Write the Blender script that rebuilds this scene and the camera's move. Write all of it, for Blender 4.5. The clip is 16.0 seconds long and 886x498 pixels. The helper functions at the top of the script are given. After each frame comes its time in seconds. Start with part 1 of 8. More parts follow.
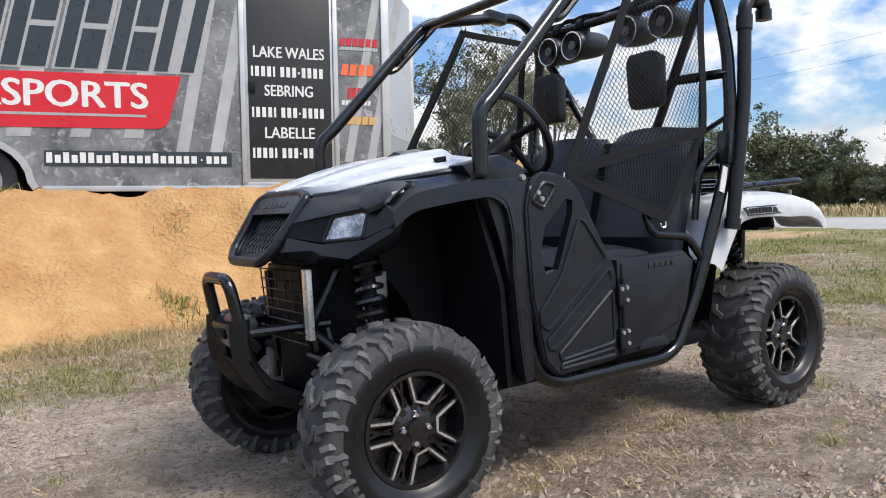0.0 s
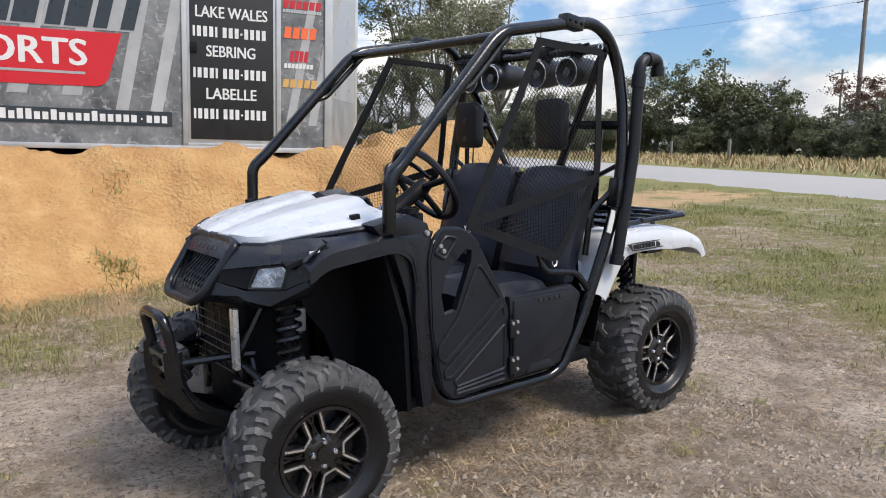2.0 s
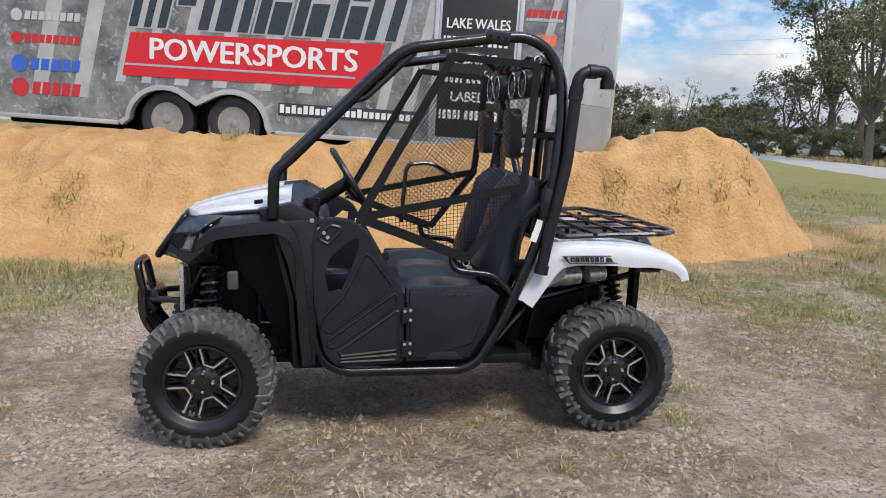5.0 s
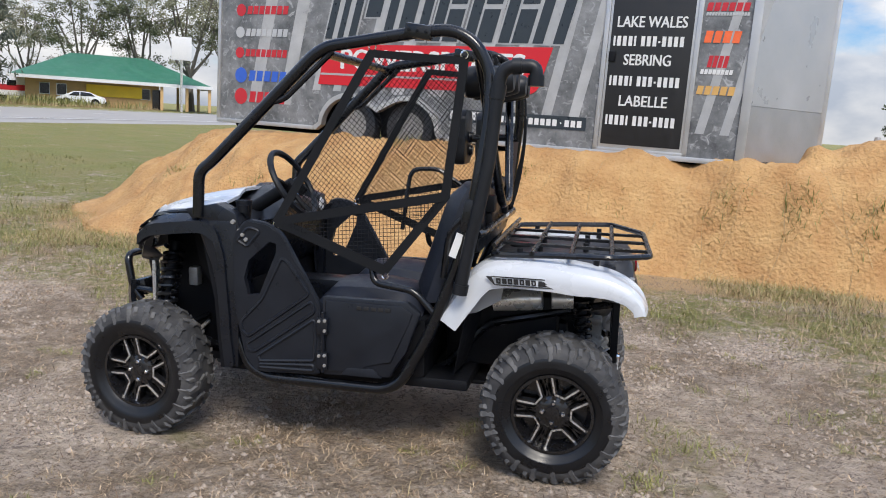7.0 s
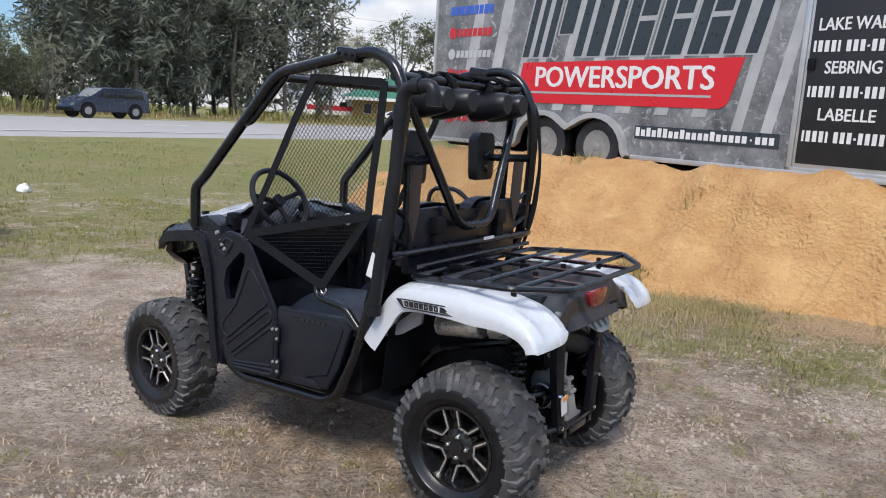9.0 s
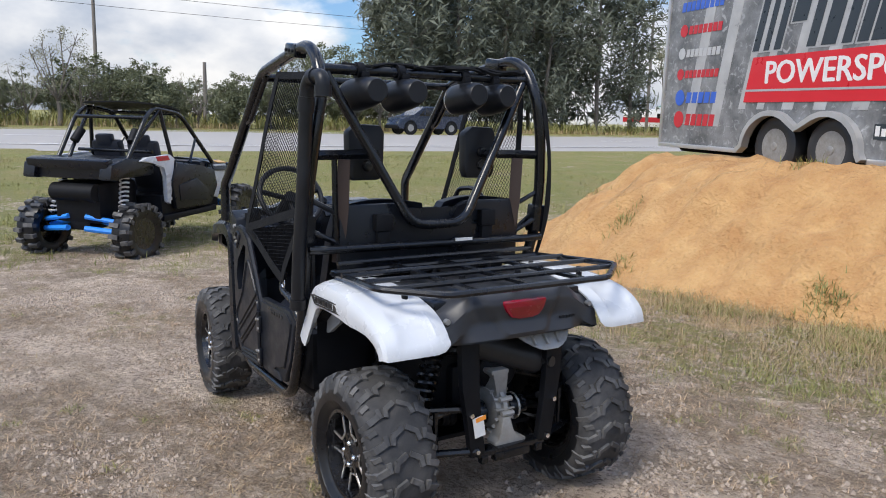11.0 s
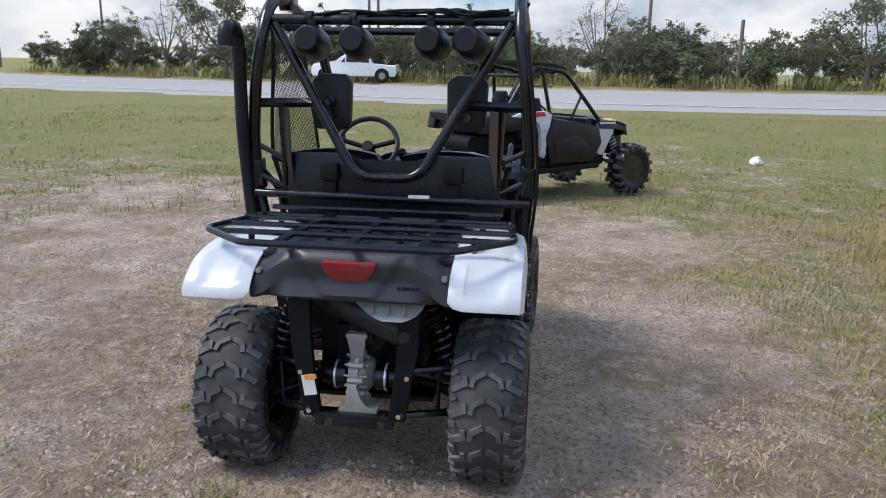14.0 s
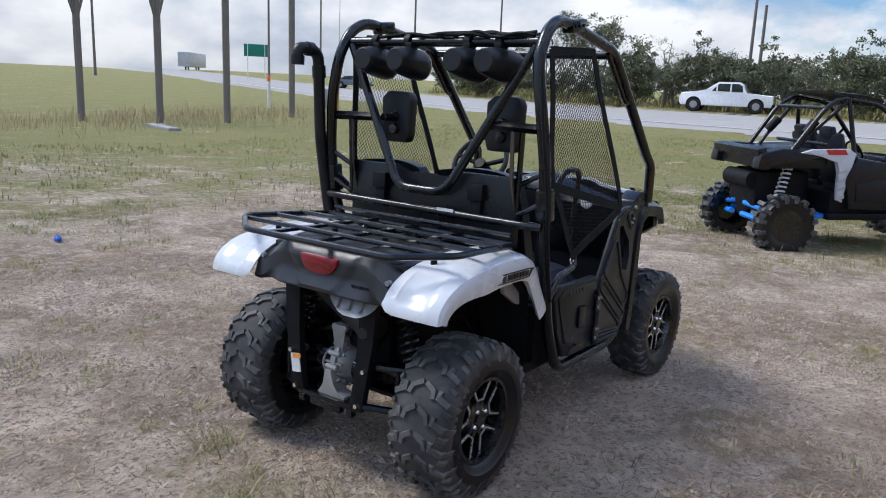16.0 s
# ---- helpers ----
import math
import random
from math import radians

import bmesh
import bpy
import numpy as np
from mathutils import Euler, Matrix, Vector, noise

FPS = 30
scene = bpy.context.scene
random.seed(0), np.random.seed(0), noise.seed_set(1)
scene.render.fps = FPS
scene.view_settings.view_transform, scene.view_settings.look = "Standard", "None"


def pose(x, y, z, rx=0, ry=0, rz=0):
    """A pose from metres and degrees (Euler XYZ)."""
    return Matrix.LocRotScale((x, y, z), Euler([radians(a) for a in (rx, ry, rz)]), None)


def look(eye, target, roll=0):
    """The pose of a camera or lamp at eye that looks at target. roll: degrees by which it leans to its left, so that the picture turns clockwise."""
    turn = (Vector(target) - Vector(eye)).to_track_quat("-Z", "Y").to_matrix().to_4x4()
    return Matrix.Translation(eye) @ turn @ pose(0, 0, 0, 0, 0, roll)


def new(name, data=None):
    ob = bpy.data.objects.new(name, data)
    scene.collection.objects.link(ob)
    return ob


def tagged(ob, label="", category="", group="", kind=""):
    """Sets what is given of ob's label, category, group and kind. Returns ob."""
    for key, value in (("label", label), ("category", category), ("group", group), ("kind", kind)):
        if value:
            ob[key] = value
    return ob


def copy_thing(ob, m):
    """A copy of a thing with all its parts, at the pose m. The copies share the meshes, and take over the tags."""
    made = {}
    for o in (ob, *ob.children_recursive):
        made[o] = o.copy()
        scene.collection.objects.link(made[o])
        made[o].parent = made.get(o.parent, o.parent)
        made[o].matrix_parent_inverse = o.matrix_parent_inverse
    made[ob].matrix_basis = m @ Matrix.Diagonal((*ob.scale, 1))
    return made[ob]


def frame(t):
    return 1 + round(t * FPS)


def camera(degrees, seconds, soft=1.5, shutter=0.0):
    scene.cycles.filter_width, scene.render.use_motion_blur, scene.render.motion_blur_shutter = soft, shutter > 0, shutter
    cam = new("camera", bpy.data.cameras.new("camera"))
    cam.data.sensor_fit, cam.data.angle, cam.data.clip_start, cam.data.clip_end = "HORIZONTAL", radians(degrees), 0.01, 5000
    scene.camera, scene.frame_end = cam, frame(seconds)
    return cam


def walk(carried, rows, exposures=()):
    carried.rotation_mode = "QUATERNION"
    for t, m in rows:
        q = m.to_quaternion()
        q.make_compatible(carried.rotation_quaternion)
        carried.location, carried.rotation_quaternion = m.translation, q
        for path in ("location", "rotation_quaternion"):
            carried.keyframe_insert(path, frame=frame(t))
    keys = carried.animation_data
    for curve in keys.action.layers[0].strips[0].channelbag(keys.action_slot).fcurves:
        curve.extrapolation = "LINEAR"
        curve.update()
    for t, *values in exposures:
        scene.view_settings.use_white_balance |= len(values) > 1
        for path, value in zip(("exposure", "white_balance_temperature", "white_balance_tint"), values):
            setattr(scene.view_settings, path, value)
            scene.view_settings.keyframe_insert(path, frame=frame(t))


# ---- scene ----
SUN_STRENGTH, SKY_STRENGTH = 2.25, 0.16
cam = camera(59.9, 16.0, soft=1.0)
PATH = [
    (0, (-2.069, -2.35, 0.925), (-0.918, -0.72, 0.801), -3.1),
    (0.5, (-2.042, -2.418, 0.994), (-0.803, -0.858, 0.819), -2.9),
    (1, (-2.073, -2.482, 1.102), (-0.796, -0.96, 0.874), -2.3),
    (1.5, (-2.191, -2.559, 1.268), (-0.915, -1.045, 0.988), -1.6),
    (2, (-2.139, -2.682, 1.354), (-0.894, -1.147, 1.044), -0.5),
    (2.5, (-1.998, -2.837, 1.371), (-0.827, -1.25, 1.044), 0.5),
    (3, (-1.747, -2.991, 1.386), (-0.69, -1.325, 1.059), 1.4),
    (3.5, (-1.468, -3.244, 1.377), (-0.567, -1.488, 1.054), 1.8),
    (4, (-1.176, -3.477, 1.401), (-0.454, -1.639, 1.082), 1.8),
    (4.5, (-0.816, -3.628, 1.39), (-0.286, -1.726, 1.07), 1.6),
    (5, (-0.47, -3.817, 1.399), (-0.134, -1.871, 1.081), 1.5),
    (7.5, (1.455, -3.429, 1.443), (0.879, -1.541, 1.123), 1.8),
    (8, (1.817, -3.329, 1.477), (1.067, -1.502, 1.163), 1.8),
    (8.5, (2.122, -3.119, 1.478), (1.19, -1.376, 1.172), 1.5),
    (9, (2.42, -2.901, 1.478), (1.31, -1.265, 1.178), 1.5),
    (9.5, (2.709, -2.679, 1.482), (1.429, -1.17, 1.186), 1.4),
    (12, (3.573, -0.888, 1.392), (1.71, -0.229, 1.084), 0.3),
    (12.5, (3.619, -0.517, 1.412), (1.7, -0.077, 1.065), 0.4),
    (13, (3.624, -0.149, 1.424), (1.675, 0.076, 1.036), 0.6),
    (13.5, (3.668, 0.272, 1.428), (1.709, 0.247, 1.027), 0.7),
    (14, (3.631, 0.644, 1.408), (1.688, 0.378, 1.013), 1.1),
    (14.5, (3.599, 0.973, 1.406), (1.699, 0.481, 1.019), 1.8),
    (15, (3.56, 1.363, 1.422), (1.741, 0.619, 1.051), 2.3),
    (15.5, (3.391, 1.656, 1.411), (1.672, 0.698, 1.052), 3.0),
    (16, (3.224, 1.963, 1.428), (1.615, 0.833, 1.063), 3.4),
]

TILT = Matrix.Rotation(radians(-1.8), 4, "Y")  # the slope on which the vehicle stands
walk(cam, [(t, TILT @ look(eye, target, roll)) for t, eye, target, roll in PATH], [(0, 0.82, 7000, 10), (3, 0.67, 7100, 10), (9, 0.62, 6700, 10), (12, 0.62, 6720, 10), (16, 0.52, 6320, 10)])

# ---- sky and sun ----
SUN_AZ, SUN_EL = radians(-68), radians(52)  # azimuth from +x, towards -y
world = bpy.data.worlds.new("sky")
scene.world = world
world.use_nodes = True
wt = world.node_tree
wt.nodes.clear()


def link(tree, a, b):
    tree.links.new(a, b)


def sky_nodes():
    n = wt.nodes
    sky = n.new("ShaderNodeTexSky")
    sky.sky_type = "NISHITA"
    sky.sun_disc = False
    sky.sun_elevation = SUN_EL
    sky.sun_rotation = radians(90) - SUN_AZ
    sky.air_density, sky.dust_density, sky.ozone_density = 1.0, 0.2, 2.0
    coord = n.new("ShaderNodeTexCoord")
    stretch = n.new("ShaderNodeMapping")
    stretch.inputs["Scale"].default_value = (1.0, 1.0, 2.0)
    stretch.inputs["Location"].default_value = (3.1, 1.7, 0.4)
    big = n.new("ShaderNodeTexNoise")
    big.inputs["Scale"].default_value = 3.4
    big.inputs["Detail"].default_value = 9.0
    big.inputs["Roughness"].default_value = 0.56
    ramp = n.new("ShaderNodeValToRGB")
    ramp.color_ramp.elements[0].position = 0.44
    ramp.color_ramp.elements[1].position = 0.54
    shade = n.new("ShaderNodeTexNoise")
    shade.inputs["Scale"].default_value = 6.5
    shade.inputs["Detail"].default_value = 6.0
    tint = n.new("ShaderNodeValToRGB")
    tint.color_ramp.elements[0].position = 0.36
    tint.color_ramp.elements[0].color = (3.4, 3.9, 4.8, 1)
    tint.color_ramp.elements[1].position = 0.62
    tint.color_ramp.elements[1].color = (7.0, 7.1, 7.3, 1)
    mix = n.new("ShaderNodeMix")
    mix.data_type = "RGBA"
    back = n.new("ShaderNodeBackground")
    back.inputs["Strength"].default_value = SKY_STRENGTH
    out = n.new("ShaderNodeOutputWorld")
    link(wt, coord.outputs["Generated"], stretch.inputs["Vector"])
    link(wt, stretch.outputs[0], big.inputs["Vector"])
    link(wt, stretch.outputs[0], shade.inputs["Vector"])
    # more cloud towards the horizon, and a brighter sky towards the zenith
    parts = n.new("ShaderNodeSeparateXYZ")
    link(wt, coord.outputs["Generated"], parts.inputs[0])
    low = n.new("ShaderNodeMapRange")
    for k, v in (("From Min", 0.02), ("From Max", 0.22), ("To Min", 0.12), ("To Max", -0.035)):
        low.inputs[k].default_value = v
    link(wt, parts.outputs[2], low.inputs["Value"])
    more = n.new("ShaderNodeMath")
    more.operation = "ADD"
    link(wt, big.outputs["Fac"], more.inputs[0])
    link(wt, low.outputs[0], more.inputs[1])
    link(wt, more.outputs[0], ramp.inputs["Fac"])
    high = n.new("ShaderNodeMapRange")
    for k, v in (("From Min", 0.0), ("From Max", 0.7), ("To Min", 0.5), ("To Max", 1.35)):
        high.inputs[k].default_value = v
    link(wt, parts.outputs[2], high.inputs["Value"])
    lift = n.new("ShaderNodeVectorMath")
    lift.operation = "SCALE"
    link(wt, mix.outputs["Result"], lift.inputs[0])
    link(wt, high.outputs[0], lift.inputs["Scale"])
    link(wt, shade.outputs["Fac"], tint.inputs["Fac"])
    link(wt, ramp.outputs["Color"], mix.inputs["Factor"])
    deep = n.new("ShaderNodeMix")
    deep.data_type, deep.blend_type = "RGBA", "MULTIPLY"
    deep.inputs["Factor"].default_value = 1.0
    deep.inputs["B"].default_value = (0.52, 0.66, 0.84, 1)
    link(wt, sky.outputs[0], deep.inputs["A"])
    link(wt, deep.outputs["Result"], mix.inputs["A"])
    link(wt, tint.outputs[0], mix.inputs["B"])
    link(wt, lift.outputs[0], back.inputs["Color"])
    link(wt, back.outputs[0], out.inputs["Surface"])


sky_nodes()
sun = new("sun", bpy.data.lights.new("sun", "SUN"))
sun.data.energy = SUN_STRENGTH
sun.data.angle = radians(22)
sun.data.color = (1.0, 0.95, 0.87)
away = Vector((math.cos(SUN_EL) * math.cos(SUN_AZ), math.cos(SUN_EL) * math.sin(SUN_AZ), math.sin(SUN_EL)))
sun.matrix_world = look(away * 40, (0, 0, 0))


# ---- materials ----
def surface(name, base, rough=0.5, metal=0.0, other=None, scale=12.0, fine=220.0, vary=0.5, bump=0.15, depth=0.002, coat=0.0, dust=None, dust_amount=0.0, island=0.0, rvary=0.12, spec=0.5):
    """A surface whose colour wanders between base and other at two scales, with fine relief, uneven gloss and, if given, dust in patches."""
    m = bpy.data.materials.new(name)
    m.use_nodes = True
    t = m.node_tree
    n = t.nodes
    bsdf = n["Principled BSDF"]
    coord = n.new("ShaderNodeTexCoord")
    a, b = n.new("ShaderNodeTexNoise"), n.new("ShaderNodeTexNoise")
    a.inputs["Scale"].default_value, a.inputs["Detail"].default_value, a.inputs["Roughness"].default_value = scale, 6, 0.6
    b.inputs["Scale"].default_value, b.inputs["Detail"].default_value = fine, 3
    for x in (a, b):
        link(t, coord.outputs["Object"], x.inputs["Vector"])
    other = other or tuple(min(1, c * 1.35 + 0.003) for c in base)
    mix = n.new("ShaderNodeMix")
    mix.data_type = "RGBA"
    mix.inputs["A"].default_value, mix.inputs["B"].default_value = (*base, 1), (*other, 1)
    span = n.new("ShaderNodeMapRange")
    span.inputs["From Min"].default_value, span.inputs["From Max"].default_value = 0.3, 0.7
    span.inputs["To Max"].default_value = vary
    add = n.new("ShaderNodeMath")
    add.operation = "MULTIPLY_ADD"
    add.inputs[1].default_value = 0.25
    link(t, b.outputs["Fac"], add.inputs[0])
    link(t, a.outputs["Fac"], add.inputs[2])
    sub = n.new("ShaderNodeMath")
    sub.operation = "SUBTRACT"
    sub.inputs[1].default_value = 0.125
    link(t, add.outputs[0], sub.inputs[0])
    link(t, sub.outputs[0], span.inputs["Value"])
    last = span.outputs[0]
    if island:
        geo = n.new("ShaderNodeNewGeometry")
        more = n.new("ShaderNodeMath")
        more.operation = "MULTIPLY_ADD"
        more.inputs[1].default_value = island
        link(t, geo.outputs["Random Per Island"], more.inputs[0])
        link(t, last, more.inputs[2])
        last = more.outputs[0]
    link(t, last, mix.inputs["Factor"])
    colour = mix.outputs["Result"]
    if dust:
        c = n.new("ShaderNodeTexNoise")
        c.inputs["Scale"].default_value, c.inputs["Detail"].default_value, c.inputs["Roughness"].default_value = scale * 0.8, 7, 0.65
        c.inputs["Distortion"].default_value = 0.4
        link(t, coord.outputs["Object"], c.inputs["Vector"])
        reach = n.new("ShaderNodeMapRange")
        reach.inputs["From Min"].default_value, reach.inputs["From Max"].default_value = 0.42, 0.72
        reach.inputs["To Max"].default_value = dust_amount
        link(t, c.outputs["Fac"], reach.inputs["Value"])
        over = n.new("ShaderNodeMix")
        over.data_type = "RGBA"
        over.inputs["B"].default_value = (*dust, 1)
        link(t, reach.outputs[0], over.inputs["Factor"])
        link(t, colour, over.inputs["A"])
        colour = over.outputs["Result"]
    link(t, colour, bsdf.inputs["Base Color"])
    gloss = n.new("ShaderNodeMapRange")
    gloss.inputs["From Min"].default_value, gloss.inputs["From Max"].default_value = 0.3, 0.7
    gloss.inputs["To Min"].default_value, gloss.inputs["To Max"].default_value = max(0.02, rough - rvary), min(1, rough + rvary)
    link(t, a.outputs["Fac"], gloss.inputs["Value"])
    link(t, gloss.outputs[0], bsdf.inputs["Roughness"])
    bsdf.inputs["Metallic"].default_value = metal
    bsdf.inputs["Coat Weight"].default_value = coat
    bsdf.inputs["Specular IOR Level"].default_value = spec
    if bump:
        relief = n.new("ShaderNodeBump")
        relief.inputs["Strength"].default_value, relief.inputs["Distance"].default_value = bump, depth
        link(t, b.outputs["Fac"], relief.inputs["Height"])
        link(t, relief.outputs[0], bsdf.inputs["Normal"])
    return m


DIRT = (0.33, 0.27, 0.2)
M = {}
M["white"] = surface("white_plastic", (0.53, 0.555, 0.59), 0.28, other=(0.58, 0.6, 0.63), scale=5, bump=0.02, coat=0.2)
M["black"] = surface("black_moulded_plastic", (0.0046, 0.006, 0.0098), 0.33, other=(0.007, 0.0088, 0.0135), fine=600, bump=0.2, depth=0.0008, dust=(0.05, 0.05, 0.05), dust_amount=0.02, spec=0.4)
M["matt"] = surface("dark_underside_plastic", (0.003, 0.0036, 0.0055), 0.55, bump=0.1, dust=(0.05, 0.047, 0.043), dust_amount=0.04, spec=0.2)
M["grey"] = surface("charcoal_plastic", (0.0085, 0.0105, 0.0155), 0.37, other=(0.0125, 0.015, 0.021), fine=500, bump=0.15, depth=0.0008, dust=(0.06, 0.058, 0.055), dust_amount=0.04, spec=0.3)
M["tail"] = surface("satin_charcoal_plastic", (0.022, 0.024, 0.029), 0.4, other=(0.03, 0.032, 0.038), fine=500, bump=0.12, depth=0.0008, dust=(0.1, 0.09, 0.08), dust_amount=0.08, spec=0.45)
M["insert"] = surface("grey_plastic", (0.27, 0.28, 0.29), 0.5, scale=6, bump=0.1)
M["insert_dark"] = surface("dark_grey_plastic", (0.09, 0.092, 0.096), 0.4, scale=6, bump=0.1)
M["sheen"] = surface("satin_black_plastic", (0.008, 0.009, 0.012), 0.3, other=(0.012, 0.013, 0.017), fine=600, bump=0.12, depth=0.0006, spec=0.5)
M["tube"] = surface("gloss_black_steel", (0.0035, 0.0042, 0.006), 0.24, scale=8, bump=0.05, coat=0.15, dust=(0.06, 0.06, 0.06), dust_amount=0.02, spec=0.4)
M["pvc"] = surface("black_pipe", (0.0055, 0.0065, 0.009), 0.4, scale=9, bump=0.08, dust=(0.06, 0.06, 0.058), dust_amount=0.03, spec=0.35)
M["rubber"] = surface("tyre_rubber", (0.038, 0.039, 0.042), 0.55, other=(0.08, 0.08, 0.082), scale=9, bump=0.35, depth=0.002, dust=(0.2, 0.195, 0.19), dust_amount=0.62, spec=0.35)
M["groove"] = surface("tyre_groove_rubber", (0.03, 0.0305, 0.033), 0.65, other=(0.06, 0.06, 0.062), scale=9, bump=0.3, depth=0.002, dust=(0.15, 0.145, 0.14), dust_amount=0.45, spec=0.25)
M["soot"] = surface("sooty_black_steel", (0.014, 0.0145, 0.017), 0.45, other=(0.028, 0.028, 0.03), scale=10, bump=0.1, dust=(0.08, 0.07, 0.06), dust_amount=0.12, spec=0.4)
M["wall"] = surface("tyre_sidewall", (0.0045, 0.005, 0.0065), 0.33, scale=10, bump=0.1, dust=(0.05, 0.05, 0.048), dust_amount=0.03, spec=0.4)
M["mark"] = surface("moulded_sidewall_mark", (0.06, 0.06, 0.062), 0.55, bump=0.1)
M["rim"] = surface("gloss_black_alloy", (0.006, 0.006, 0.007), 0.25, bump=0.03, coat=0.3)
M["cut"] = surface("machined_alloy", (0.72, 0.72, 0.73), 0.3, 0.9, fine=900, bump=0.08, depth=0.0004)
M["alloy"] = surface("cast_alloy", (0.34, 0.34, 0.335), 0.45, 0.35, other=(0.22, 0.215, 0.2), scale=20, bump=0.25, dust=(0.16, 0.13, 0.1), dust_amount=0.35)
M["steel"] = surface("dull_stainless", (0.75, 0.74, 0.72), 0.3, 0.6, other=(0.58, 0.55, 0.52), scale=14, bump=0.1)
M["chrome"] = surface("bright_steel", (0.8, 0.8, 0.82), 0.15, 1.0, bump=0.02)
M["web"] = surface("black_webbing", (0.006, 0.0068, 0.0085), 0.75, spec=0.2, fine=700, bump=0.5, depth=0.001)
M["net"] = surface("black_netting", (0.006, 0.0065, 0.008), 0.75, bump=0, spec=0.2)
M["belt"] = surface("brown_black_webbing", (0.035, 0.022, 0.018), 0.7, fine=700, bump=0.4, depth=0.001)
M["vinyl"] = surface("black_vinyl", (0.011, 0.014, 0.023), 0.42, scale=14, fine=450, bump=0.25, depth=0.001, dust=(0.08, 0.08, 0.085), dust_amount=0.03, spec=0.35)
M["red"] = surface("red_lens", (0.24, 0.002, 0.016), 0.12, other=(0.36, 0.004, 0.026), scale=30, bump=0.0, coat=0.6)
M["red_dark"] = surface("dark_red_lens", (0.2, 0.006, 0.01), 0.2, scale=60, bump=0.3, depth=0.002, coat=0.5)
M["label"] = surface("white_label", (0.62, 0.62, 0.615), 0.4, bump=0.02)
M["orange"] = surface("orange_label", (0.8, 0.28, 0.04), 0.4, bump=0.02)
M["ink"] = surface("black_ink", (0.012, 0.012, 0.013), 0.45, bump=0.02)
M["silver"] = surface("silver_ink", (0.42, 0.43, 0.45), 0.4, bump=0.02)
# dark and bright patches in the colour imitate reflections behind clear lamp glass
M["cream"] = surface("lamp_painted_reflections", (0.06, 0.065, 0.07), 0.1, 0.75, other=(0.62, 0.64, 0.66), scale=16, fine=60, vary=1.0, bump=0.6, depth=0.006, coat=1.0)
M["sand"] = surface("orange_sand", (0.4, 0.222, 0.085), 0.95, other=(0.53, 0.33, 0.145), scale=3.0, fine=26, vary=1.0, bump=1.0, depth=0.04, dust=(0.33, 0.15, 0.052), dust_amount=0.62)
M["soil"] = surface("soil_crumb", (0.24, 0.19, 0.145), 0.95, other=(0.4, 0.33, 0.27), scale=3, fine=60, bump=0.2, island=0.6)
M["blue"] = surface("blue_paint", (0.02, 0.22, 0.75), 0.35, bump=0.03)
M["skin"] = None
M["road"] = surface("worn_asphalt", (0.31, 0.295, 0.28), 0.85, other=(0.38, 0.365, 0.345), scale=0.25, fine=18, bump=0.2, depth=0.01)
M["bark"] = surface("grey_bark", (0.11, 0.095, 0.08), 0.9, other=(0.2, 0.18, 0.16), scale=3, fine=25, bump=0.6, depth=0.03)
M["wood"] = surface("weathered_wood_pole", (0.16, 0.14, 0.125), 0.85, other=(0.23, 0.21, 0.19), scale=2, fine=30, bump=0.3, depth=0.01)
# distance haze is put into the next three leaf colours: paler, greyer greens
M["leaf_dark"] = surface("hazy_pine_foliage", (0.095, 0.11, 0.085), 0.8, other=(0.155, 0.17, 0.125), scale=0.6, vary=0.5, bump=0, island=0.5)
M["leaf"] = surface("hazy_oak_foliage", (0.074, 0.088, 0.044), 0.75, other=(0.15, 0.16, 0.088), scale=0.5, vary=0.5, bump=0, island=0.5)
M["leaf_hazy"] = surface("hazy_olive_foliage", (0.17, 0.175, 0.11), 0.75, other=(0.27, 0.265, 0.18), scale=0.5, vary=0.5, bump=0, island=0.6)
M["leaf_rust"] = surface("rusty_brown_foliage", (0.09, 0.04, 0.02), 0.7, other=(0.14, 0.07, 0.035), scale=0.5, bump=0, island=0.5)
M["blade"] = surface("green_grass", (0.1, 0.125, 0.024), 0.6, other=(0.29, 0.265, 0.085), scale=0.8, vary=0.5, bump=0, island=0.7)
M["straw"] = surface("dry_grass", (0.1, 0.056, 0.034), 0.85, other=(0.55, 0.405, 0.265), scale=0.8, vary=0.35, bump=0, island=0.8)
M["dead"] = surface("dead_brown_stems", (0.06, 0.04, 0.028), 0.85, other=(0.2, 0.14, 0.09), scale=0.8, vary=0.3, bump=0, island=0.8)
M["weed"] = surface("tan_weeds", (0.22, 0.165, 0.08), 0.8, other=(0.44, 0.33, 0.18), scale=0.8, vary=0.4, bump=0, island=0.8)


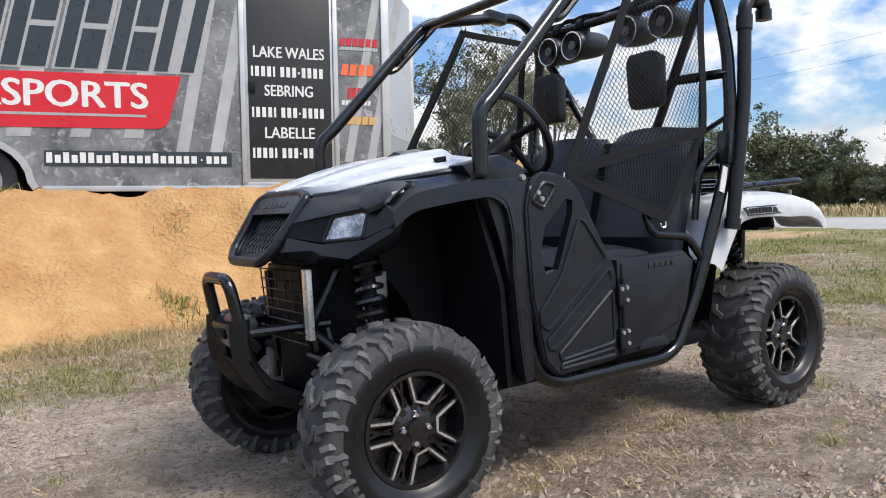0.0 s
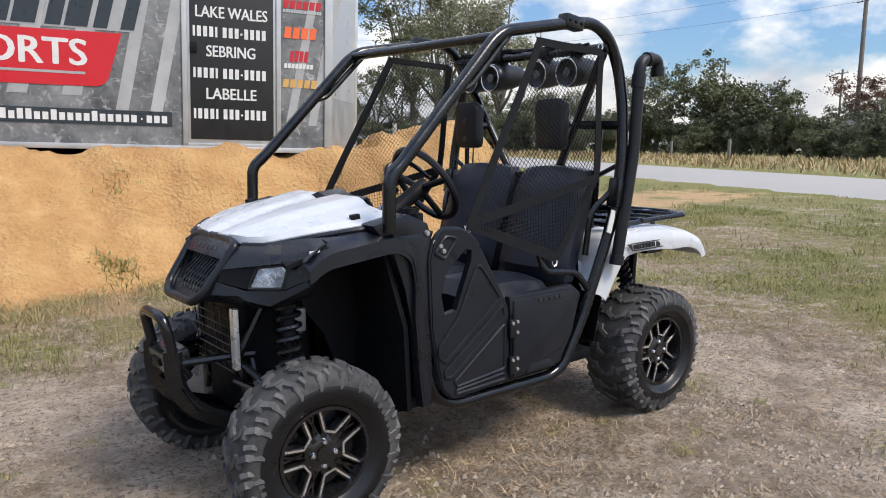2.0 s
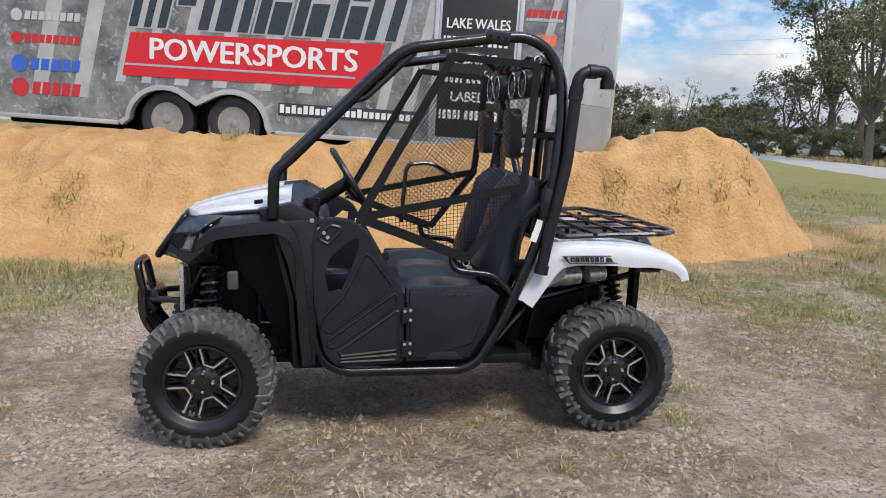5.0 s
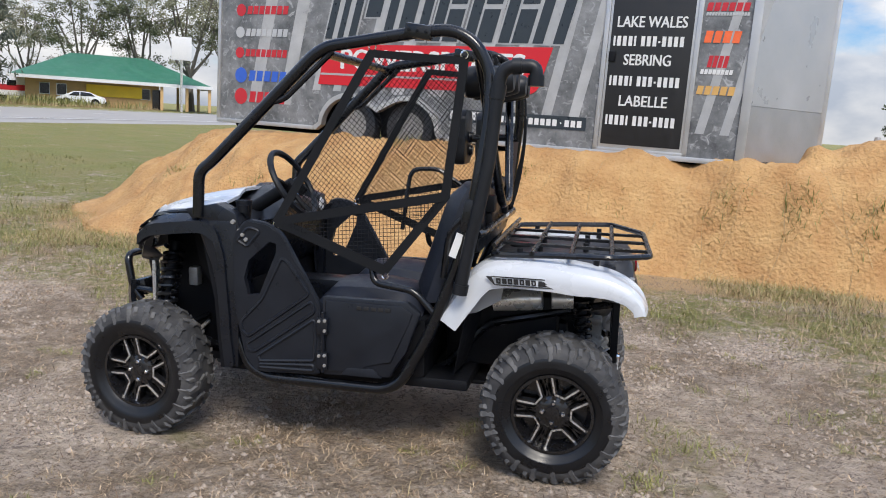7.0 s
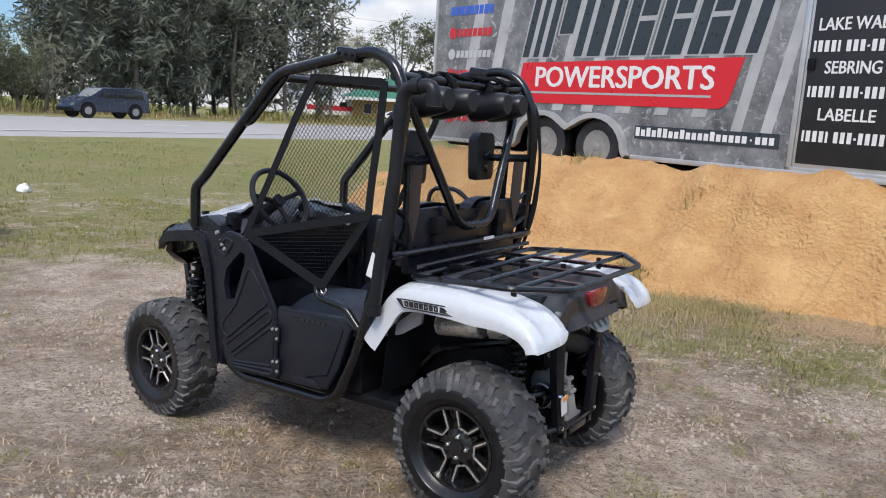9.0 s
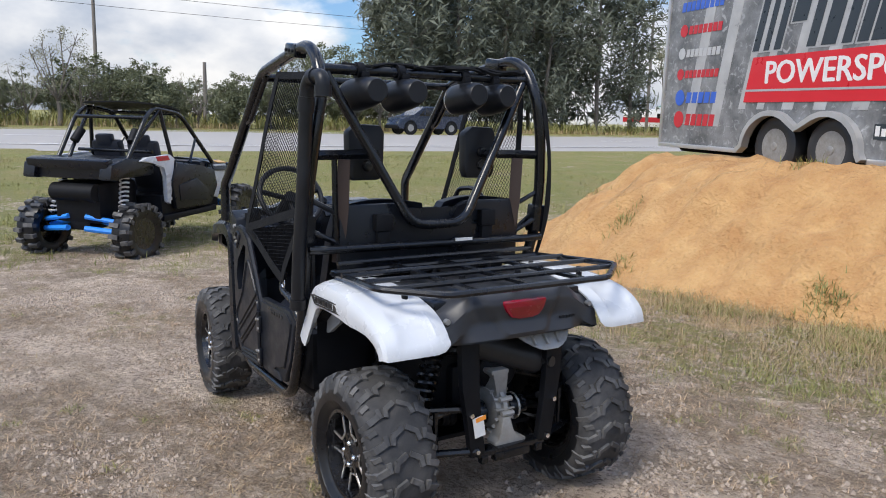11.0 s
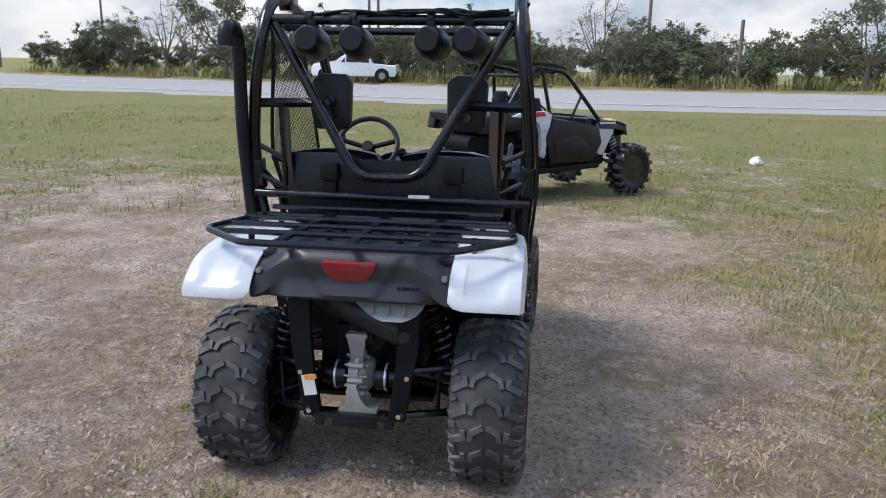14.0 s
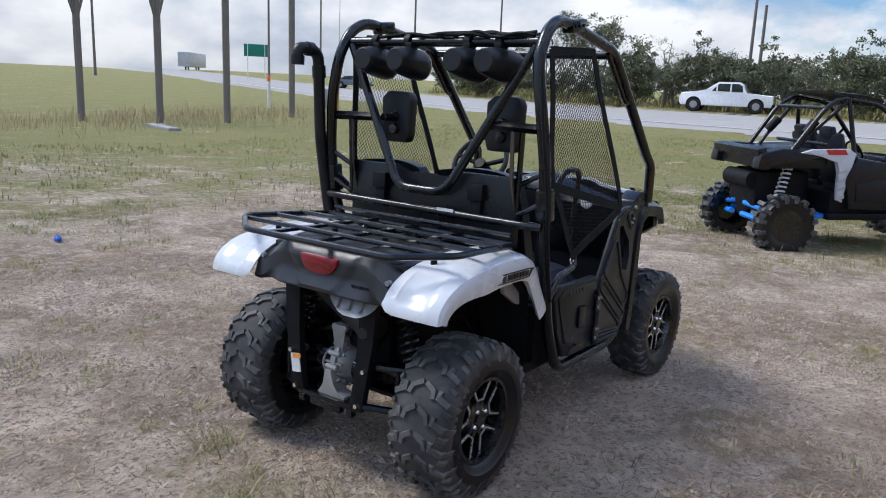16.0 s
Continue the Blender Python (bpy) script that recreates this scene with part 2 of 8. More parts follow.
def ground_material():
    """Pale sandy soil worn bare, with dry thatch and green turf in patches: turf lies thick from the verge to the road."""
    m = bpy.data.materials.new("sandy_turf")
    m.use_nodes = True
    t = m.node_tree
    n = t.nodes
    bsdf = n["Principled BSDF"]
    coord = n.new("ShaderNodeTexCoord")

    def noisy(scale, detail, rough=0.6, distortion=0.0):
        x = n.new("ShaderNodeTexNoise")
        x.inputs["Scale"].default_value, x.inputs["Detail"].default_value, x.inputs["Roughness"].default_value = scale, detail, rough
        x.inputs["Distortion"].default_value = distortion
        link(t, coord.outputs["Object"], x.inputs["Vector"])
        return x.outputs["Fac"]

    def span(value, low, high, top=1.0, bottom=0.0):
        x = n.new("ShaderNodeMapRange")
        for k, v in (("From Min", low), ("From Max", high), ("To Min", bottom), ("To Max", top)):
            x.inputs[k].default_value = v
        link(t, value, x.inputs["Value"])
        return x.outputs[0]

    def blend(fac, a, b):
        x = n.new("ShaderNodeMix")
        x.data_type = "RGBA"
        for slot, v in (("A", a), ("B", b)):
            if isinstance(v, tuple):
                x.inputs[slot].default_value = (*v, 1)
            else:
                link(t, v, x.inputs[slot])
        link(t, fac, x.inputs["Factor"])
        return x.outputs["Result"]

    def sums(a, b, op="ADD"):
        x = n.new("ShaderNodeMath")
        x.operation = op
        x.use_clamp = True
        for k, v in enumerate((a, b)):
            if isinstance(v, float):
                x.inputs[k].default_value = v
            else:
                link(t, v, x.inputs[k])
        return x.outputs[0]

    soil = blend(span(noisy(3.4, 9, 0.75), 0.36, 0.66), (0.43, 0.335, 0.26), (0.84, 0.69, 0.545))
    soil = blend(span(noisy(34, 6, 0.75), 0.53, 0.58, 0.85), soil, (0.17, 0.122, 0.092))
    soil = blend(span(noisy(11, 7, 0.75), 0.52, 0.7, 0.6), soil, (0.25, 0.185, 0.132))
    soil = blend(span(noisy(2.1, 9, 0.72), 0.5, 0.6, 0.5), soil, (0.33, 0.25, 0.165))
    thatch = blend(span(noisy(75, 6, 0.8), 0.35, 0.65), (0.125, 0.087, 0.06), (0.42, 0.325, 0.225))
    turf = blend(span(noisy(30, 6, 0.8), 0.35, 0.65), (0.12, 0.132, 0.03), (0.3, 0.29, 0.09))
    turf = blend(span(noisy(0.5, 7, 0.7), 0.42, 0.62, 0.75), turf, (0.28, 0.228, 0.095))
    # how far the turf has closed, by painted-on weights of the sheet: red turf, green sand
    cover = n.new("ShaderNodeAttribute")
    cover.attribute_name = "cover"
    parts = n.new("ShaderNodeSeparateColor")
    link(t, cover.outputs["Color"], parts.inputs[0])
    patch = noisy(0.75, 7, 0.66, 0.6)
    broken = noisy(9, 6, 0.7)
    dry = sums(parts.outputs[2], span(broken, 0.36, 0.56), "MULTIPLY")
    colour = blend(dry, soil, thatch)
    green = span(sums(parts.outputs[0], sums(span(patch, 0.2, 0.8), span(broken, 0.2, 0.8), "MULTIPLY"), "MULTIPLY"), 0.09, 0.26)
    colour = blend(green, colour, turf)
    sandy = span(sums(parts.outputs[1], span(noisy(1.6, 7, 0.65, 0.4), 0.25, 0.75), "MULTIPLY"), 0.2, 0.45)
    colour = blend(sandy, colour, (0.56, 0.37, 0.19))
    link(t, colour, bsdf.inputs["Base Color"])
    bsdf.inputs["Roughness"].default_value = 0.95
    relief = n.new("ShaderNodeBump")
    relief.inputs["Strength"].default_value, relief.inputs["Distance"].default_value = 1.0, 0.105
    link(t, noisy(19, 10, 0.68), relief.inputs["Height"])
    link(t, relief.outputs[0], bsdf.inputs["Normal"])
    return m


M["ground"] = ground_material()


def skin_material():
    """Printed wrap: grunge in greys like scuffed steel."""
    m = bpy.data.materials.new("printed_grunge_wrap")
    m.use_nodes = True
    t = m.node_tree
    n = t.nodes
    bsdf = n["Principled BSDF"]
    coord = n.new("ShaderNodeTexCoord")
    a, b = n.new("ShaderNodeTexNoise"), n.new("ShaderNodeTexNoise")
    a.inputs["Scale"].default_value, a.inputs["Detail"].default_value, a.inputs["Roughness"].default_value = 2.0, 10, 0.72
    b.inputs["Scale"].default_value, b.inputs["Detail"].default_value, b.inputs["Distortion"].default_value = 11.0, 6, 1.2
    for x in (a, b):
        link(t, coord.outputs["Object"], x.inputs["Vector"])
    r = n.new("ShaderNodeValToRGB")
    r.color_ramp.elements[0].position, r.color_ramp.elements[0].color = 0.34, (0.055, 0.058, 0.062, 1)
    r.color_ramp.elements[1].position, r.color_ramp.elements[1].color = 0.72, (0.3, 0.308, 0.315, 1)
    link(t, a.outputs["Fac"], r.inputs["Fac"])
    s = n.new("ShaderNodeValToRGB")
    s.color_ramp.elements[0].position, s.color_ramp.elements[1].position = 0.56, 0.75
    link(t, b.outputs["Fac"], s.inputs["Fac"])
    mix = n.new("ShaderNodeMix")
    mix.data_type = "RGBA"
    mix.inputs["B"].default_value = (0.4, 0.408, 0.415, 1)
    link(t, s.outputs["Color"], mix.inputs["Factor"])
    link(t, r.outputs["Color"], mix.inputs["A"])
    link(t, mix.outputs["Result"], bsdf.inputs["Base Color"])
    bsdf.inputs["Roughness"].default_value = 0.35
    return m


M["skin"] = skin_material()
M["ghost"] = surface("pale_printed_letters", (0.3, 0.305, 0.31), 0.35, other=(0.46, 0.465, 0.47), scale=3, bump=0, vary=0.9)
M["trim"] = surface("aluminium_trim", (0.47, 0.47, 0.47), 0.4, 0.6, scale=4, bump=0.05)
M["nose"] = surface("pale_aluminium_sheet", (0.4, 0.408, 0.416), 0.35, 0.35, scale=2, bump=0.03)
M["plate"] = surface("tread_plate", (0.42, 0.42, 0.42), 0.4, 0.7, scale=4, fine=70, bump=0.5, depth=0.004)
M["banner"] = surface("red_vinyl_print", (0.55, 0.012, 0.022), 0.35, scale=3, bump=0, other=(0.62, 0.02, 0.03))
M["navy"] = surface("dark_slate_print", (0.022, 0.03, 0.038), 0.35, bump=0)
M["shadow_print"] = surface("light_grey_print", (0.32, 0.328, 0.336), 0.35, bump=0)
M["red_print"] = surface("red_print", (0.45, 0.02, 0.03), 0.4, bump=0)
M["gold_print"] = surface("gold_print", (0.55, 0.32, 0.1), 0.4, bump=0)
M["orange_print"] = surface("orange_red_print", (0.75, 0.13, 0.04), 0.4, bump=0)
M["blue_print"] = surface("blue_print", (0.03, 0.1, 0.45), 0.4, bump=0)
M["grey_print"] = surface("grey_print", (0.4, 0.41, 0.42), 0.4, bump=0)


# ---- building blocks ----
def finish(ob, bm, material, sharp=38):
    bmesh.ops.recalc_face_normals(bm, faces=bm.faces[:])
    limit = radians(sharp)
    for e in bm.edges:
        e.smooth = len(e.link_faces) == 2 and e.calc_face_angle(4) < limit
    for f in bm.faces:
        f.smooth = True
    bm.to_mesh(ob.data)
    bm.free()
    for m in material if isinstance(material, (list, tuple)) else [material]:
        ob.data.materials.append(m)
    return ob


def part(name, bm, material, parent=None, label="", sharp=38):
    ob = new(name, bpy.data.meshes.new(name))
    finish(ob, bm, material, sharp)
    ob.parent = parent
    return tagged(ob, label)


def thing(name, label, category, group="", kind="", m=None):
    ob = tagged(new(name), label, category, group, kind)
    if m is not None:
        ob.matrix_world = m
    return ob


def rounded(points, radius, steps=5):
    """A polyline with its corners turned into arcs of about that radius."""
    pts = [Vector(p) for p in points]
    out = [pts[0]]
    for a, b, c in zip(pts, pts[1:], pts[2:]):
        d = min(radius, (b - a).length * 0.48, (c - b).length * 0.48)
        p, q = b + (a - b).normalized() * d, b + (c - b).normalized() * d
        for k in range(steps + 1):
            s = k / steps
            out.append(p * (1 - s) ** 2 + b * 2 * s * (1 - s) + q * s * s)
    return out + [pts[-1]]


def sweep(bm, points, r, sides=10, fillet=0.05, closed=False, flat=None):
    """A round bar along points; flat=(w, h): a flat strap instead."""
    if closed:
        pts = [Vector(p) for p in points]
        mid = (pts[-1] + pts[0]) / 2
        pts = rounded([mid] + pts + [mid], fillet) if fillet else pts
        if fillet:
            pts = pts[:-1]
    else:
        pts = rounded(points, fillet) if fillet and len(points) > 2 else [Vector(p) for p in points]
    clean = [pts[0]]
    for p in pts[1:]:
        if (p - clean[-1]).length > 1e-5:
            clean.append(p)
    pts = clean
    n = len(pts)
    rings, up = [], None
    for i, p in enumerate(pts):
        a = pts[i - 1] if i or closed else p
        b = pts[(i + 1) % n] if i < n - 1 or closed else p
        d = (b - a).normalized()
        if up is None:
            up = d.orthogonal().normalized() if abs(d.z) > 0.95 else d.cross(Vector((0, 0, 1))).normalized()
        up = (up - d * up.dot(d)).normalized()
        side = d.cross(up)
        if flat:
            w, h = flat
            ring = [bm.verts.new(p + up * x * w / 2 + side * y * h / 2) for x, y in ((-1, -1), (1, -1), (1, 1), (-1, 1))]
        else:
            rr = r[i] if isinstance(r, list) else r
            ring = [bm.verts.new(p + (up * math.cos(k * math.tau / sides) + side * math.sin(k * math.tau / sides)) * rr) for k in range(sides)]
        rings.append(ring)
    m = len(rings[0])
    for i in range(n if closed else n - 1):
        x, y = rings[i], rings[(i + 1) % n]
        for k in range(m):
            bm.faces.new((x[k], x[(k + 1) % m], y[(k + 1) % m], y[k]))
    if not closed:
        bm.faces.new(rings[0][::-1])
        bm.faces.new(rings[-1])
    return bm


def tube(name, points, r, material, parent, sides=10, fillet=0.05, label="", closed=False):
    return part(name, sweep(bmesh.new(), points, r, sides, fillet, closed), material, parent, label)


def box(bm, centre, size, turn=(0, 0, 0), bevel=0.0, segments=2):
    m = pose(*centre, *turn) @ Matrix.Diagonal((*size, 1))
    made = bmesh.ops.create_cube(bm, size=1.0, matrix=m)
    if bevel:
        edges = list({e for v in made["verts"] for e in v.link_edges})
        bmesh.ops.bevel(bm, geom=edges, offset=bevel, segments=segments, affect="EDGES", profile=0.6)
    return bm


def block(name, centre, size, material, parent, turn=(0, 0, 0), bevel=0.006, label=""):
    return part(name, box(bmesh.new(), centre, size, turn, bevel), material, parent, label)


def slab(bm, outline, low, high, axis="y", holes=(), bevel=0.0):
    """A plate with the outline (two coordinates of the plane across axis), from low to high along axis, with holes through it."""
    def lift(p, d):
        return {"x": (d, p[0], p[1]), "y": (p[0], d, p[1]), "z": (p[0], p[1], d)}[axis]

    if not holes:
        faces = []
        a = [bm.verts.new(lift(p, low)) for p in outline]
        b = [bm.verts.new(lift(p, high)) for p in outline]
        bm.faces.new(a[::-1])
        bm.faces.new(b)
        n = len(a)
        for k in range(n):
            faces.append(bm.faces.new((a[k], a[(k + 1) % n], b[(k + 1) % n], b[k])))
        if bevel:
            edges = list({e for v in a + b for e in v.link_edges})
            bmesh.ops.bevel(bm, geom=edges, offset=bevel, segments=2, affect="EDGES", profile=0.6)
        return bm
    from mathutils.geometry import tessellate_polygon
    loops = [list(outline)] + [list(h) for h in holes]
    flat = [p for l in loops for p in l]
    tris = tessellate_polygon([[Vector((p[0], p[1], 0)) for p in l] for l in loops])
    a = [bm.verts.new(lift(p, low)) for p in flat]
    b = [bm.verts.new(lift(p, high)) for p in flat]
    for i, j, k in tris:
        bm.faces.new((a[k], a[j], a[i]))
        bm.faces.new((b[i], b[j], b[k]))
    s = 0
    for l in loops:
        for k in range(len(l)):
            i, j = s + k, s + (k + 1) % len(l)
            bm.faces.new((a[i], a[j], b[j], b[i]))
        s += len(l)
    return bm


def lathe(bm, profile, axis="y", centre=(0, 0, 0), steps=32, caps=True):
    """A turned form: profile of (distance along the axis, radius)."""
    c = Vector(centre)
    rings = []
    for d, r in profile:
        ring = []
        for k in range(steps):
            a = k * math.tau / steps
            u, v = r * math.cos(a), r * math.sin(a)
            ring.append(bm.verts.new(c + Vector({"y": (u, d, v), "x": (d, u, v), "z": (u, v, d)}[axis])))
        rings.append(ring)
    for x, y in zip(rings, rings[1:]):
        for k in range(steps):
            bm.faces.new((x[k], x[(k + 1) % steps], y[(k + 1) % steps], y[k]))
    for ring, (d, r) in ((rings[0], profile[0]), (rings[-1], profile[-1])):
        if caps and r > 1e-4:
            bm.faces.new(ring)
    if min(r for d, r in profile) < 1e-4:
        bmesh.ops.remove_doubles(bm, verts=[v for ring in rings for v in ring], dist=1e-6)
    return bm


def grid(bm, rows, thick=None):
    """A sheet through rows of points; thick: a vector or a function of the point for its other face."""
    vs = [[bm.verts.new(p) for p in row] for row in rows]
    for a, b in zip(vs, vs[1:]):
        for k in range(len(a) - 1):
            bm.faces.new((a[k], a[k + 1], b[k + 1], b[k]))
    if thick:
        ws = [[bm.verts.new(Vector(p) + Vector(thick(Vector(p)) if callable(thick) else thick)) for p in row] for row in rows]
        for a, b in zip(ws, ws[1:]):
            for k in range(len(a) - 1):
                bm.faces.new((a[k], b[k], b[k + 1], a[k + 1]))
        edge = lambda g: g[0][:] + [r[-1] for r in g[1:]] + g[-1][-2::-1] + [r[0] for r in g[-2:0:-1]]  # noqa: E731
        e, f = edge(vs), edge(ws)
        for k in range(len(e)):
            bm.faces.new((e[k], f[k], f[(k + 1) % len(e)], e[(k + 1) % len(e)]))
    return bm


def sheet(name, verts, faces, material, kind="", label="", category="", smooth=True):
    me = bpy.data.meshes.new(name)
    me.from_pydata([tuple(v) for v in verts], [], [tuple(f) for f in faces])
    if smooth:
        me.polygons.foreach_set("use_smooth", [True] * len(me.polygons))
    me.materials.append(material)
    me.update()
    return tagged(new(name, me), label, category, "", kind)


def spring(bm, a, b, r, wire, turns, sides=6):
    a, b = Vector(a), Vector(b)
    d = (b - a).normalized()
    u = d.orthogonal().normalized()
    v = d.cross(u)
    n = int(turns * 12)
    pts = [a + (b - a) * (k / n) + (u * math.cos(k * math.tau / 12) + v * math.sin(k * math.tau / 12)) * r for k in range(n + 1)]
    return sweep(bm, pts, wire, sides, 0)


def shock(parent, a, b, r=0.035, spring_material=None, name="shock_absorber"):
    s = part(name, sweep(sweep(bmesh.new(), [a, Vector(a).lerp(Vector(b), 0.55)], r * 0.62, 10, 0), [Vector(a).lerp(Vector(b), 0.5), b], r * 0.3, 8, 0), M["matt"], parent)
    part("coil_spring", spring(bmesh.new(), Vector(a).lerp(Vector(b), 0.06), Vector(a).lerp(Vector(b), 0.9), r, r * 0.24, 9), spring_material or M["tube"], s)
    return s


def lettering(name, text, size, m, material, parent, squeeze=1.0, depth=0.002, align="LEFT", shear=0.0):
    """Words in the built-in font as a thin mesh, baseline at the pose m."""
    c = bpy.data.curves.new(name, "FONT")
    c.body, c.size, c.extrude, c.align_x, c.shear = text, size, depth, align, shear
    c.resolution_u = 3
    ob = bpy.data.objects.new(name, c)
    scene.collection.objects.link(ob)
    bpy.context.view_layer.update()
    me = bpy.data.meshes.new_from_object(ob.evaluated_get(bpy.context.evaluated_depsgraph_get()))
    bpy.data.objects.remove(ob)
    me.transform(Matrix.Diagonal((squeeze, 1, 1, 1)))
    me.materials.clear()
    me.materials.append(material)
    o = new(name, me)
    o.parent = parent
    o.matrix_local = m
    return o

# ---- the white side-by-side utility vehicle ----
def smooth_step(a, b, x):
    k = max(0.0, min(1.0, (x - a) / (b - a)))
    return k * k * (3 - 2 * k)


utv = thing("utility_vehicle", "white and black two-seat utility vehicle with roll cage on sandy grass", "off-road vehicle", m=TILT)
# x runs to the rear, -y is its driver's side


def tyre_and_rim(name, parent, width, lugs, way=1, radius=0.302, rim_radius=0.165, marks=True):
    """A wheel in its own frame, the outer side towards -y; the tread points along way."""
    w = new(name)
    w.parent = parent
    h = width / 2
    c = radius - 0.014
    prof = [(-h * 1.03, 0.238), (-h * 1.0, c - 0.032), (-h * 0.88, c - 0.008), (-h * 0.6, c), (0, c + 0.002)]
    prof = prof + [(-d, r) for d, r in prof[-2::-1]]
    tyre = part("tyre", lathe(bmesh.new(), prof, "y", steps=56, caps=False), M["groove"], w, "black off-road tyre with dusty chunky tread", 50)
    for s in (-1, 1):
        wall = [(s * h * 0.78, rim_radius - 0.004), (s * h * 0.96, rim_radius + 0.014), (s * h * 1.0, rim_radius + 0.03), (s * h * 1.045, rim_radius + 0.034), (s * h * 1.06, rim_radius + 0.06), (s * h * 1.045, 0.232), (s * h * 1.02, 0.24)]
        part("sidewall", lathe(bmesh.new(), wall, "y", steps=56, caps=False), M["wall"], tyre, "shiny black sidewall", 50)
    bm = bmesh.new()
    rng = random.Random(5)

    def lug(u0, y0, u1, y1, wide, deep0, deep1, drop0=0.0, drop1=0.0):
        """A tread block from u0, y0 to u1, y1; u runs along the tread in metres."""
        du, dy = u1 - u0, y1 - y0
        l = math.hypot(du, dy)
        nu, ny = -dy / l, du / l
        vs = []
        for lift, grow in ((-0.012, 1.16), (1.0, 0.84)):
            for u, y, top, drop in ((u0, y0, deep0, drop0), (u1, y1, deep1, drop1)):
                r = c - drop + (lift if lift < 0 else top)
                for side in (-1, 1):
                    k = side * wide * grow / 2
                    a = way * (u + nu * k) / c
                    vs.append(bm.verts.new((r * math.cos(a), y + ny * k, r * math.sin(a))))
        a, b, d, e, f, g, i, j = vs
        for q in ((a, b, e, d), (f, i, j, g), (a, f, g, b), (b, g, j, e), (e, j, i, d), (d, i, f, a)):
            bm.faces.new(q)

    p = math.tau * c / lugs
    for k in range(lugs):
        for s in (-1, 1):
            u = k * p + rng.uniform(-0.002, 0.002)
            # hooked middle block: an arm from the centre line and a leg turned back
            lug(u, s * h * 0.05, u - 0.02, s * h * 0.34, 0.021, 0.0125, 0.012)
            lug(u - 0.016, s * h * 0.34, u - 0.05, s * h * 0.41, 0.02, 0.012, 0.0115)
            # shoulder block between two of them, its toe hooked forward
            v = u - p * 0.5
            lug(v + 0.006, s * h * 0.58, v - 0.014, s * h * 0.93, 0.025, 0.012, 0.0085, 0.0, 0.01)
            lug(v - 0.004, s * h * 0.56, v + 0.03, s * h * 0.6, 0.019, 0.011, 0.0105)
            lug(v - 0.014, s * h * 0.92, v - 0.018, s * h * 1.05, 0.023, 0.0075, 0.002, 0.01, 0.048)
            # small edge block
            lug(u + 0.004, s * h * 0.8, u - 0.006, s * h * 0.98, 0.019, 0.0095, 0.006, 0.002, 0.018)
    part("tread", bm, M["rubber"], tyre, "dusty rubber tread blocks", 25)
    if marks:  # moulded lettering on the sidewall, as plain bars
        for base in (0.35, math.pi + 0.5):
            for k in range(6):
                a = base + k * 0.115
                r = rim_radius + 0.068
                part("sidewall_mark", box(bmesh.new(), (r * math.cos(a), -h * 1.03, r * math.sin(a)), (0.028, 0.004, 0.014), (0, math.degrees(-a), 0)), M["mark"], tyre)
    rim = part("rim", lathe(bmesh.new(), [(-h * 0.86, rim_radius), (-h * 0.86, rim_radius - 0.012), (-h * 0.55, rim_radius - 0.02), (-h * 0.2, rim_radius - 0.03), (-h * 0.18, 0.02), (0.0, 0.02), (0.0, rim_radius - 0.03), (h * 0.8, rim_radius - 0.012), (h * 0.8, rim_radius)], "y", steps=40, caps=False), M["rim"], w, "gloss black alloy rim")
    y = -h * 0.62
    hub = bmesh.new()
    lathe(hub, [(-h * 0.2, 0.07), (y + 0.004, 0.066), (y - 0.006, 0.046), (y - 0.008, 0.03), (y - 0.016, 0.028), (y - 0.018, 0.0)], "y", steps=20)
    part("hub_cap", hub, M["rim"], rim)
    for k in range(4):
        a = k * math.tau / 4 + 0.3
        part("lug_nut", lathe(bmesh.new(), [(y + 0.006, 0.011), (y - 0.012, 0.011), (y - 0.018, 0.006), (y - 0.018, 0.0)], "y", (0.041 * math.cos(a), 0, 0.041 * math.sin(a)), 8), M["chrome"], rim, "chrome nut")
    for k in range(5):
        a = k * math.tau / 5 + math.pi / 2
        dark, bright = bmesh.new(), bmesh.new()
        ca, sa = math.cos(a), math.sin(a)

        def at(r, off, yy):
            return Vector((ca * r - sa * off, yy, sa * r + ca * off))
        for s in (-1, 1):
            for bmx, path, yy, wide, thick in ((dark, [(0.05, 0.016 * s), (0.074, 0.02 * s), (0.14, 0.062 * s)], y + 0.012, 0.019, 0.03), (bright, [(0.074, 0.0), (0.074, 0.021 * s), (0.138, 0.061 * s)], y - 0.004, 0.007, 0.004), (dark, [(0.05, 0.045 * s), (0.12, 0.075 * s)], y + 0.02, 0.008, 0.02)):
                for (r0, o0), (r1, o1) in zip(path, path[1:]):
                    p, q = at(r0, o0, 0), at(r1, o1, 0)
                    d = (q - p).normalized()
                    e = Vector((d.z, 0, -d.x))
                    v = [bmx.verts.new(x + e * u * wide / 2 + Vector((0, yy + z * thick / 2, 0))) for x in (p - d * wide * 0.3, q + d * wide * 0.3) for u in (-1, 1) for z in (-1, 1)]
                    for f in ((0, 1, 3, 2), (4, 6, 7, 5), (0, 4, 5, 1), (2, 3, 7, 6), (1, 5, 7, 3), (0, 2, 6, 4)):
                        bmx.faces.new([v[i] for i in f])
        part("spoke", dark, M["rim"], rim)
        part("spoke_face", bright, M["cut"], rim, "machined bright spoke edge")
    return w


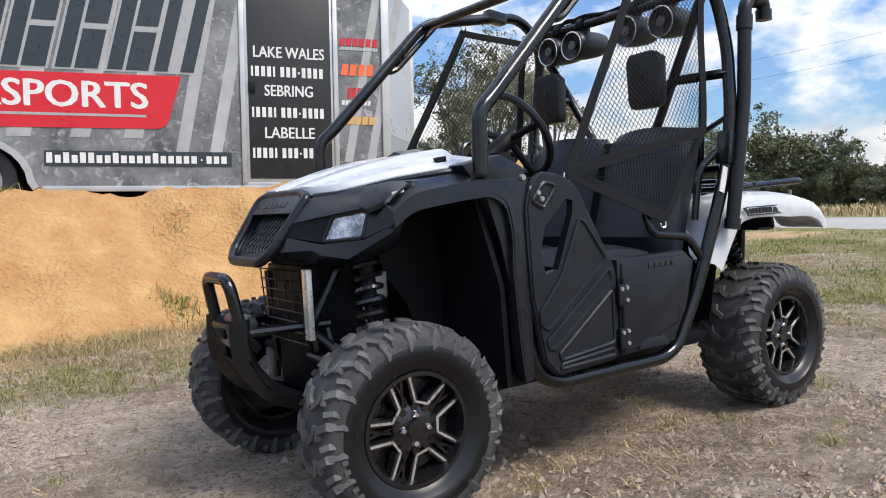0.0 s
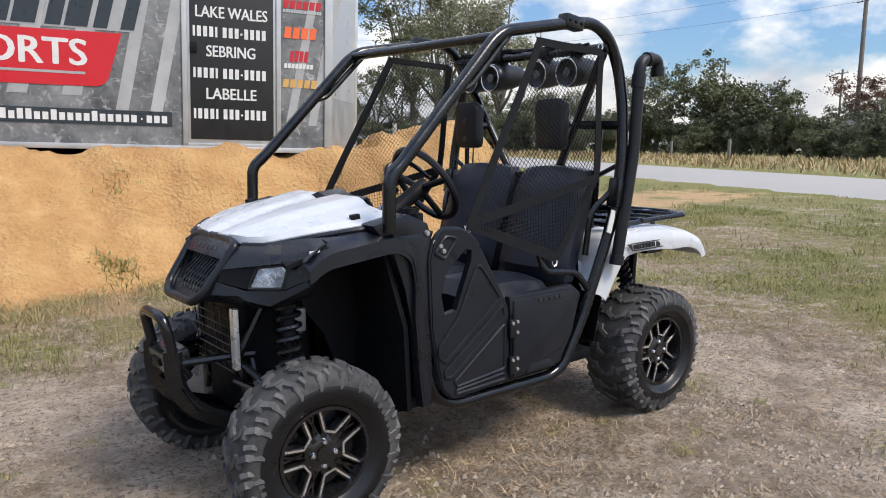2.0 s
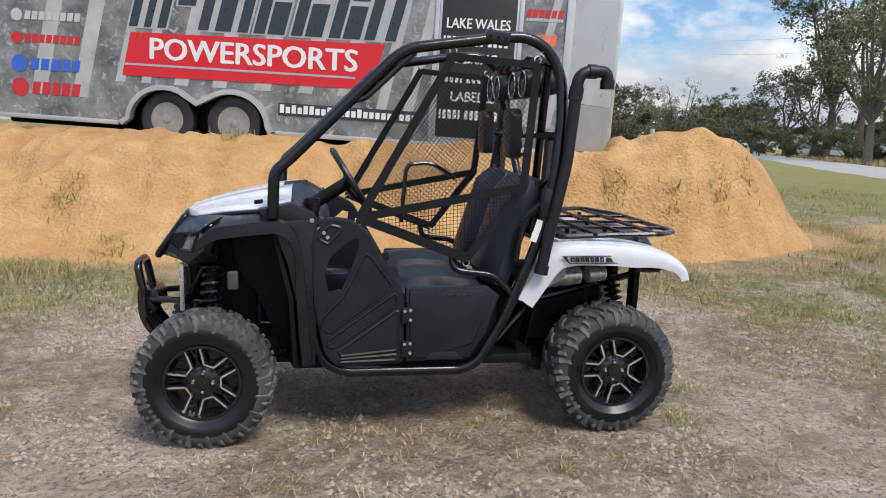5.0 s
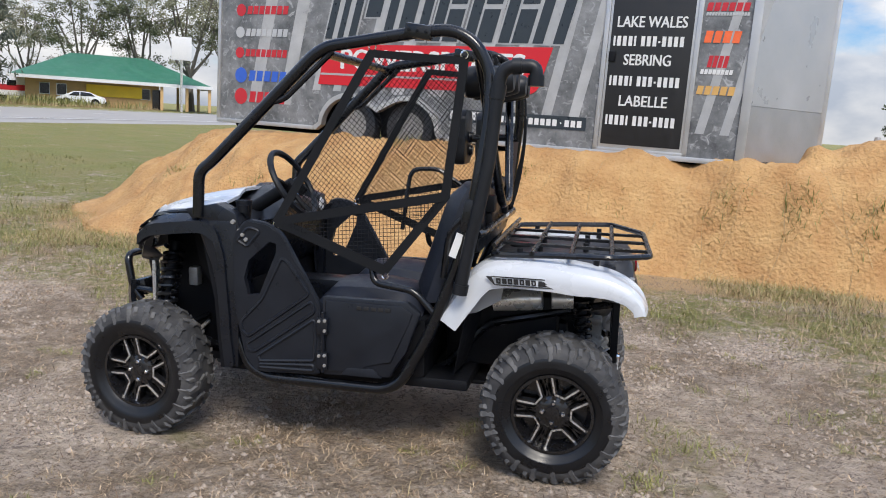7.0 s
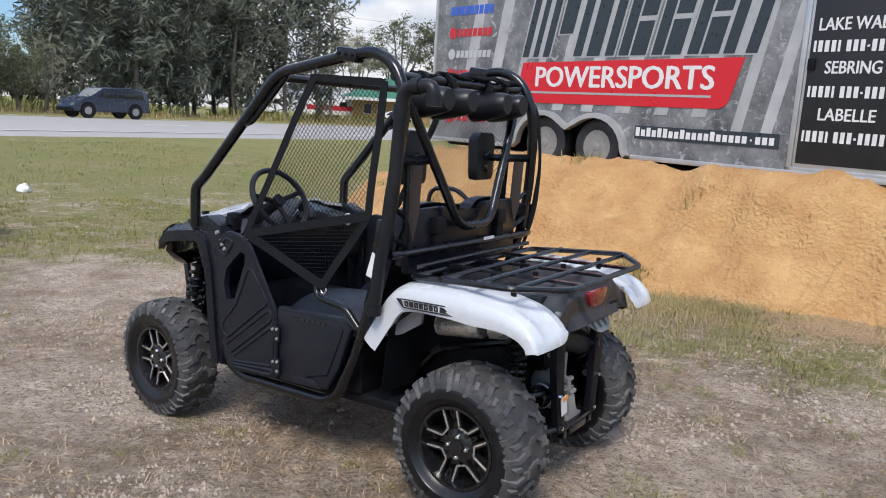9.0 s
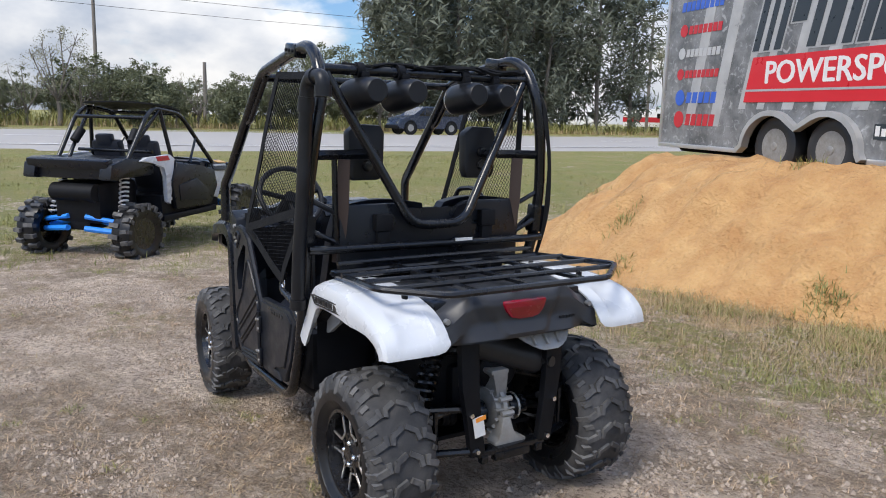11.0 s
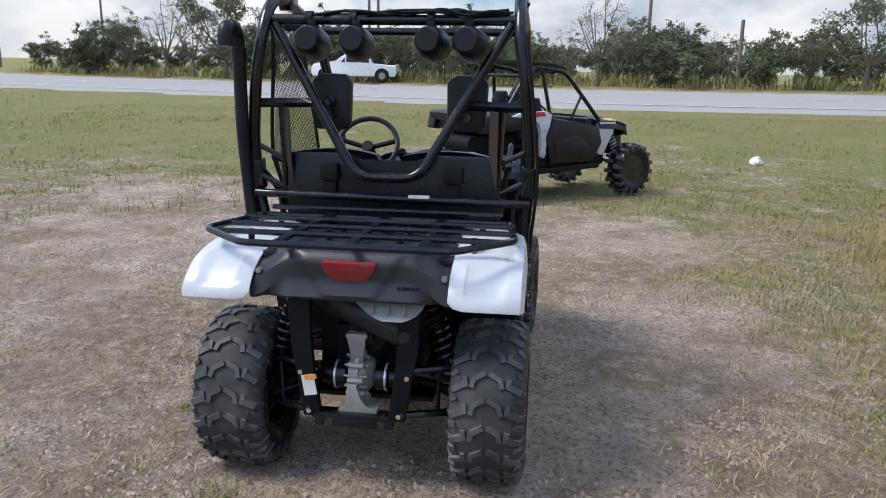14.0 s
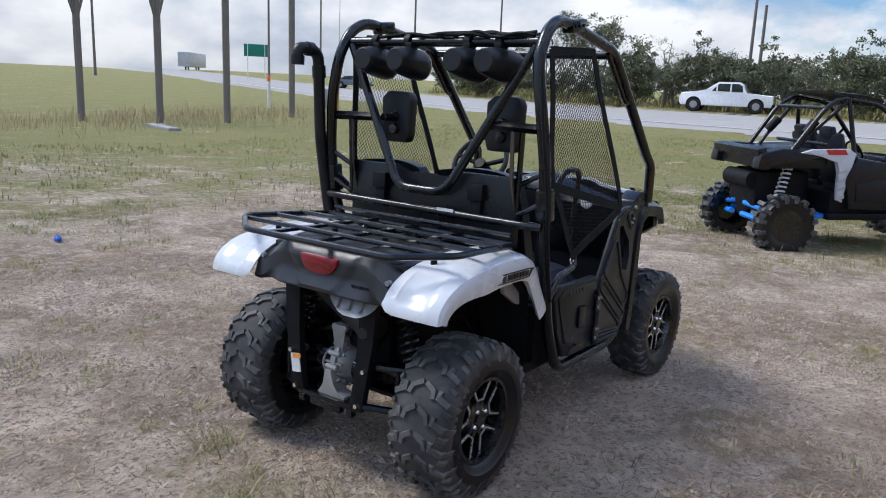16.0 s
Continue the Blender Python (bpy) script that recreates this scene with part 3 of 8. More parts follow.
front_wheel = tyre_and_rim("front_wheel", utv, 0.2, 20)
rear_wheel = tyre_and_rim("rear_wheel", utv, 0.255, 20)
for ob, x, out in ((front_wheel, -0.925, 0.485), (rear_wheel, 0.915, 0.465)):
    ob.matrix_local = pose(x, -out, 0.292, 0, 20, -3 if x < 0 else 0)
for name, x, out, wide in (("front_wheel", -0.925, 0.485, 0.2), ("rear_wheel", 0.915, 0.465, 0.255)):
    tyre_and_rim(name, utv, wide, 20, -1).matrix_local = pose(x, out, 0.292, 0, 75, 177 if x < 0 else 180)

# the roll cage
CAGE = [(-0.633, 0.53, 1.0), (-0.625, 0.53, 1.19), (-0.568, 0.525, 1.236), (-0.122, 0.505, 1.68), (-0.06, 0.503, 1.717), (0.315, 0.498, 1.775), (0.45, 0.5, 1.785), (0.545, 0.505, 1.735), (0.608, 0.51, 1.62), (0.61, 0.54, 1.45), (0.582, 0.565, 1.217), (0.553, 0.562, 1.014), (0.507, 0.55, 0.859), (0.388, 0.53, 0.546), (0.276, 0.52, 0.345), (0.2, 0.515, 0.306), (-0.33, 0.505, 0.306), (-0.42, 0.505, 0.35), (-0.47, 0.51, 0.48)]
for s in (-1, 1):
    side = tube("cage_side", [(x, y * s, z) for x, y, z in CAGE], 0.0245, M["tube"], utv, 12, 0.06, "gloss black bent steel cage tube")
    tube("cage_gusset", [(-0.31, 0.514 * s, 1.49), (-0.25, 0.51 * s, 1.5), (-0.04, 0.5 * s, 1.7)], 0.013, M["tube"], side, 8, 0.04)
    block("clamp", (0.315, 0.499 * s, 1.776), (0.11, 0.056, 0.056), M["tube"], side, (0, 8.5, 0), 0.012)
    for dx in (-0.035, 0.0, 0.035):
        part("bolt", lathe(bmesh.new(), [(0, 0.007), (0.032 * s, 0.007), (0.034 * s, 0)], "y", (0.315 + dx, 0.499 * s, 1.776 - dx * 0.15), 8), M["matt"], side)
    block("clamp", (0.556, 0.563 * s, 1.07), (0.06, 0.06, 0.13), M["tube"], side, (0, 9, 0), 0.012)
    tube("cage_brace", [(0.57, 0.55 * s, 1.1), (0.46, 0.5 * s, 0.99), (0.44, 0.49 * s, 0.8)], 0.014, M["tube"], side, 8)
    tube("hip_guard", [(0.14, 0.5 * s, 0.84), (0.15, 0.52 * s, 0.765), (0.33, 0.535 * s, 0.745), (0.43, 0.535 * s, 0.64)], 0.015, M["tube"], utv, 10, 0.04)
    tube("cage_bar", [(0.59, 0.56 * s, 1.36), (0.575, 0.29 * s, 1.365)], 0.019, M["tube"], utv, 4, 0)
    for z in (1.18, 1.06):
        tube("cage_rung", [(0.575, 0.55 * s, z + 0.01), (0.56, 0.43 * s, z - 0.05)], 0.011, M["tube"], utv, 8, 0)
    tube("cage_post", [(0.575, 0.45 * s, 1.36), (0.56, 0.44 * s, 0.98)], 0.012, M["tube"], utv, 8, 0)
    sash = bmesh.new()
    sweep(sash, [(0.6, 0.42 * s, 1.345), (0.585, 0.42 * s, 1.15), (0.53, 0.42 * s, 0.93)], 0, flat=(0.05, 0.005), fillet=0)
    part("seat_belt", sash, M["belt"], utv, "worn brown-black belt webbing")
front_cross = tube("cage_crossbar", [(-0.1, -0.505, 1.695), (-0.1, 0.505, 1.695)], 0.019, M["tube"], utv)
rear_cross = tube("cage_crossbar", [(0.55, -0.51, 1.69), (0.55, 0.51, 1.69)], 0.021, M["tube"], utv)
tube("lower_crossbar", [(0.585, -0.56, 0.995), (0.6, -0.5, 0.995), (0.6, 0.5, 0.985), (0.585, 0.57, 0.985)], 0.017, M["tube"], utv)
tube("rear_brace", [(0.555, -0.475, 1.675), (0.62, -0.125, 1.075), (0.62, 0.125, 1.075), (0.555, 0.475, 1.675)], 0.02, M["tube"], utv, 12, 0.07, "bent black steel brace shaped like a wide V")

# loose wiring strapped along the crossbar
for k in range(4):
    rng = random.Random(k)
    pts = [(0.56 + rng.uniform(-0.03, 0.03), y + rng.uniform(-0.01, 0.01), 1.715 + rng.uniform(-0.012, 0.018)) for y in np.linspace(-0.1 - 0.1 * k, 0.47, 9)]
    tube("cable", pts, 0.007, M["web"], rear_cross, 6, 0.03)
for k in range(3):
    tube("cable", [(0.56, 0.5, 1.71 - 0.01 * k), (0.63, 0.54, 1.6 - 0.03 * k), (0.64, 0.575, 1.35), (0.61 - 0.01 * k, 0.6, 1.1), (0.55, 0.585, 0.9), (0.44, 0.56, 0.66)], 0.0075, M["web"], rear_cross, 6, 0.1)
for y in (-0.33, -0.15, 0.16, 0.31):
    part("strap", lathe(bmesh.new(), [(-0.014, 0.033), (0.014, 0.033)], "y", (0.55, y, 1.69), 14), M["matt"], rear_cross)

# four speaker pods hung under the crossbar
for y, yaw in ((-0.315, 5), (-0.135, 3), (0.163, -3), (0.312, -5)):
    shell = lathe(bmesh.new(), [(0.675, 0.0), (0.675, 0.042), (0.668, 0.048), (0.63, 0.057), (0.57, 0.064), (0.52, 0.066), (0.49, 0.065), (0.482, 0.058), (0.488, 0.052), (0.502, 0.02), (0.495, 0.0)], "x", (0, y, 1.605), 26)
    ring = lathe(bmesh.new(), [(0.48, 0.064), (0.477, 0.061), (0.48, 0.058)], "x", (0, y, 1.605), 26, False)
    cone = lathe(bmesh.new(), [(0.484, 0.022), (0.479, 0.018), (0.478, 0.0)], "x", (0, y, 1.605), 16)
    for form in (shell, ring, cone):
        for v in form.verts:  # the mouths point a little down and outwards
            v.co.z += (v.co.x - 0.62) * 0.08
            v.co.y += (v.co.x - 0.62) * math.tan(radians(yaw))
    pod = part("speaker_pod", shell, M["pvc"], utv, "rounded black speaker pod")
    part("speaker_ring", ring, M["steel"], pod, "thin bright trim ring")
    part("speaker_cone", cone, M["insert_dark"], pod)
    block("pod_clamp", (0.56, y, 1.672), (0.05, 0.035, 0.03), M["matt"], pod, bevel=0.006)

# intake pipe with elbow on the driver's side
pipe = tube("snorkel_pipe", [(0.53, -0.592, 0.78), (0.56, -0.597, 0.95), (0.622, -0.597, 1.25), (0.658, -0.59, 1.64), (0.79, -0.585, 1.645), (0.79, -0.585, 1.575)], 0.026, M["pvc"], utv, 16, 0.055, "black plastic pipe with elbows")
for a, b in (((0.645, -0.592, 1.52), (0.652, -0.591, 1.575)), ((0.7, -0.588, 1.642), (0.735, -0.587, 1.643)), ((0.79, -0.585, 1.61), (0.79, -0.585, 1.57)), ((0.535, -0.593, 0.8), (0.528, -0.592, 0.76))):
    tube("pipe_collar", [a, b], 0.031, M["pvc"], pipe, 16, 0)
block("warning_label", (0.506, -0.577, 0.95), (0.03, 0.004, 0.1), M["label"], pipe, (0, 18, 0), 0)

# seats
for s, y in ((-1, -0.235), (1, 0.235)):
    seat = new("seat")
    seat.parent = utv
    rows = []
    for i in range(9):
        u = i / 8
        row = []
        for j in range(9):
            v = j / 8
            z = 0.685 + 0.03 * math.sin(math.pi * v) - 0.02 * u + 0.025 * math.sin(math.pi * u) - (0.05 if i in (0, 8) or j in (0, 8) else 0)
            row.append((-0.13 + 0.47 * u, y - 0.2 + 0.4 * v, z))
        rows.append(row)
    part("cushion", grid(bmesh.new(), rows, (0, 0, -0.13)), M["vinyl"], seat, "black vinyl seat cushion")
    rows = []
    for i in range(9):
        u = i / 8
        half = 0.21 - 0.03 * max(0, u - 0.8) / 0.2
        row = []
        for j in range(9):
            v = j / 8 * 2 - 1
            x = 0.31 + 0.16 * u - 0.04 * (1 - v * v) + (0.045 if i in (0, 8) or j in (0, 8) else 0)
            row.append((x, y + half * v, 0.68 + 0.5 * u - (0.018 * v * v if i == 8 else 0)))
        rows.append(row)
    part("backrest", grid(bmesh.new(), rows, (0.06, 0, 0)), M["vinyl"], seat, "black vinyl backrest")
    rest = bmesh.new()
    yy = y - 0.03 if s < 0 else y + 0.065
    pad = [(-0.082, 1.29), (-0.07, 1.255), (0.062, 1.255), (0.078, 1.285), (0.084, 1.45), (0.066, 1.482), (-0.045, 1.485), (-0.084, 1.455)]
    slab(rest, [(yy + y2, z) for y2, z in pad], 0.43, 0.487, "x", bevel=0.016)
    rest_ob = part("headrest", rest, M["pvc"], seat, "black moulded headrest pad")
    for dz in (-0.055, 0.0):
        part("knob", lathe(bmesh.new(), [(0.49, 0.024), (0.505, 0.02), (0.506, 0.0)], "x", (0, yy, 1.37 + dz), 14), M["rim"], rest_ob)
        part("pad_bolt", lathe(bmesh.new(), [(0.432, 0.017), (0.4275, 0.016), (0.427, 0.0)], "x", (0, yy, 1.34 + dz * 1.6 + 0.05), 14), M["rim"], rest_ob)
    tube("bracket", [(0.49, yy, 1.365), (0.57, yy, 1.365)], 0.018, M["tube"], rest_ob, 6, 0)
edge = [(-0.43, 1.165), (-0.17, 1.165), (-0.1, 1.128), (0.1, 1.128), (0.17, 1.165), (0.445, 1.165), (0.445, 0.9), (-0.43, 0.9)]
back = part("seat_back_panel", slab(bmesh.new(), edge, 0.535, 0.575, "x", bevel=0.012), M["black"], utv, "glossy black moulded panel behind the seats")
for s in (-1, 1):
    block("latch", (0.59, 0.255 * s + 0.01, 1.09), (0.04, 0.075, 0.07), M["matt"], back, bevel=0.008)
    block("latch", (0.585, 0.255 * s + 0.01, 1.025), (0.03, 0.055, 0.06), M["matt"], back, bevel=0.008)
block("maker_label", (0.618, 0.13, 1.003), (0.004, 0.085, 0.013), M["label"], back, bevel=0)
tube("hand_rail", [(0.02, 0.42, 0.86), (0.05, 0.46, 1.18), (0.2, 0.47, 1.19), (0.33, 0.47, 1.1)], 0.012, M["tube"], utv, 8, 0.05)

# dash and steering
dash_rows = []
for y in np.linspace(-0.47, 0.47, 9):
    k = 1 - 0.25 * abs(y)
    dash_rows.append([(-0.64, y, 0.98), (-0.6, y, 1.07 * k + 0.04), (-0.5, y, 1.1 * k + 0.02), (-0.41, y, 1.05 * k + 0.02), (-0.39, y, 0.98), (-0.44, y, 0.86), (-0.47, y, 0.72)])
dash = part("dashboard", grid(bmesh.new(), dash_rows, (-0.05, 0, -0.05)), M["black"], utv)
block("display", (-0.405, -0.02, 1.05), (0.02, 0.12, 0.07), M["rim"], dash, (0, -30, 0), 0.008)
for y in (-0.46, -0.44):
    part("switch", lathe(bmesh.new(), [(0.0, 0.025), (0.03, 0.024), (0.035, 0.0)], "z", (-0.46, y, 1.02), 12), M["matt"], dash)
part("glove_box_badge", lathe(bmesh.new(), [(-0.395, 0.0), (-0.392, 0.035), (-0.388, 0.03), (-0.388, 0)], "x", (0, 0.3, 0.99), 16), M["label"], dash, "round pale badge")
steer = new("steering_wheel")
steer.parent = utv
hubp, nrm = Vector((-0.295, -0.3, 1.14)), Vector((0.85, 0.0, 0.53)).normalized()
u, v = Vector((0, 1, 0)), nrm.cross(Vector((0, 1, 0))).normalized()
ring = [hubp + (u * math.cos(k * math.tau / 28) + v * math.sin(k * math.tau / 28)) * 0.158 for k in range(28)]
tube("wheel_rim", ring, 0.014, M["pvc"], steer, 8, 0, closed=True)
for a in (0.2, math.pi - 0.2, math.pi * 1.5):
    tube("wheel_spoke", [hubp - nrm * 0.03, hubp + (u * math.cos(a) + v * math.sin(a)) * 0.15], 0.013, M["matt"], steer, 8, 0)
tube("steering_column", [hubp, hubp - nrm * 0.24], 0.03, M["matt"], steer, 10, 0)
tube("gear_lever", [(-0.42, -0.12, 1.0), (-0.33, -0.12, 1.09)], 0.008, M["chrome"], utv, 8, 0)
tube("gear_knob", [(-0.34, -0.12, 1.08), (-0.31, -0.12, 1.115)], 0.02, M["matt"], utv, 10, 0)
part("cup_holder", lathe(bmesh.new(), [(0.0, 0.03), (0.08, 0.036), (0.08, 0.03), (0.01, 0.025)], "z", (-0.47, -0.43, 0.99), 16), M["black"], utv)

# hood: wide at the windscreen, narrow at the nose, with a raised centre
EDGE = [(-1.034, 0.14, 0.982), (-1.022, 0.19, 0.973), (-0.974, 0.294, 0.978), (-0.85, 0.39, 1.007), (-0.72, 0.452, 1.025), (-0.6, 0.485, 1.035), (-0.56, 0.49, 1.03)]


def hood_edge(x):
    for a, b in zip(EDGE, EDGE[1:]):
        if x <= b[0]:
            k = (x - a[0]) / (b[0] - a[0])
            return a[1] + (b[1] - a[1]) * k, a[2] + (b[2] - a[2]) * k
    return EDGE[-1][1], EDGE[-1][2]


hood_rows = []
for i in range(19):
    k = i / 18
    x = -1.034 + 0.474 * k
    half, out = hood_edge(x)
    mid = 0.99 + 0.172 * k - 0.06 * k * k
    inner = 0.12 + 0.12 * k  # half width of the raised centre
    row = []
    for j in range(31):
        q = j / 15 - 1
        a = abs(q)
        y = half * a
        if y < inner:
            z = mid - 0.012 * max(0.0, 1 - y / 0.06)
        else:
            f = (y - inner) / max(0.02, half - inner)
            step = 0.35 * smooth_step(0.0, 0.22, f) + 0.65 * f ** 1.15
            z = mid + (out + 0.014 - mid) * step
        if a > 0.97:
            z = out
        row.append((x - 0.008 * (1 - a) * (1 - k), half * q, z))
    hood_rows.append(row)
hood = part("hood", grid(bmesh.new(), hood_rows, (0, 0, -0.014)), M["white"], utv, "glossy white plastic hood with raised centre", 24)
for s in (-1, 1):
    block("hood_latch", (-0.697, 0.417 * s, 1.05), (0.035, 0.024, 0.022), M["matt"], hood, (0, -6, 12 * s), 0.004)
    tube("hood_gasket", [(x + 0.004, (y + 0.006) * s, z - 0.014) for x, y, z in EDGE[1:]], 0.011, M["black"], utv, 8, 0.03, "black rubber edge strip")

# nose: grille, headlights, fascia


def face(y, z, back=0.0):
    """A spot on the raked plane of the grille."""
    return (-1.028 - 0.72 * (0.975 - z) + back, y, z)


ring = [(-0.185, 0.957), (-0.16, 0.8), (-0.118, 0.768), (0.118, 0.768), (0.16, 0.8), (0.185, 0.957), (0.13, 0.972), (-0.13, 0.972)]
bezel = tube("grille_bezel", [face(y, z) for y, z in ring], 0.0165, M["black"], utv, 10, 0.025, "black rounded grille surround", closed=True)
noseb = bmesh.new()
outer = [(-0.182, 0.95), (-0.158, 0.8), (-0.118, 0.77), (0.118, 0.77), (0.158, 0.8), (0.182, 0.95), (0.13, 0.968), (-0.13, 0.968)]
hole = [(-0.152, 0.905), (-0.13, 0.812), (-0.1, 0.79), (0.1, 0.79), (0.13, 0.812), (0.152, 0.905)]
slab(noseb, outer, 0.012, 0.034, "x", [hole])
for v in noseb.verts:
    v.co.x += face(0, v.co.z)[0]
part("grille_panel", noseb, M["black"], bezel)
mesh = bmesh.new()
for k in range(-11, 12):
    for sgn in (-1, 1):
        a, b = Vector(face(k * 0.027 - sgn * 0.04, 0.785, 0.028)), Vector(face(k * 0.027 + sgn * 0.04, 0.91, 0.028))
        inside = [a.lerp(b, q / 24) for q in range(25) if abs(a.lerp(b, q / 24).y) < 0.128 + 0.18 * (a.lerp(b, q / 24).z - 0.8)]
        if len(inside) > 2:
            sweep(mesh, [inside[0], inside[-1]], 0.0036, 4, 0)
part("grille_mesh", mesh, M["sheen"], bezel, "black diamond wire mesh")
part("grille_backing", grid(bmesh.new(), [[face(-0.16, z, 0.05), face(0.16, z, 0.05)] for z in (0.78, 0.92)], (0.012, 0, 0)), M["matt"], bezel)
shield = [(-0.168, 0.962), (-0.158, 0.912), (0.158, 0.912), (0.168, 0.962), (0.12, 0.982), (-0.12, 0.982)]
plate = slab(bmesh.new(), shield, -0.012, 0.02, "x", bevel=0.006)
for v in plate.verts:
    v.co.x += face(0, v.co.z)[0]
part("badge_shield", plate, M["sheen"], bezel, "satin black panel over the grille")
badge = bmesh.new()
for k in range(5):
    box(badge, face(-0.072 + k * 0.036, 0.94, -0.012), (0.006, 0.027, 0.022), (0, 36, 0), 0.002)
part("nose_badge", badge, M["tail"], bezel, "raised dark bars in place of the maker's name")
for s in (-1, 1):
    lens = [(-1.047, 0.29 * s, 0.824), (-1.018, 0.305 * s, 0.896), (-0.953, 0.41 * s, 0.912), (-0.978, 0.408 * s, 0.832)]
    bm = bmesh.new()
    fr = [bm.verts.new(p) for p in lens]
    bk = [bm.verts.new((p[0] + 0.05, p[1] * 0.93, p[2])) for p in lens]
    bm.faces.new(fr)
    bm.faces.new(bk[::-1])
    for k in range(4):
        bm.faces.new((fr[k], fr[(k + 1) % 4], bk[(k + 1) % 4], bk[k]))
    bmesh.ops.bevel(bm, geom=bm.edges[:], offset=0.005, segments=2, affect="EDGES")
    lamp = part("headlight", bm, M["cream"], utv, "clear angular headlight")
    fr = [Vector(p) for p in lens]
    out = (fr[1] - fr[0]).cross(fr[3] - fr[0]).normalized()
    if out.x > 0:
        out = -out
    bowl = [fr[0].lerp(fr[1], v).lerp(fr[3].lerp(fr[2], v), u) - out * 0.004 for u, v in ((0.2, 0.3), (0.2, 0.8), (0.62, 0.8), (0.72, 0.3))]
    tube("lamp_bowl", bowl, 0.004, M["chrome"], lamp, 6, 0.02, closed=True)
    tube("lamp_rim", [p + out * 0.002 for p in fr], 0.006, M["black"], lamp, 6, 0.012, closed=True)
    # brow over the lamp, cheek under it, and the panels between
    rows = [[(-1.035, 0.19 * s, 0.955), (-0.968, 0.305 * s, 0.975), (-0.87, 0.4 * s, 0.992), (-0.76, 0.5 * s, 0.996)],
            [(-1.06, 0.186 * s, 0.935), (-1.0, 0.315 * s, 0.94), (-0.925, 0.435 * s, 0.955), (-0.865, 0.508 * s, 0.97)],
            [(-1.105, 0.172 * s, 0.88), (-1.03, 0.31 * s, 0.902), (-0.955, 0.42 * s, 0.92), (-0.9, 0.495 * s, 0.925)]]
    part("brow", grid(bmesh.new(), rows, (0.025, -0.01 * s, -0.01)), M["sheen"], utv, "satin black brow panel")
    rows = [[(-1.125, 0.16 * s, 0.845), (-1.058, 0.28 * s, 0.818), (-1.05, 0.292 * s, 0.817), (-0.978, 0.415 * s, 0.826), (-0.912, 0.493 * s, 0.872)],
            [(-1.155, 0.14 * s, 0.795), (-1.075, 0.27 * s, 0.8), (-1.06, 0.3 * s, 0.785), (-1.012, 0.375 * s, 0.772), (-0.925, 0.49 * s, 0.845)],
            [(-1.14, 0.11 * s, 0.765), (-1.05, 0.2 * s, 0.755), (-1.03, 0.26 * s, 0.75), (-0.98, 0.35 * s, 0.755), (-0.9, 0.44 * s, 0.8)]]
    part("cheek", grid(bmesh.new(), rows, (0.03, -0.01 * s, 0)), M["black"], utv)
    rows = [[(-1.105, 0.172 * s, 0.88), (-1.022, 0.302 * s, 0.898)], [(-1.125, 0.16 * s, 0.845), (-1.05, 0.287 * s, 0.822)]]
    part("cheek_inner", grid(bmesh.new(), rows, (0.03, -0.01 * s, 0)), M["matt"], utv)
    rows = [[(-0.957, 0.412 * s, 0.915), (-0.9, 0.495 * s, 0.925)], [(-0.98, 0.41 * s, 0.828), (-0.912, 0.493 * s, 0.872)]]
    part("cheek_outer", grid(bmesh.new(), rows, (0.03, -0.01 * s, 0)), M["black"], utv)
    # fender over the front wheel, down to the door sill
    path = [(-0.93, 0.93), (-0.87, 0.975), (-0.72, 0.995), (-0.6, 1.005), (-0.545, 0.97), (-0.505, 0.85), (-0.485, 0.65), (-0.475, 0.48), (-0.46, 0.36)]
    path = [(p.x, p.z) for p in rounded([(x, 0, z) for x, z in path], 0.05, 3)]
    rows = []
    for k, (x, z) in enumerate(path):
        q = max(0.0, min(1.0, (0.98 - z) / 0.25)) if x > -0.6 else 0.0
        inner = 0.4 - 0.02 * q + (0.1 if x < -0.85 else 0)
        nx, nz = (0, -1) if q == 0 else (-0.75 * q, -(1 - q))
        o = 0.548 if x > -0.8 else 0.52 + 0.028 * (x + 0.93) / 0.13
        rows.append([(x + 0.035 * (q > 0.5), inner * s, z + 0.012 * (1 - q)), (x, (o - 0.05) * s, z + 0.008 * (1 - q)), (x + nx * 0.012, o * s, z + nz * 0.02), (x + nx * 0.055, (o + 0.004) * s, z + nz * 0.06), (x + nx * 0.062, (o - 0.03) * s, z + nz * 0.065)])
    part("front_fender", grid(bmesh.new(), rows, lambda p: (-0.008, 0, -0.012)), M["black"], utv, "black moulded front fender")
    part("fender_side", slab(bmesh.new(), [(-0.62, 0.985), (-0.46, 0.99), (-0.44, 0.9), (-0.455, 0.34), (-0.5, 0.36), (-0.53, 0.6), (-0.56, 0.8), (-0.63, 0.93)], 0.48 * s, 0.535 * s, "y", bevel=0.012), M["black"], utv)
    part("inner_guard", slab(bmesh.new(), [(-0.86, 0.97), (-0.55, 0.98), (-0.52, 0.36), (-0.62, 0.34), (-0.72, 0.6), (-0.8, 0.7)], 0.2 * s, 0.215 * s, "y"), M["matt"], utv)
    liner = [[(-0.64, 0.5 * s, 0.93), (-0.62, 0.36 * s, 0.95), (-0.6, 0.2 * s, 0.95)], [(-0.57, 0.52 * s, 0.65), (-0.57, 0.36 * s, 0.65), (-0.57, 0.2 * s, 0.65)], [(-0.55, 0.51 * s, 0.33), (-0.57, 0.36 * s, 0.31), (-0.6, 0.2 * s, 0.3)]]
    part("wheel_liner", grid(bmesh.new(), liner, (0.02, 0, 0)), M["matt"], utv)
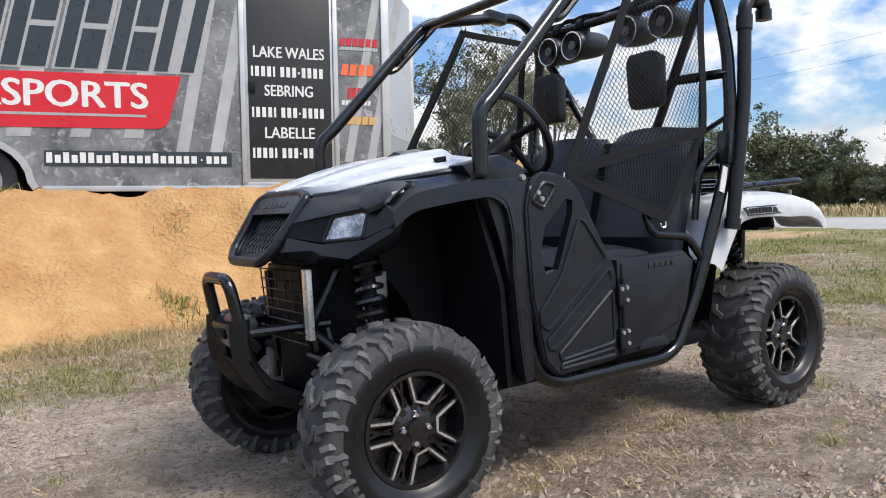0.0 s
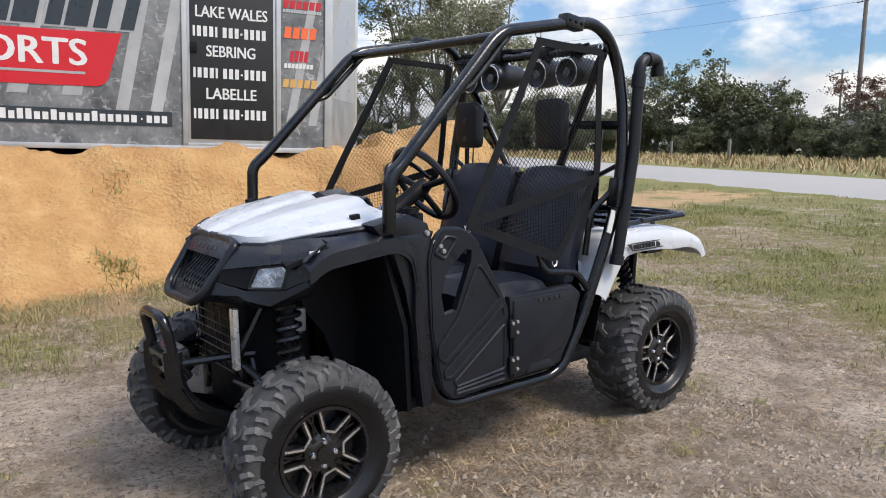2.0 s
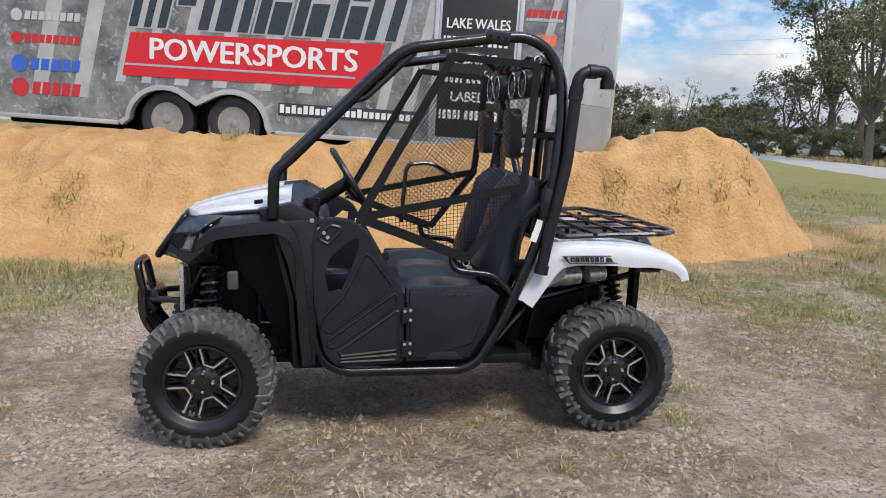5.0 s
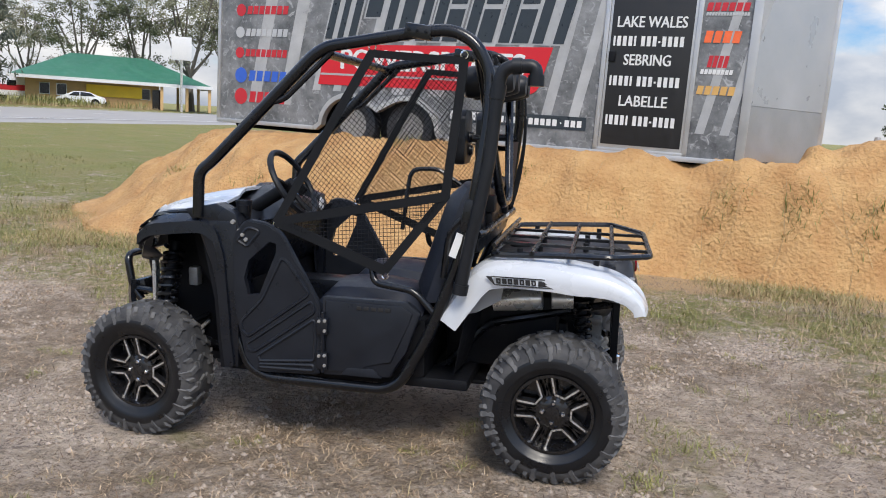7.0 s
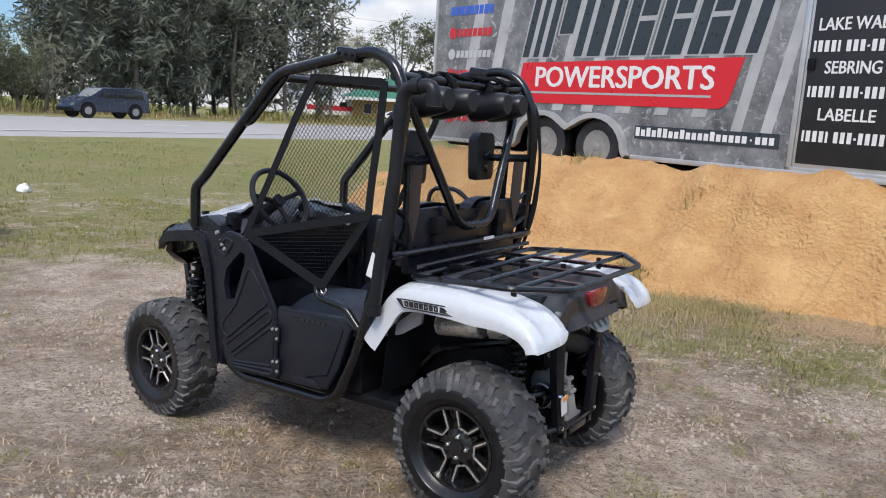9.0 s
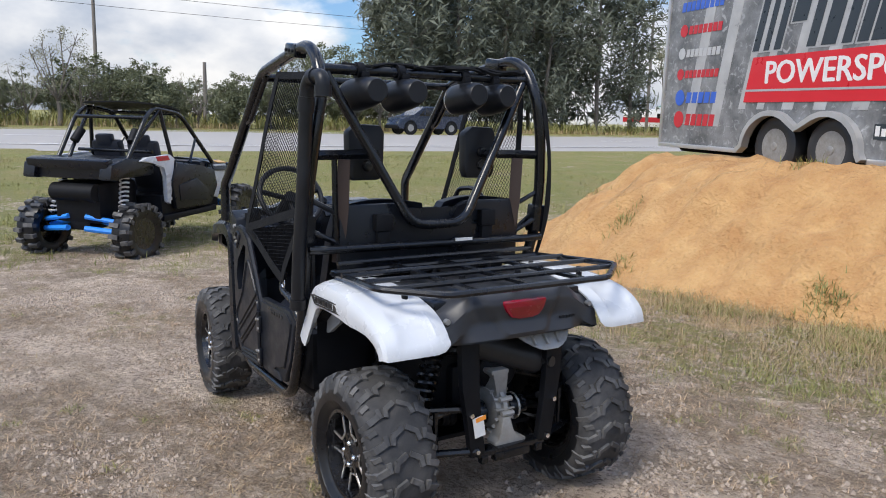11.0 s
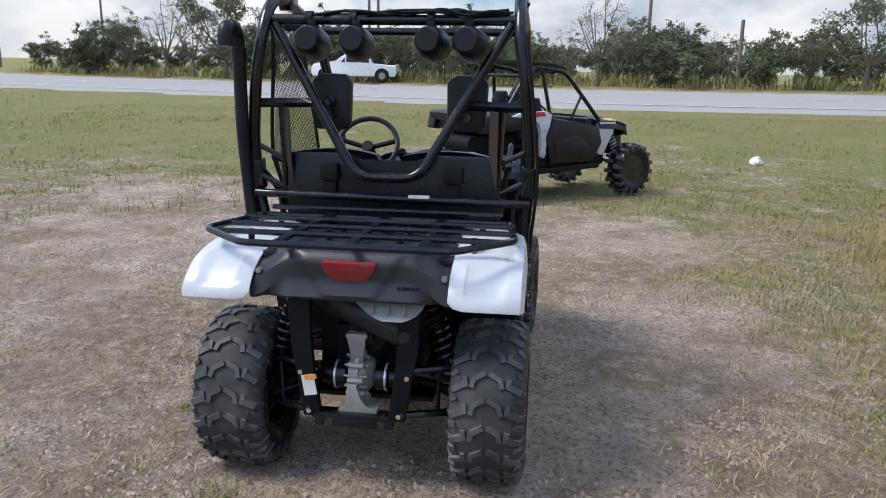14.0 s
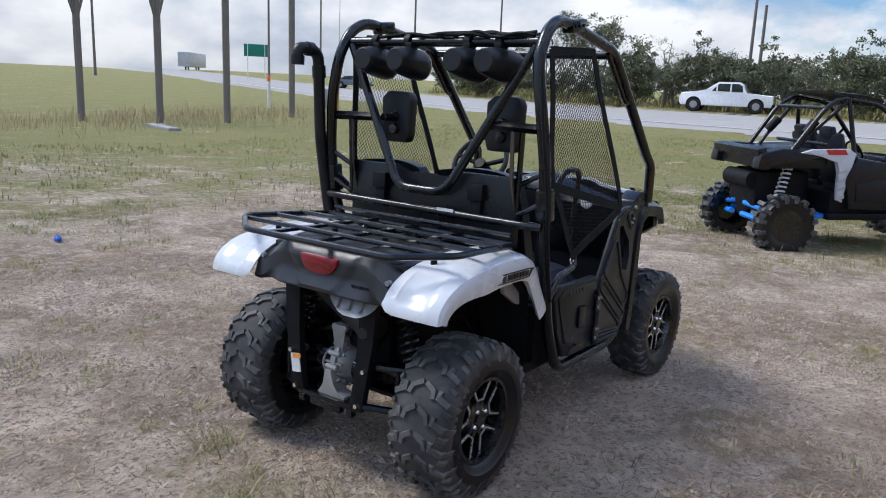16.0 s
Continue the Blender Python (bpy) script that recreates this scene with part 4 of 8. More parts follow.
    top = [[(-0.98, 0.44 * s, 0.9), (-0.95, 0.24 * s, 0.93)], [(-0.8, 0.5 * s, 0.965), (-0.8, 0.24 * s, 0.96)], [(-0.62, 0.5 * s, 0.965), (-0.62, 0.24 * s, 0.97)]]
    part("fender_liner", grid(bmesh.new(), top, (0, 0, 0.015)), M["matt"], utv)
    bdg = block("fender_badge", (-0.898, 0.486 * s, 0.952), (0.036, 0.008, 0.02), M["label"], utv, (0, -10, 38 * s), 0.002)
    block("badge_mark", (-0.9, 0.4905 * s, 0.952), (0.014, 0.004, 0.012), M["ink"], bdg, (0, -10, 38 * s), 0.001)
    # cowl side where the cage foot stands
    cowl = [(-0.7, 1.03), (-0.55, 1.06), (-0.46, 1.02), (-0.43, 0.92), (-0.5, 0.9), (-0.66, 0.98)]
    part("cowl", slab(bmesh.new(), cowl, 0.44 * s, 0.53 * s, "y", bevel=0.012), M["black"], utv)
    for k in range(2):
        part("cowl_fastener", lathe(bmesh.new(), [(0.53 * s, 0.011), (0.542 * s, 0.009), (0.543 * s, 0)], "y", (-0.47 + 0.03 * k, 0, 0.985 - 0.035 * k), 10), M["alloy"], utv)

    # lower door with a window hole and pressed ribs
    y0, y1 = 0.518 * s, 0.546 * s
    outline = [(-0.462, 0.89), (-0.445, 0.95), (-0.4, 0.993), (-0.315, 0.983), (-0.25, 0.945), (-0.082, 0.655), (-0.074, 0.36), (-0.36, 0.347), (-0.41, 0.4), (-0.455, 0.62)]
    hole = [(-0.4, 0.675), (-0.417, 0.75), (-0.395, 0.826), (-0.3, 0.912), (-0.268, 0.905), (-0.272, 0.862), (-0.345, 0.685)]
    door = part("door", slab(bmesh.new(), outline, y0, y1, "y", [hole]), M["grey"], utv, "dark grey plastic half door with pressed ribs")
    ribs = bmesh.new()
    for loop in ([(-0.43, 0.56), (-0.335, 0.66), (-0.245, 0.845), (-0.22, 0.835), (-0.12, 0.7), (-0.4, 0.493), (-0.43, 0.52)],
                 [(-0.405, 0.462), (-0.11, 0.672), (-0.095, 0.625), (-0.37, 0.43), (-0.4, 0.435)], [(-0.355, 0.412), (-0.095, 0.595), (-0.095, 0.412), (-0.345, 0.39)], [(-0.345, 0.376), (-0.1, 0.392), (-0.1, 0.368), (-0.35, 0.362)],
                 [(-0.445, 0.91), (-0.395, 0.97), (-0.34, 0.955), (-0.4, 0.885)]):
        sweep(ribs, [(x, y1, z) for x, z in loop], 0.0075, 6, 0.02, closed=True)
    part("door_rib", ribs, M["grey"], door)
    for x, z in ((-0.42, 0.935), (-0.405, 0.915)):
        part("door_bolt", lathe(bmesh.new(), [(y1, 0.009), (y1 + 0.008 * s, 0.008), (y1 + 0.009 * s, 0)], "y", (x, 0, z), 10), M["alloy"], door)
    lip = bmesh.new()
    sweep(lip, [(x, (0.532) * s, z) for x, z in outline], 0.012, 6, 0.03, closed=True)
    part("door_edge", lip, M["grey"], door)
    # side cover behind the door
    cover = [(-0.066, 0.695), (0.3, 0.698), (0.362, 0.65), (0.3, 0.48), (0.235, 0.365), (-0.06, 0.352)]
    panel = part("side_cover", slab(bmesh.new(), cover, 0.505 * s, 0.542 * s, "y", bevel=0.014), M["grey"], utv, "dark grey moulded side cover")
    part("cover_step", slab(bmesh.new(), [(-0.05, 0.6), (-0.05, 0.68), (0.28, 0.68), (0.33, 0.65), (0.31, 0.6), (0.24, 0.43), (0.13, 0.42), (0.1, 0.38), (-0.045, 0.37)], 0.53 * s, 0.549 * s, "y", bevel=0.008), M["grey"], panel)
    part("cover_foot", slab(bmesh.new(), [(0.02, 0.362), (0.05, 0.4), (0.165, 0.4), (0.2, 0.362)], 0.53 * s, 0.55 * s, "y", bevel=0.006), M["grey"], panel)
    name = bmesh.new()
    for k in range(5):
        box(name, (0.1 + k * 0.031, 0.551 * s, 0.658), (0.022, 0.003, 0.016), (0, 0, 0), 0.001)
    part("cover_mark", name, M["ink"], panel)
    if s > 0:
        block("cover_latch", (0.1, 0.556, 0.53), (0.07, 0.012, 0.1), M["black"], panel, bevel=0.01)
    for z in (0.57, 0.42):
        hinge = block("hinge", (-0.058, 0.556 * s, z), (0.05, 0.018, 0.075), M["black"], door, bevel=0.006)
        for dx, dz in ((-0.012, 0.022), (0.013, 0.025), (0.013, -0.018)):
            part("hinge_bolt", lathe(bmesh.new(), [(0.563 * s, 0.008), (0.57 * s, 0.007), (0.571 * s, 0)], "y", (-0.058 + dx, 0, z + dz), 8), M["alloy"], hinge)
    tube("hinge_pin", [(-0.056, 0.557 * s, 0.37), (-0.056, 0.557 * s, 0.63)], 0.008, M["black"], utv, 8, 0)

    # rear fender, white
    path = [(0.43, 0.65), (0.475, 0.715), (0.54, 0.82), (0.6, 0.875), (0.7, 0.895), (0.9, 0.893), (1.05, 0.873), (1.14, 0.85), (1.208, 0.812), (1.246, 0.768), (1.256, 0.728)]
    path = [(p.x, p.z) for p in rounded([(x, 0, z) for x, z in path], 0.06, 3)]
    rows = []
    for k, (x, z) in enumerate(path):
        a = path[max(0, k - 1)]
        b = path[min(len(path) - 1, k + 1)]
        d = Vector((b[0] - a[0], 0, b[1] - a[1])).normalized()
        nx, nz = (d.z, -d.x)
        wide = 0.56 + 0.024 * max(0, min(1, (x - 0.5) / 0.5))
        tip = max(0.0, min(1.0, (x - 0.98) / 0.27))
        fall = 0.095 * (1 - 0.45 * tip)
        front = max(0.0, min(1.0, (0.56 - x) / 0.15))
        inner = 0.335 + 0.15 * front
        dent = 0.009 * smooth_step(1.09, 1.14, x) * smooth_step(0.745, 0.775, z)
        mid = wide - inner
        lines = ((inner, 0.004), (inner + 0.02, 0.0), (inner + mid * 0.2, -0.003), (inner + mid * 0.26, dent - 0.004), (inner + mid * 0.55, dent - 0.006), (inner + mid * 0.68, dent - 0.003), (inner + mid * 0.74, 0.0), (wide - 0.045, 0.03 * fall), (wide - 0.014, 0.16 * fall), (wide - 0.003, fall * 0.4), (wide, fall * 0.75), (wide - 0.004, fall), (wide - 0.02, fall + 0.002))
        low = smooth_step(0.77, 0.728, z)
        rows.append([(x + nx * y2, y * s, z + nz * y2 + low * (0.026 if i in (0, len(lines) - 1) else 0.007 if i == 1 or i > 8 else 0.0)) for i, (y, y2) in enumerate(lines)])
    rear = part("rear_fender", grid(bmesh.new(), rows, lambda p: (0, 0, -0.007)), M["white"], utv, "glossy white plastic rear fender", 30)
    part("fender_insert", slab(bmesh.new(), [(0.46, 0.63), (0.56, 0.745), (0.69, 0.79), (0.68, 0.72), (0.58, 0.66)], 0.462 * s, 0.48 * s, "y", bevel=0.006), M["insert"], rear, "pale grey insert under the fender")
    mark = bmesh.new()
    for outline in ([(0.628, 0.836), (0.65, 0.836), (0.667, 0.803), (0.662, 0.803)], [(0.65, 0.838), (0.86, 0.838), (0.86, 0.834), (0.65, 0.834)], [(0.665, 0.806), (0.895, 0.806), (0.9, 0.802), (0.668, 0.802)], [(0.835, 0.83), (0.85, 0.83), (0.897, 0.808), (0.835, 0.808)]):
        slab(mark, outline, 0.574 * s, 0.5775 * s, "y")
    mk = part("fender_mark", mark, M["ink"], rear, "thin black printed frame round a name, as bars")
    for k in range(7):
        x = 0.672 + 0.023 * k
        bar = slab(bmesh.new(), [(x, 0.81), (x + 0.017, 0.81), (x + 0.014, 0.831), (x - 0.003, 0.831)], 0.575 * s, 0.5785 * s, "y", [[(x + 0.005, 0.815), (x + 0.0115, 0.815), (x + 0.0095, 0.825), (x + 0.003, 0.825)]] if k % 2 == 0 else ())
        part("fender_mark_bar", bar, M["ink"], mk)
    well = [[(0.5, 0.5 * s, 0.4), (0.52, 0.3 * s, 0.4)], [(0.55, 0.52 * s, 0.7), (0.6, 0.3 * s, 0.72)], [(0.72, 0.53 * s, 0.83), (0.75, 0.3 * s, 0.84)], [(1.1, 0.53 * s, 0.8), (1.1, 0.3 * s, 0.82)]]
    part("rear_liner", grid(bmesh.new(), well, (0.0, 0, 0.015)), M["matt"], utv)

    # side window net
    ny = lambda z: s * (0.53 - 0.03 * max(0, (z - 1.1) / 0.6))  # noqa: E731
    ringp, topp, backp, midp, botp = (-0.27, 0.998), (0.125, 1.69), (0.5, 1.665), (0.448, 1.137), (0.203, 0.822)
    net = new("window_net")
    net.parent = utv
    fill = bmesh.new()

    def clip_line(poly, p, d):
        """Where the line p + k d lies in the convex polygon."""
        lo, hi = -9.0, 9.0
        n = len(poly)
        area = sum(poly[k][0] * poly[(k + 1) % n][1] - poly[(k + 1) % n][0] * poly[k][1] for k in range(n))
        for k in range(n):
            a, b = poly[k], poly[(k + 1) % n]
            ex, ez = b[0] - a[0], b[1] - a[1]
            if area < 0:
                ex, ez = -ex, -ez
            num = ex * (p[1] - a[1]) - ez * (p[0] - a[0])
            den = ex * d[1] - ez * d[0]
            if abs(den) < 1e-9:
                if num < 0:
                    return None
            elif den > 0:
                lo = max(lo, -num / den)
            else:
                hi = min(hi, -num / den)
        return (lo, hi) if hi - lo > 0.01 else None

    upper, lower = [ringp, topp, backp, midp], [ringp, midp, botp]
    for poly, turn, gap in ((upper, 0.95, 0.0165), (lower, 0.1, 0.016)):
        for a in (turn, turn + 1.5):
            d = (math.cos(a), math.sin(a))
            e = (-d[1], d[0])
            mid = (sum(p[0] for p in poly) / len(poly), sum(p[1] for p in poly) / len(poly))
            for k in range(-45, 46):
                p = (mid[0] + e[0] * k * gap, mid[1] + e[1] * k * gap)
                seg = clip_line(poly, p, d)
                if seg:
                    pts = []
                    for q in np.linspace(seg[0], seg[1], 5):
                        x, z = p[0] + d[0] * q, p[1] + d[1] * q
                        pts.append((x, ny(z) + 0.006 * math.sin(9 * x + 7 * z), z))
                    sweep(fill, pts, 0.0013, 3, 0)
    part("netting", fill, M["net"], net, "black open netting", 5)
    for a, b, wide in ((ringp, topp, 0.036), (topp, backp, 0.03), (backp, midp, 0.036), (midp, botp, 0.036), (ringp, botp, 0.042), (ringp, midp, 0.036)):
        bm = bmesh.new()
        dx, dz = b[0] - a[0], b[1] - a[1]
        l = math.hypot(dx, dz)
        ex, ez = -dz / l * wide / 2, dx / l * wide / 2
        rows = [[(a[0] + dx * q + ex * e, ny(a[1] + dz * q) + 0.004 * s + 0.004 * math.sin(6 * q), a[1] + dz * q + ez * e) for e in (-1, 1)] for q in np.linspace(-0.01, 1.01, 7)]
        part("webbing", grid(bm, rows, (0, 0.004 * s, 0)), M["web"], net)
    for x, z, up in ((-0.272, 0.985, -0.03), (0.203, 0.8, -0.04), (0.125, 1.715, 0.04), (0.5, 1.69, 0.03)):
        c = Vector((x, ny(z), z))
        tube("ring", [c + Vector((math.cos(k * math.tau / 10), 0, math.sin(k * math.tau / 10))) * 0.015 for k in range(10)], 0.0035, M["chrome"], net, 6, 0, closed=True, label="bright snap ring")

    # running gear
    fx = -0.925
    shock(utv, (-0.9, 0.27 * s, 0.84), (-0.93, 0.35 * s, 0.44), 0.042)
    for dx, z0, z1 in ((-0.13, 0.47, 0.4), (0.13, 0.47, 0.4), (-0.15, 0.3, 0.24), (0.15, 0.3, 0.24)):
        tube("front_arm", [(fx + dx, 0.16 * s, z0), (fx, 0.4 * s, z1)], 0.014, M["tube"], utv, 8, 0)
    tube("front_axle", [(fx, 0.14 * s, 0.36), (fx, 0.44 * s, 0.3)], 0.016, M["alloy"], utv, 8, 0)
    tube("tie_rod", [(fx + 0.12, 0.1 * s, 0.44), (fx + 0.1, 0.4 * s, 0.36)], 0.01, M["steel"], utv, 8, 0)
    block("knuckle", (fx, 0.4 * s, 0.31), (0.08, 0.05, 0.2), M["alloy"], utv, bevel=0.012)
    disc = part("brake_disc", lathe(bmesh.new(), [(0.4 * s, 0.1), (0.41 * s, 0.1), (0.41 * s, 0.04)], "y", (fx, 0, 0.292), 24), M["steel"], utv)
    block("caliper", (fx + 0.07, 0.42 * s, 0.38), (0.06, 0.05, 0.09), M["red"] if s < 0 else M["matt"], utv, (0, 30, 0), 0.008)
    rx = 0.93
    shock(utv, (0.99, 0.22 * s, 0.75), (1.02, 0.315 * s, 0.45), 0.035)
    for dx, z0, z1 in ((-0.2, 0.47, 0.42), (0.19, 0.452, 0.448), (-0.2, 0.29, 0.23), (0.1, 0.43, 0.365), (0.23, 0.305, 0.285)):
        tube("rear_arm", [(rx + dx, 0.15 * s, z0), (rx + dx * 0.4, 0.4 * s, z1)], 0.0145, M["tube"], utv, 8, 0)
    tube("arm_link", [(rx + 0.15, 0.29 * s, 0.45), (rx + 0.15, 0.285 * s, 0.29)], 0.009, M["tube"], utv, 8, 0)
    axle = tube("rear_axle", [(rx + 0.02, 0.09 * s, 0.385), (rx, 0.42 * s, 0.3)], 0.014, M["matt"], utv, 8, 0)
    for y in (0.13, 0.36):
        part("axle_boot", lathe(bmesh.new(), [((y + 0.012 * k) * s, 0.04 - 0.002 * k + 0.006 * (k % 2)) for k in range(6)], "y", (rx + 0.01, 0, 0.37 - 0.25 * (y - 0.13)), 14), M["matt"], axle)
    block("rear_knuckle", (rx, 0.4 * s, 0.3), (0.09, 0.05, 0.2), M["matt"], utv, bevel=0.012)
    frame_plate = [(-0.045, 0.282), (0.018, 0.282), (0.042, 0.45), (0.06, 0.55), (0.07, 0.72), (-0.01, 0.72), (-0.012, 0.55), (-0.02, 0.45)]
    pl = part("frame_plate", slab(bmesh.new(), [(0.165 * s + y * s, z) for y, z in frame_plate], 1.13, 1.16, "x", bevel=0.004), M["matt"], utv, "black welded frame plate")
    for z in (0.304, 0.446):
        part("frame_bolt", lathe(bmesh.new(), [(1.158, 0.01), (1.172, 0.009), (1.174, 0)], "x", (0, (0.161 + 0.2 * (z - 0.304)) * s, z), 8), M["chrome"], pl)
    tube("frame_rail", [(1.14, 0.2 * s, 0.68), (0.6, 0.24 * s, 0.56), (0.4, 0.26 * s, 0.34), (-0.5, 0.26 * s, 0.32), (-0.75, 0.2 * s, 0.34), (-1.02, 0.16 * s, 0.4), (-1.04, 0.15 * s, 0.72)], 0.018, M["tube"], utv, 8)

# rear body
rows = []
edge_row = [(0.62, 0.87), (0.9, 0.888), (1.05, 0.862), (1.15, 0.828), (1.205, 0.79), (1.222, 0.728), (1.17, 0.726), (1.1, 0.73)]
mid_row = [(0.62, 0.87), (1.0, 0.885), (1.12, 0.9), (1.185, 0.885), (1.203, 0.855), (1.205, 0.79), (1.23, 0.735), (1.16, 0.73)]
for k in range(59):
    y = -0.345 + 0.69 * k / 58
    q = smooth_step(0.2, 0.34, abs(y))
    line = [Vector((a[0] * q + b[0] * (1 - q), y, a[1] * q + b[1] * (1 - q))) for a, b in zip(edge_row, mid_row)]
    fine = []
    for i, (a, b) in enumerate(zip(line, line[1:])):
        for j in range(5 if 2 <= i < 6 else 1):
            p = a.lerp(b, j / (5 if 2 <= i < 6 else 1))
            if 2 <= i < 6:
                # raised middle, its flanks leaning in towards the bottom edge
                half = 0.085 + 0.62 * max(0.0, p.z - 0.74)
                p.x += 0.009 * (1 - smooth_step(half - 0.004, half + 0.016, abs(y))) * smooth_step(0.9, 0.865, p.z)
            fine.append(p)
    rows.append(fine + [line[-1]])
tailp = part("tail_panel", grid(bmesh.new(), rows, (-0.02, 0, -0.012)), M["tail"], utv, "charcoal plastic tail panel")
lens = [(-0.092, 0.862), (0.092, 0.862), (0.095, 0.852), (0.083, 0.825), (0.062, 0.802), (0.03, 0.794), (-0.03, 0.794), (-0.062, 0.802), (-0.083, 0.825), (-0.095, 0.852)]
lampb = slab(bmesh.new(), lens, 1.18, 1.224, "x", bevel=0.007)
tail = part("tail_light", lampb, M["red"], utv, "red tail light lens")
reflector = slab(bmesh.new(), [(-0.074, 0.838), (0.074, 0.838), (0.06, 0.811), (0.03, 0.801), (-0.03, 0.801), (-0.06, 0.811)], 1.222, 1.2265, "x", bevel=0.001)
part("reflector", reflector, M["red_dark"], tail)
mk = bmesh.new()
for k in range(5):
    box(mk, (1.2165, 0.168 + 0.016 * k, 0.778), (0.004, 0.011, 0.01))
part("tail_mark", mk, M["grey"], tailp)
for s in (-1, 1):
    part("tail_bolt", lathe(bmesh.new(), [(1.19, 0.011), (1.207, 0.01), (1.209, 0)], "x", (0, 0.318 * s, 0.812), 10), M["alloy"], tailp)
block("bed_floor", (0.88, 0, 0.85), (0.5, 0.66, 0.03), M["black"], utv)
part("fuel_cap", lathe(bmesh.new(), [(0.865, 0.05), (0.89, 0.05), (0.895, 0.03)], "z", (0.7, 0.02, 0), 16), M["matt"], utv)
rows = []
for z, x, a, b in ((0.74, 1.15, -0.005, 0.258), (0.715, 1.166, 0.004, 0.25), (0.695, 1.178, 0.03, 0.24), (0.677, 1.19, 0.058, 0.222), (0.664, 1.198, 0.085, 0.198), (0.657, 1.203, 0.11, 0.175)):
    rows.append([(x, a + (b - a) * k / 12, z) for k in range(13)])
heat = grid(bmesh.new(), rows, (-0.003, 0, -0.002))
shield = part("heat_shield", heat, M["alloy"], utv, "thin pale alloy heat shield with pressed ribs")
for y in (0.075, 0.13, 0.185):
    part("pressed_rib", sweep(bmesh.new(), [(1.166, y - 0.004, 0.722), (1.196, y, 0.678)], 0.007, 8, 0), M["alloy"], shield)

# luggage rack
rack = new("luggage_rack")
rack.parent = utv
tube("outer_rail", [(0.64, -0.5, 0.912), (0.9, -0.52, 0.925), (1.11, -0.54, 0.932), (1.262, -0.355, 0.918), (1.262, 0.355, 0.918), (1.11, 0.54, 0.932), (0.9, 0.52, 0.925), (0.64, 0.5, 0.912)], 0.0125, M["tube"], rack, 8, 0.035, closed=True)
tube("front_rail", [(0.64, -0.47, 0.945), (0.64, 0.47, 0.945)], 0.01, M["tube"], rack, 8, 0)
for x in (0.8, 0.95, 1.11):
    tube("cross_rail", [(x, -0.525, 0.926), (x, 0.525, 0.926)], 0.0105, M["tube"], rack, 8, 0)
for y in (-0.24, 0.005, 0.25):
    b = bmesh.new()
    sweep(b, [(0.645, y * 0.92, 0.921), (1.26, y, 0.919)], 0, flat=(0.03, 0.012), fillet=0)
    part("long_rail", b, M["tube"], rack)
for x, y in ((0.74, -0.4), (0.74, 0.4), (1.05, -0.4), (1.05, 0.4), (0.8, -0.13), (0.8, 0.13), (1.0, -0.13), (1.0, 0.13)):
    tube("rack_foot", [(x, y, 0.86), (x, y, 0.925)], 0.012, M["matt"], rack, 8, 0)

# engine bay seen from behind
case = part("final_drive", lathe(bmesh.new(), [(-0.04, 0.05), (-0.035, 0.076), (0.005, 0.082), (0.018, 0.076), (0.045, 0.05), (0.052, 0.034), (0.054, 0)], "y", (1.03, 0.0, 0.41), 20), M["alloy"], utv, "dusty cast alloy final drive")
for k in range(6):
    a = -1.2 + 0.45 * k
    part("casting_rib", box(bmesh.new(), (1.03 + 0.084 * math.cos(a), -0.004, 0.41 + 0.084 * math.sin(a)), (0.014, 0.085, 0.007), (0, -math.degrees(a), 0), 0.002), M["alloy"], case)
seam = lathe(bmesh.new(), [(-0.014, 0.088), (-0.012, 0.094), (0.004, 0.094), (0.006, 0.088)], "y", (1.03, 0.0, 0.41), 28)
part("casting_seam", seam, M["alloy"], case)
for k in range(5):
    a = -1.1 + 0.55 * k
    part("casting_bolt", lathe(bmesh.new(), [(-0.03, 0.011), (0.024, 0.011), (0.028, 0.006), (0.028, 0)], "y", (1.03 + 0.098 * math.cos(a), 0, 0.41 + 0.098 * math.sin(a)), 8), M["alloy"], case)
neck = slab(bmesh.new(), [(-0.032, 0.46), (-0.028, 0.535), (-0.05, 0.555), (-0.046, 0.57), (0.03, 0.57), (0.034, 0.556), (0.016, 0.535), (0.024, 0.46)], 1.0, 1.09, "x", bevel=0.008)
part("casting_neck", neck, M["alloy"], case)
foot = slab(bmesh.new(), [(-0.062, 0.292), (0.078, 0.292), (0.078, 0.308), (0.034, 0.318), (0.014, 0.345), (0.006, 0.4), (-0.03, 0.4), (-0.036, 0.34), (-0.042, 0.318), (-0.062, 0.306)], 1.08, 1.14, "x", bevel=0.005)
part("casting_foot", foot, M["alloy"], case)
for s in (-1, 1):
    part("drive_flange", lathe(bmesh.new(), [(0.055 * s, 0.05), (0.1 * s, 0.05), (0.105 * s, 0.038), (0.14 * s, 0.038)], "y", (1.03, 0, 0.395), 18), M["tube"], case)
    part("boot_clamp", lathe(bmesh.new(), [(0.088 * s, 0.0515), (0.089 * s, 0.0535), (0.096 * s, 0.0535), (0.097 * s, 0.0515)], "y", (1.03, 0, 0.395), 18), M["steel"], case, "bright steel clamp ring")
tube("muffler", [(1.0, -0.19, 0.705), (1.08, 0.17, 0.585)], 0.058, M["soot"], utv, 18, 0, "sooty black muffler")
tube("tail_pipe", [(1.06, 0.15, 0.59), (1.165, 0.178, 0.592)], 0.021, M["soot"], utv, 12, 0)
tube("exhaust_can", [(0.62, -0.25, 0.67), (0.83, -0.25, 0.69)], 0.05, M["steel"], utv, 18, 0, "bare steel exhaust can")
tube("exhaust_can", [(0.87, -0.25, 0.69), (0.96, -0.24, 0.695)], 0.042, M["steel"], utv, 18, 0)
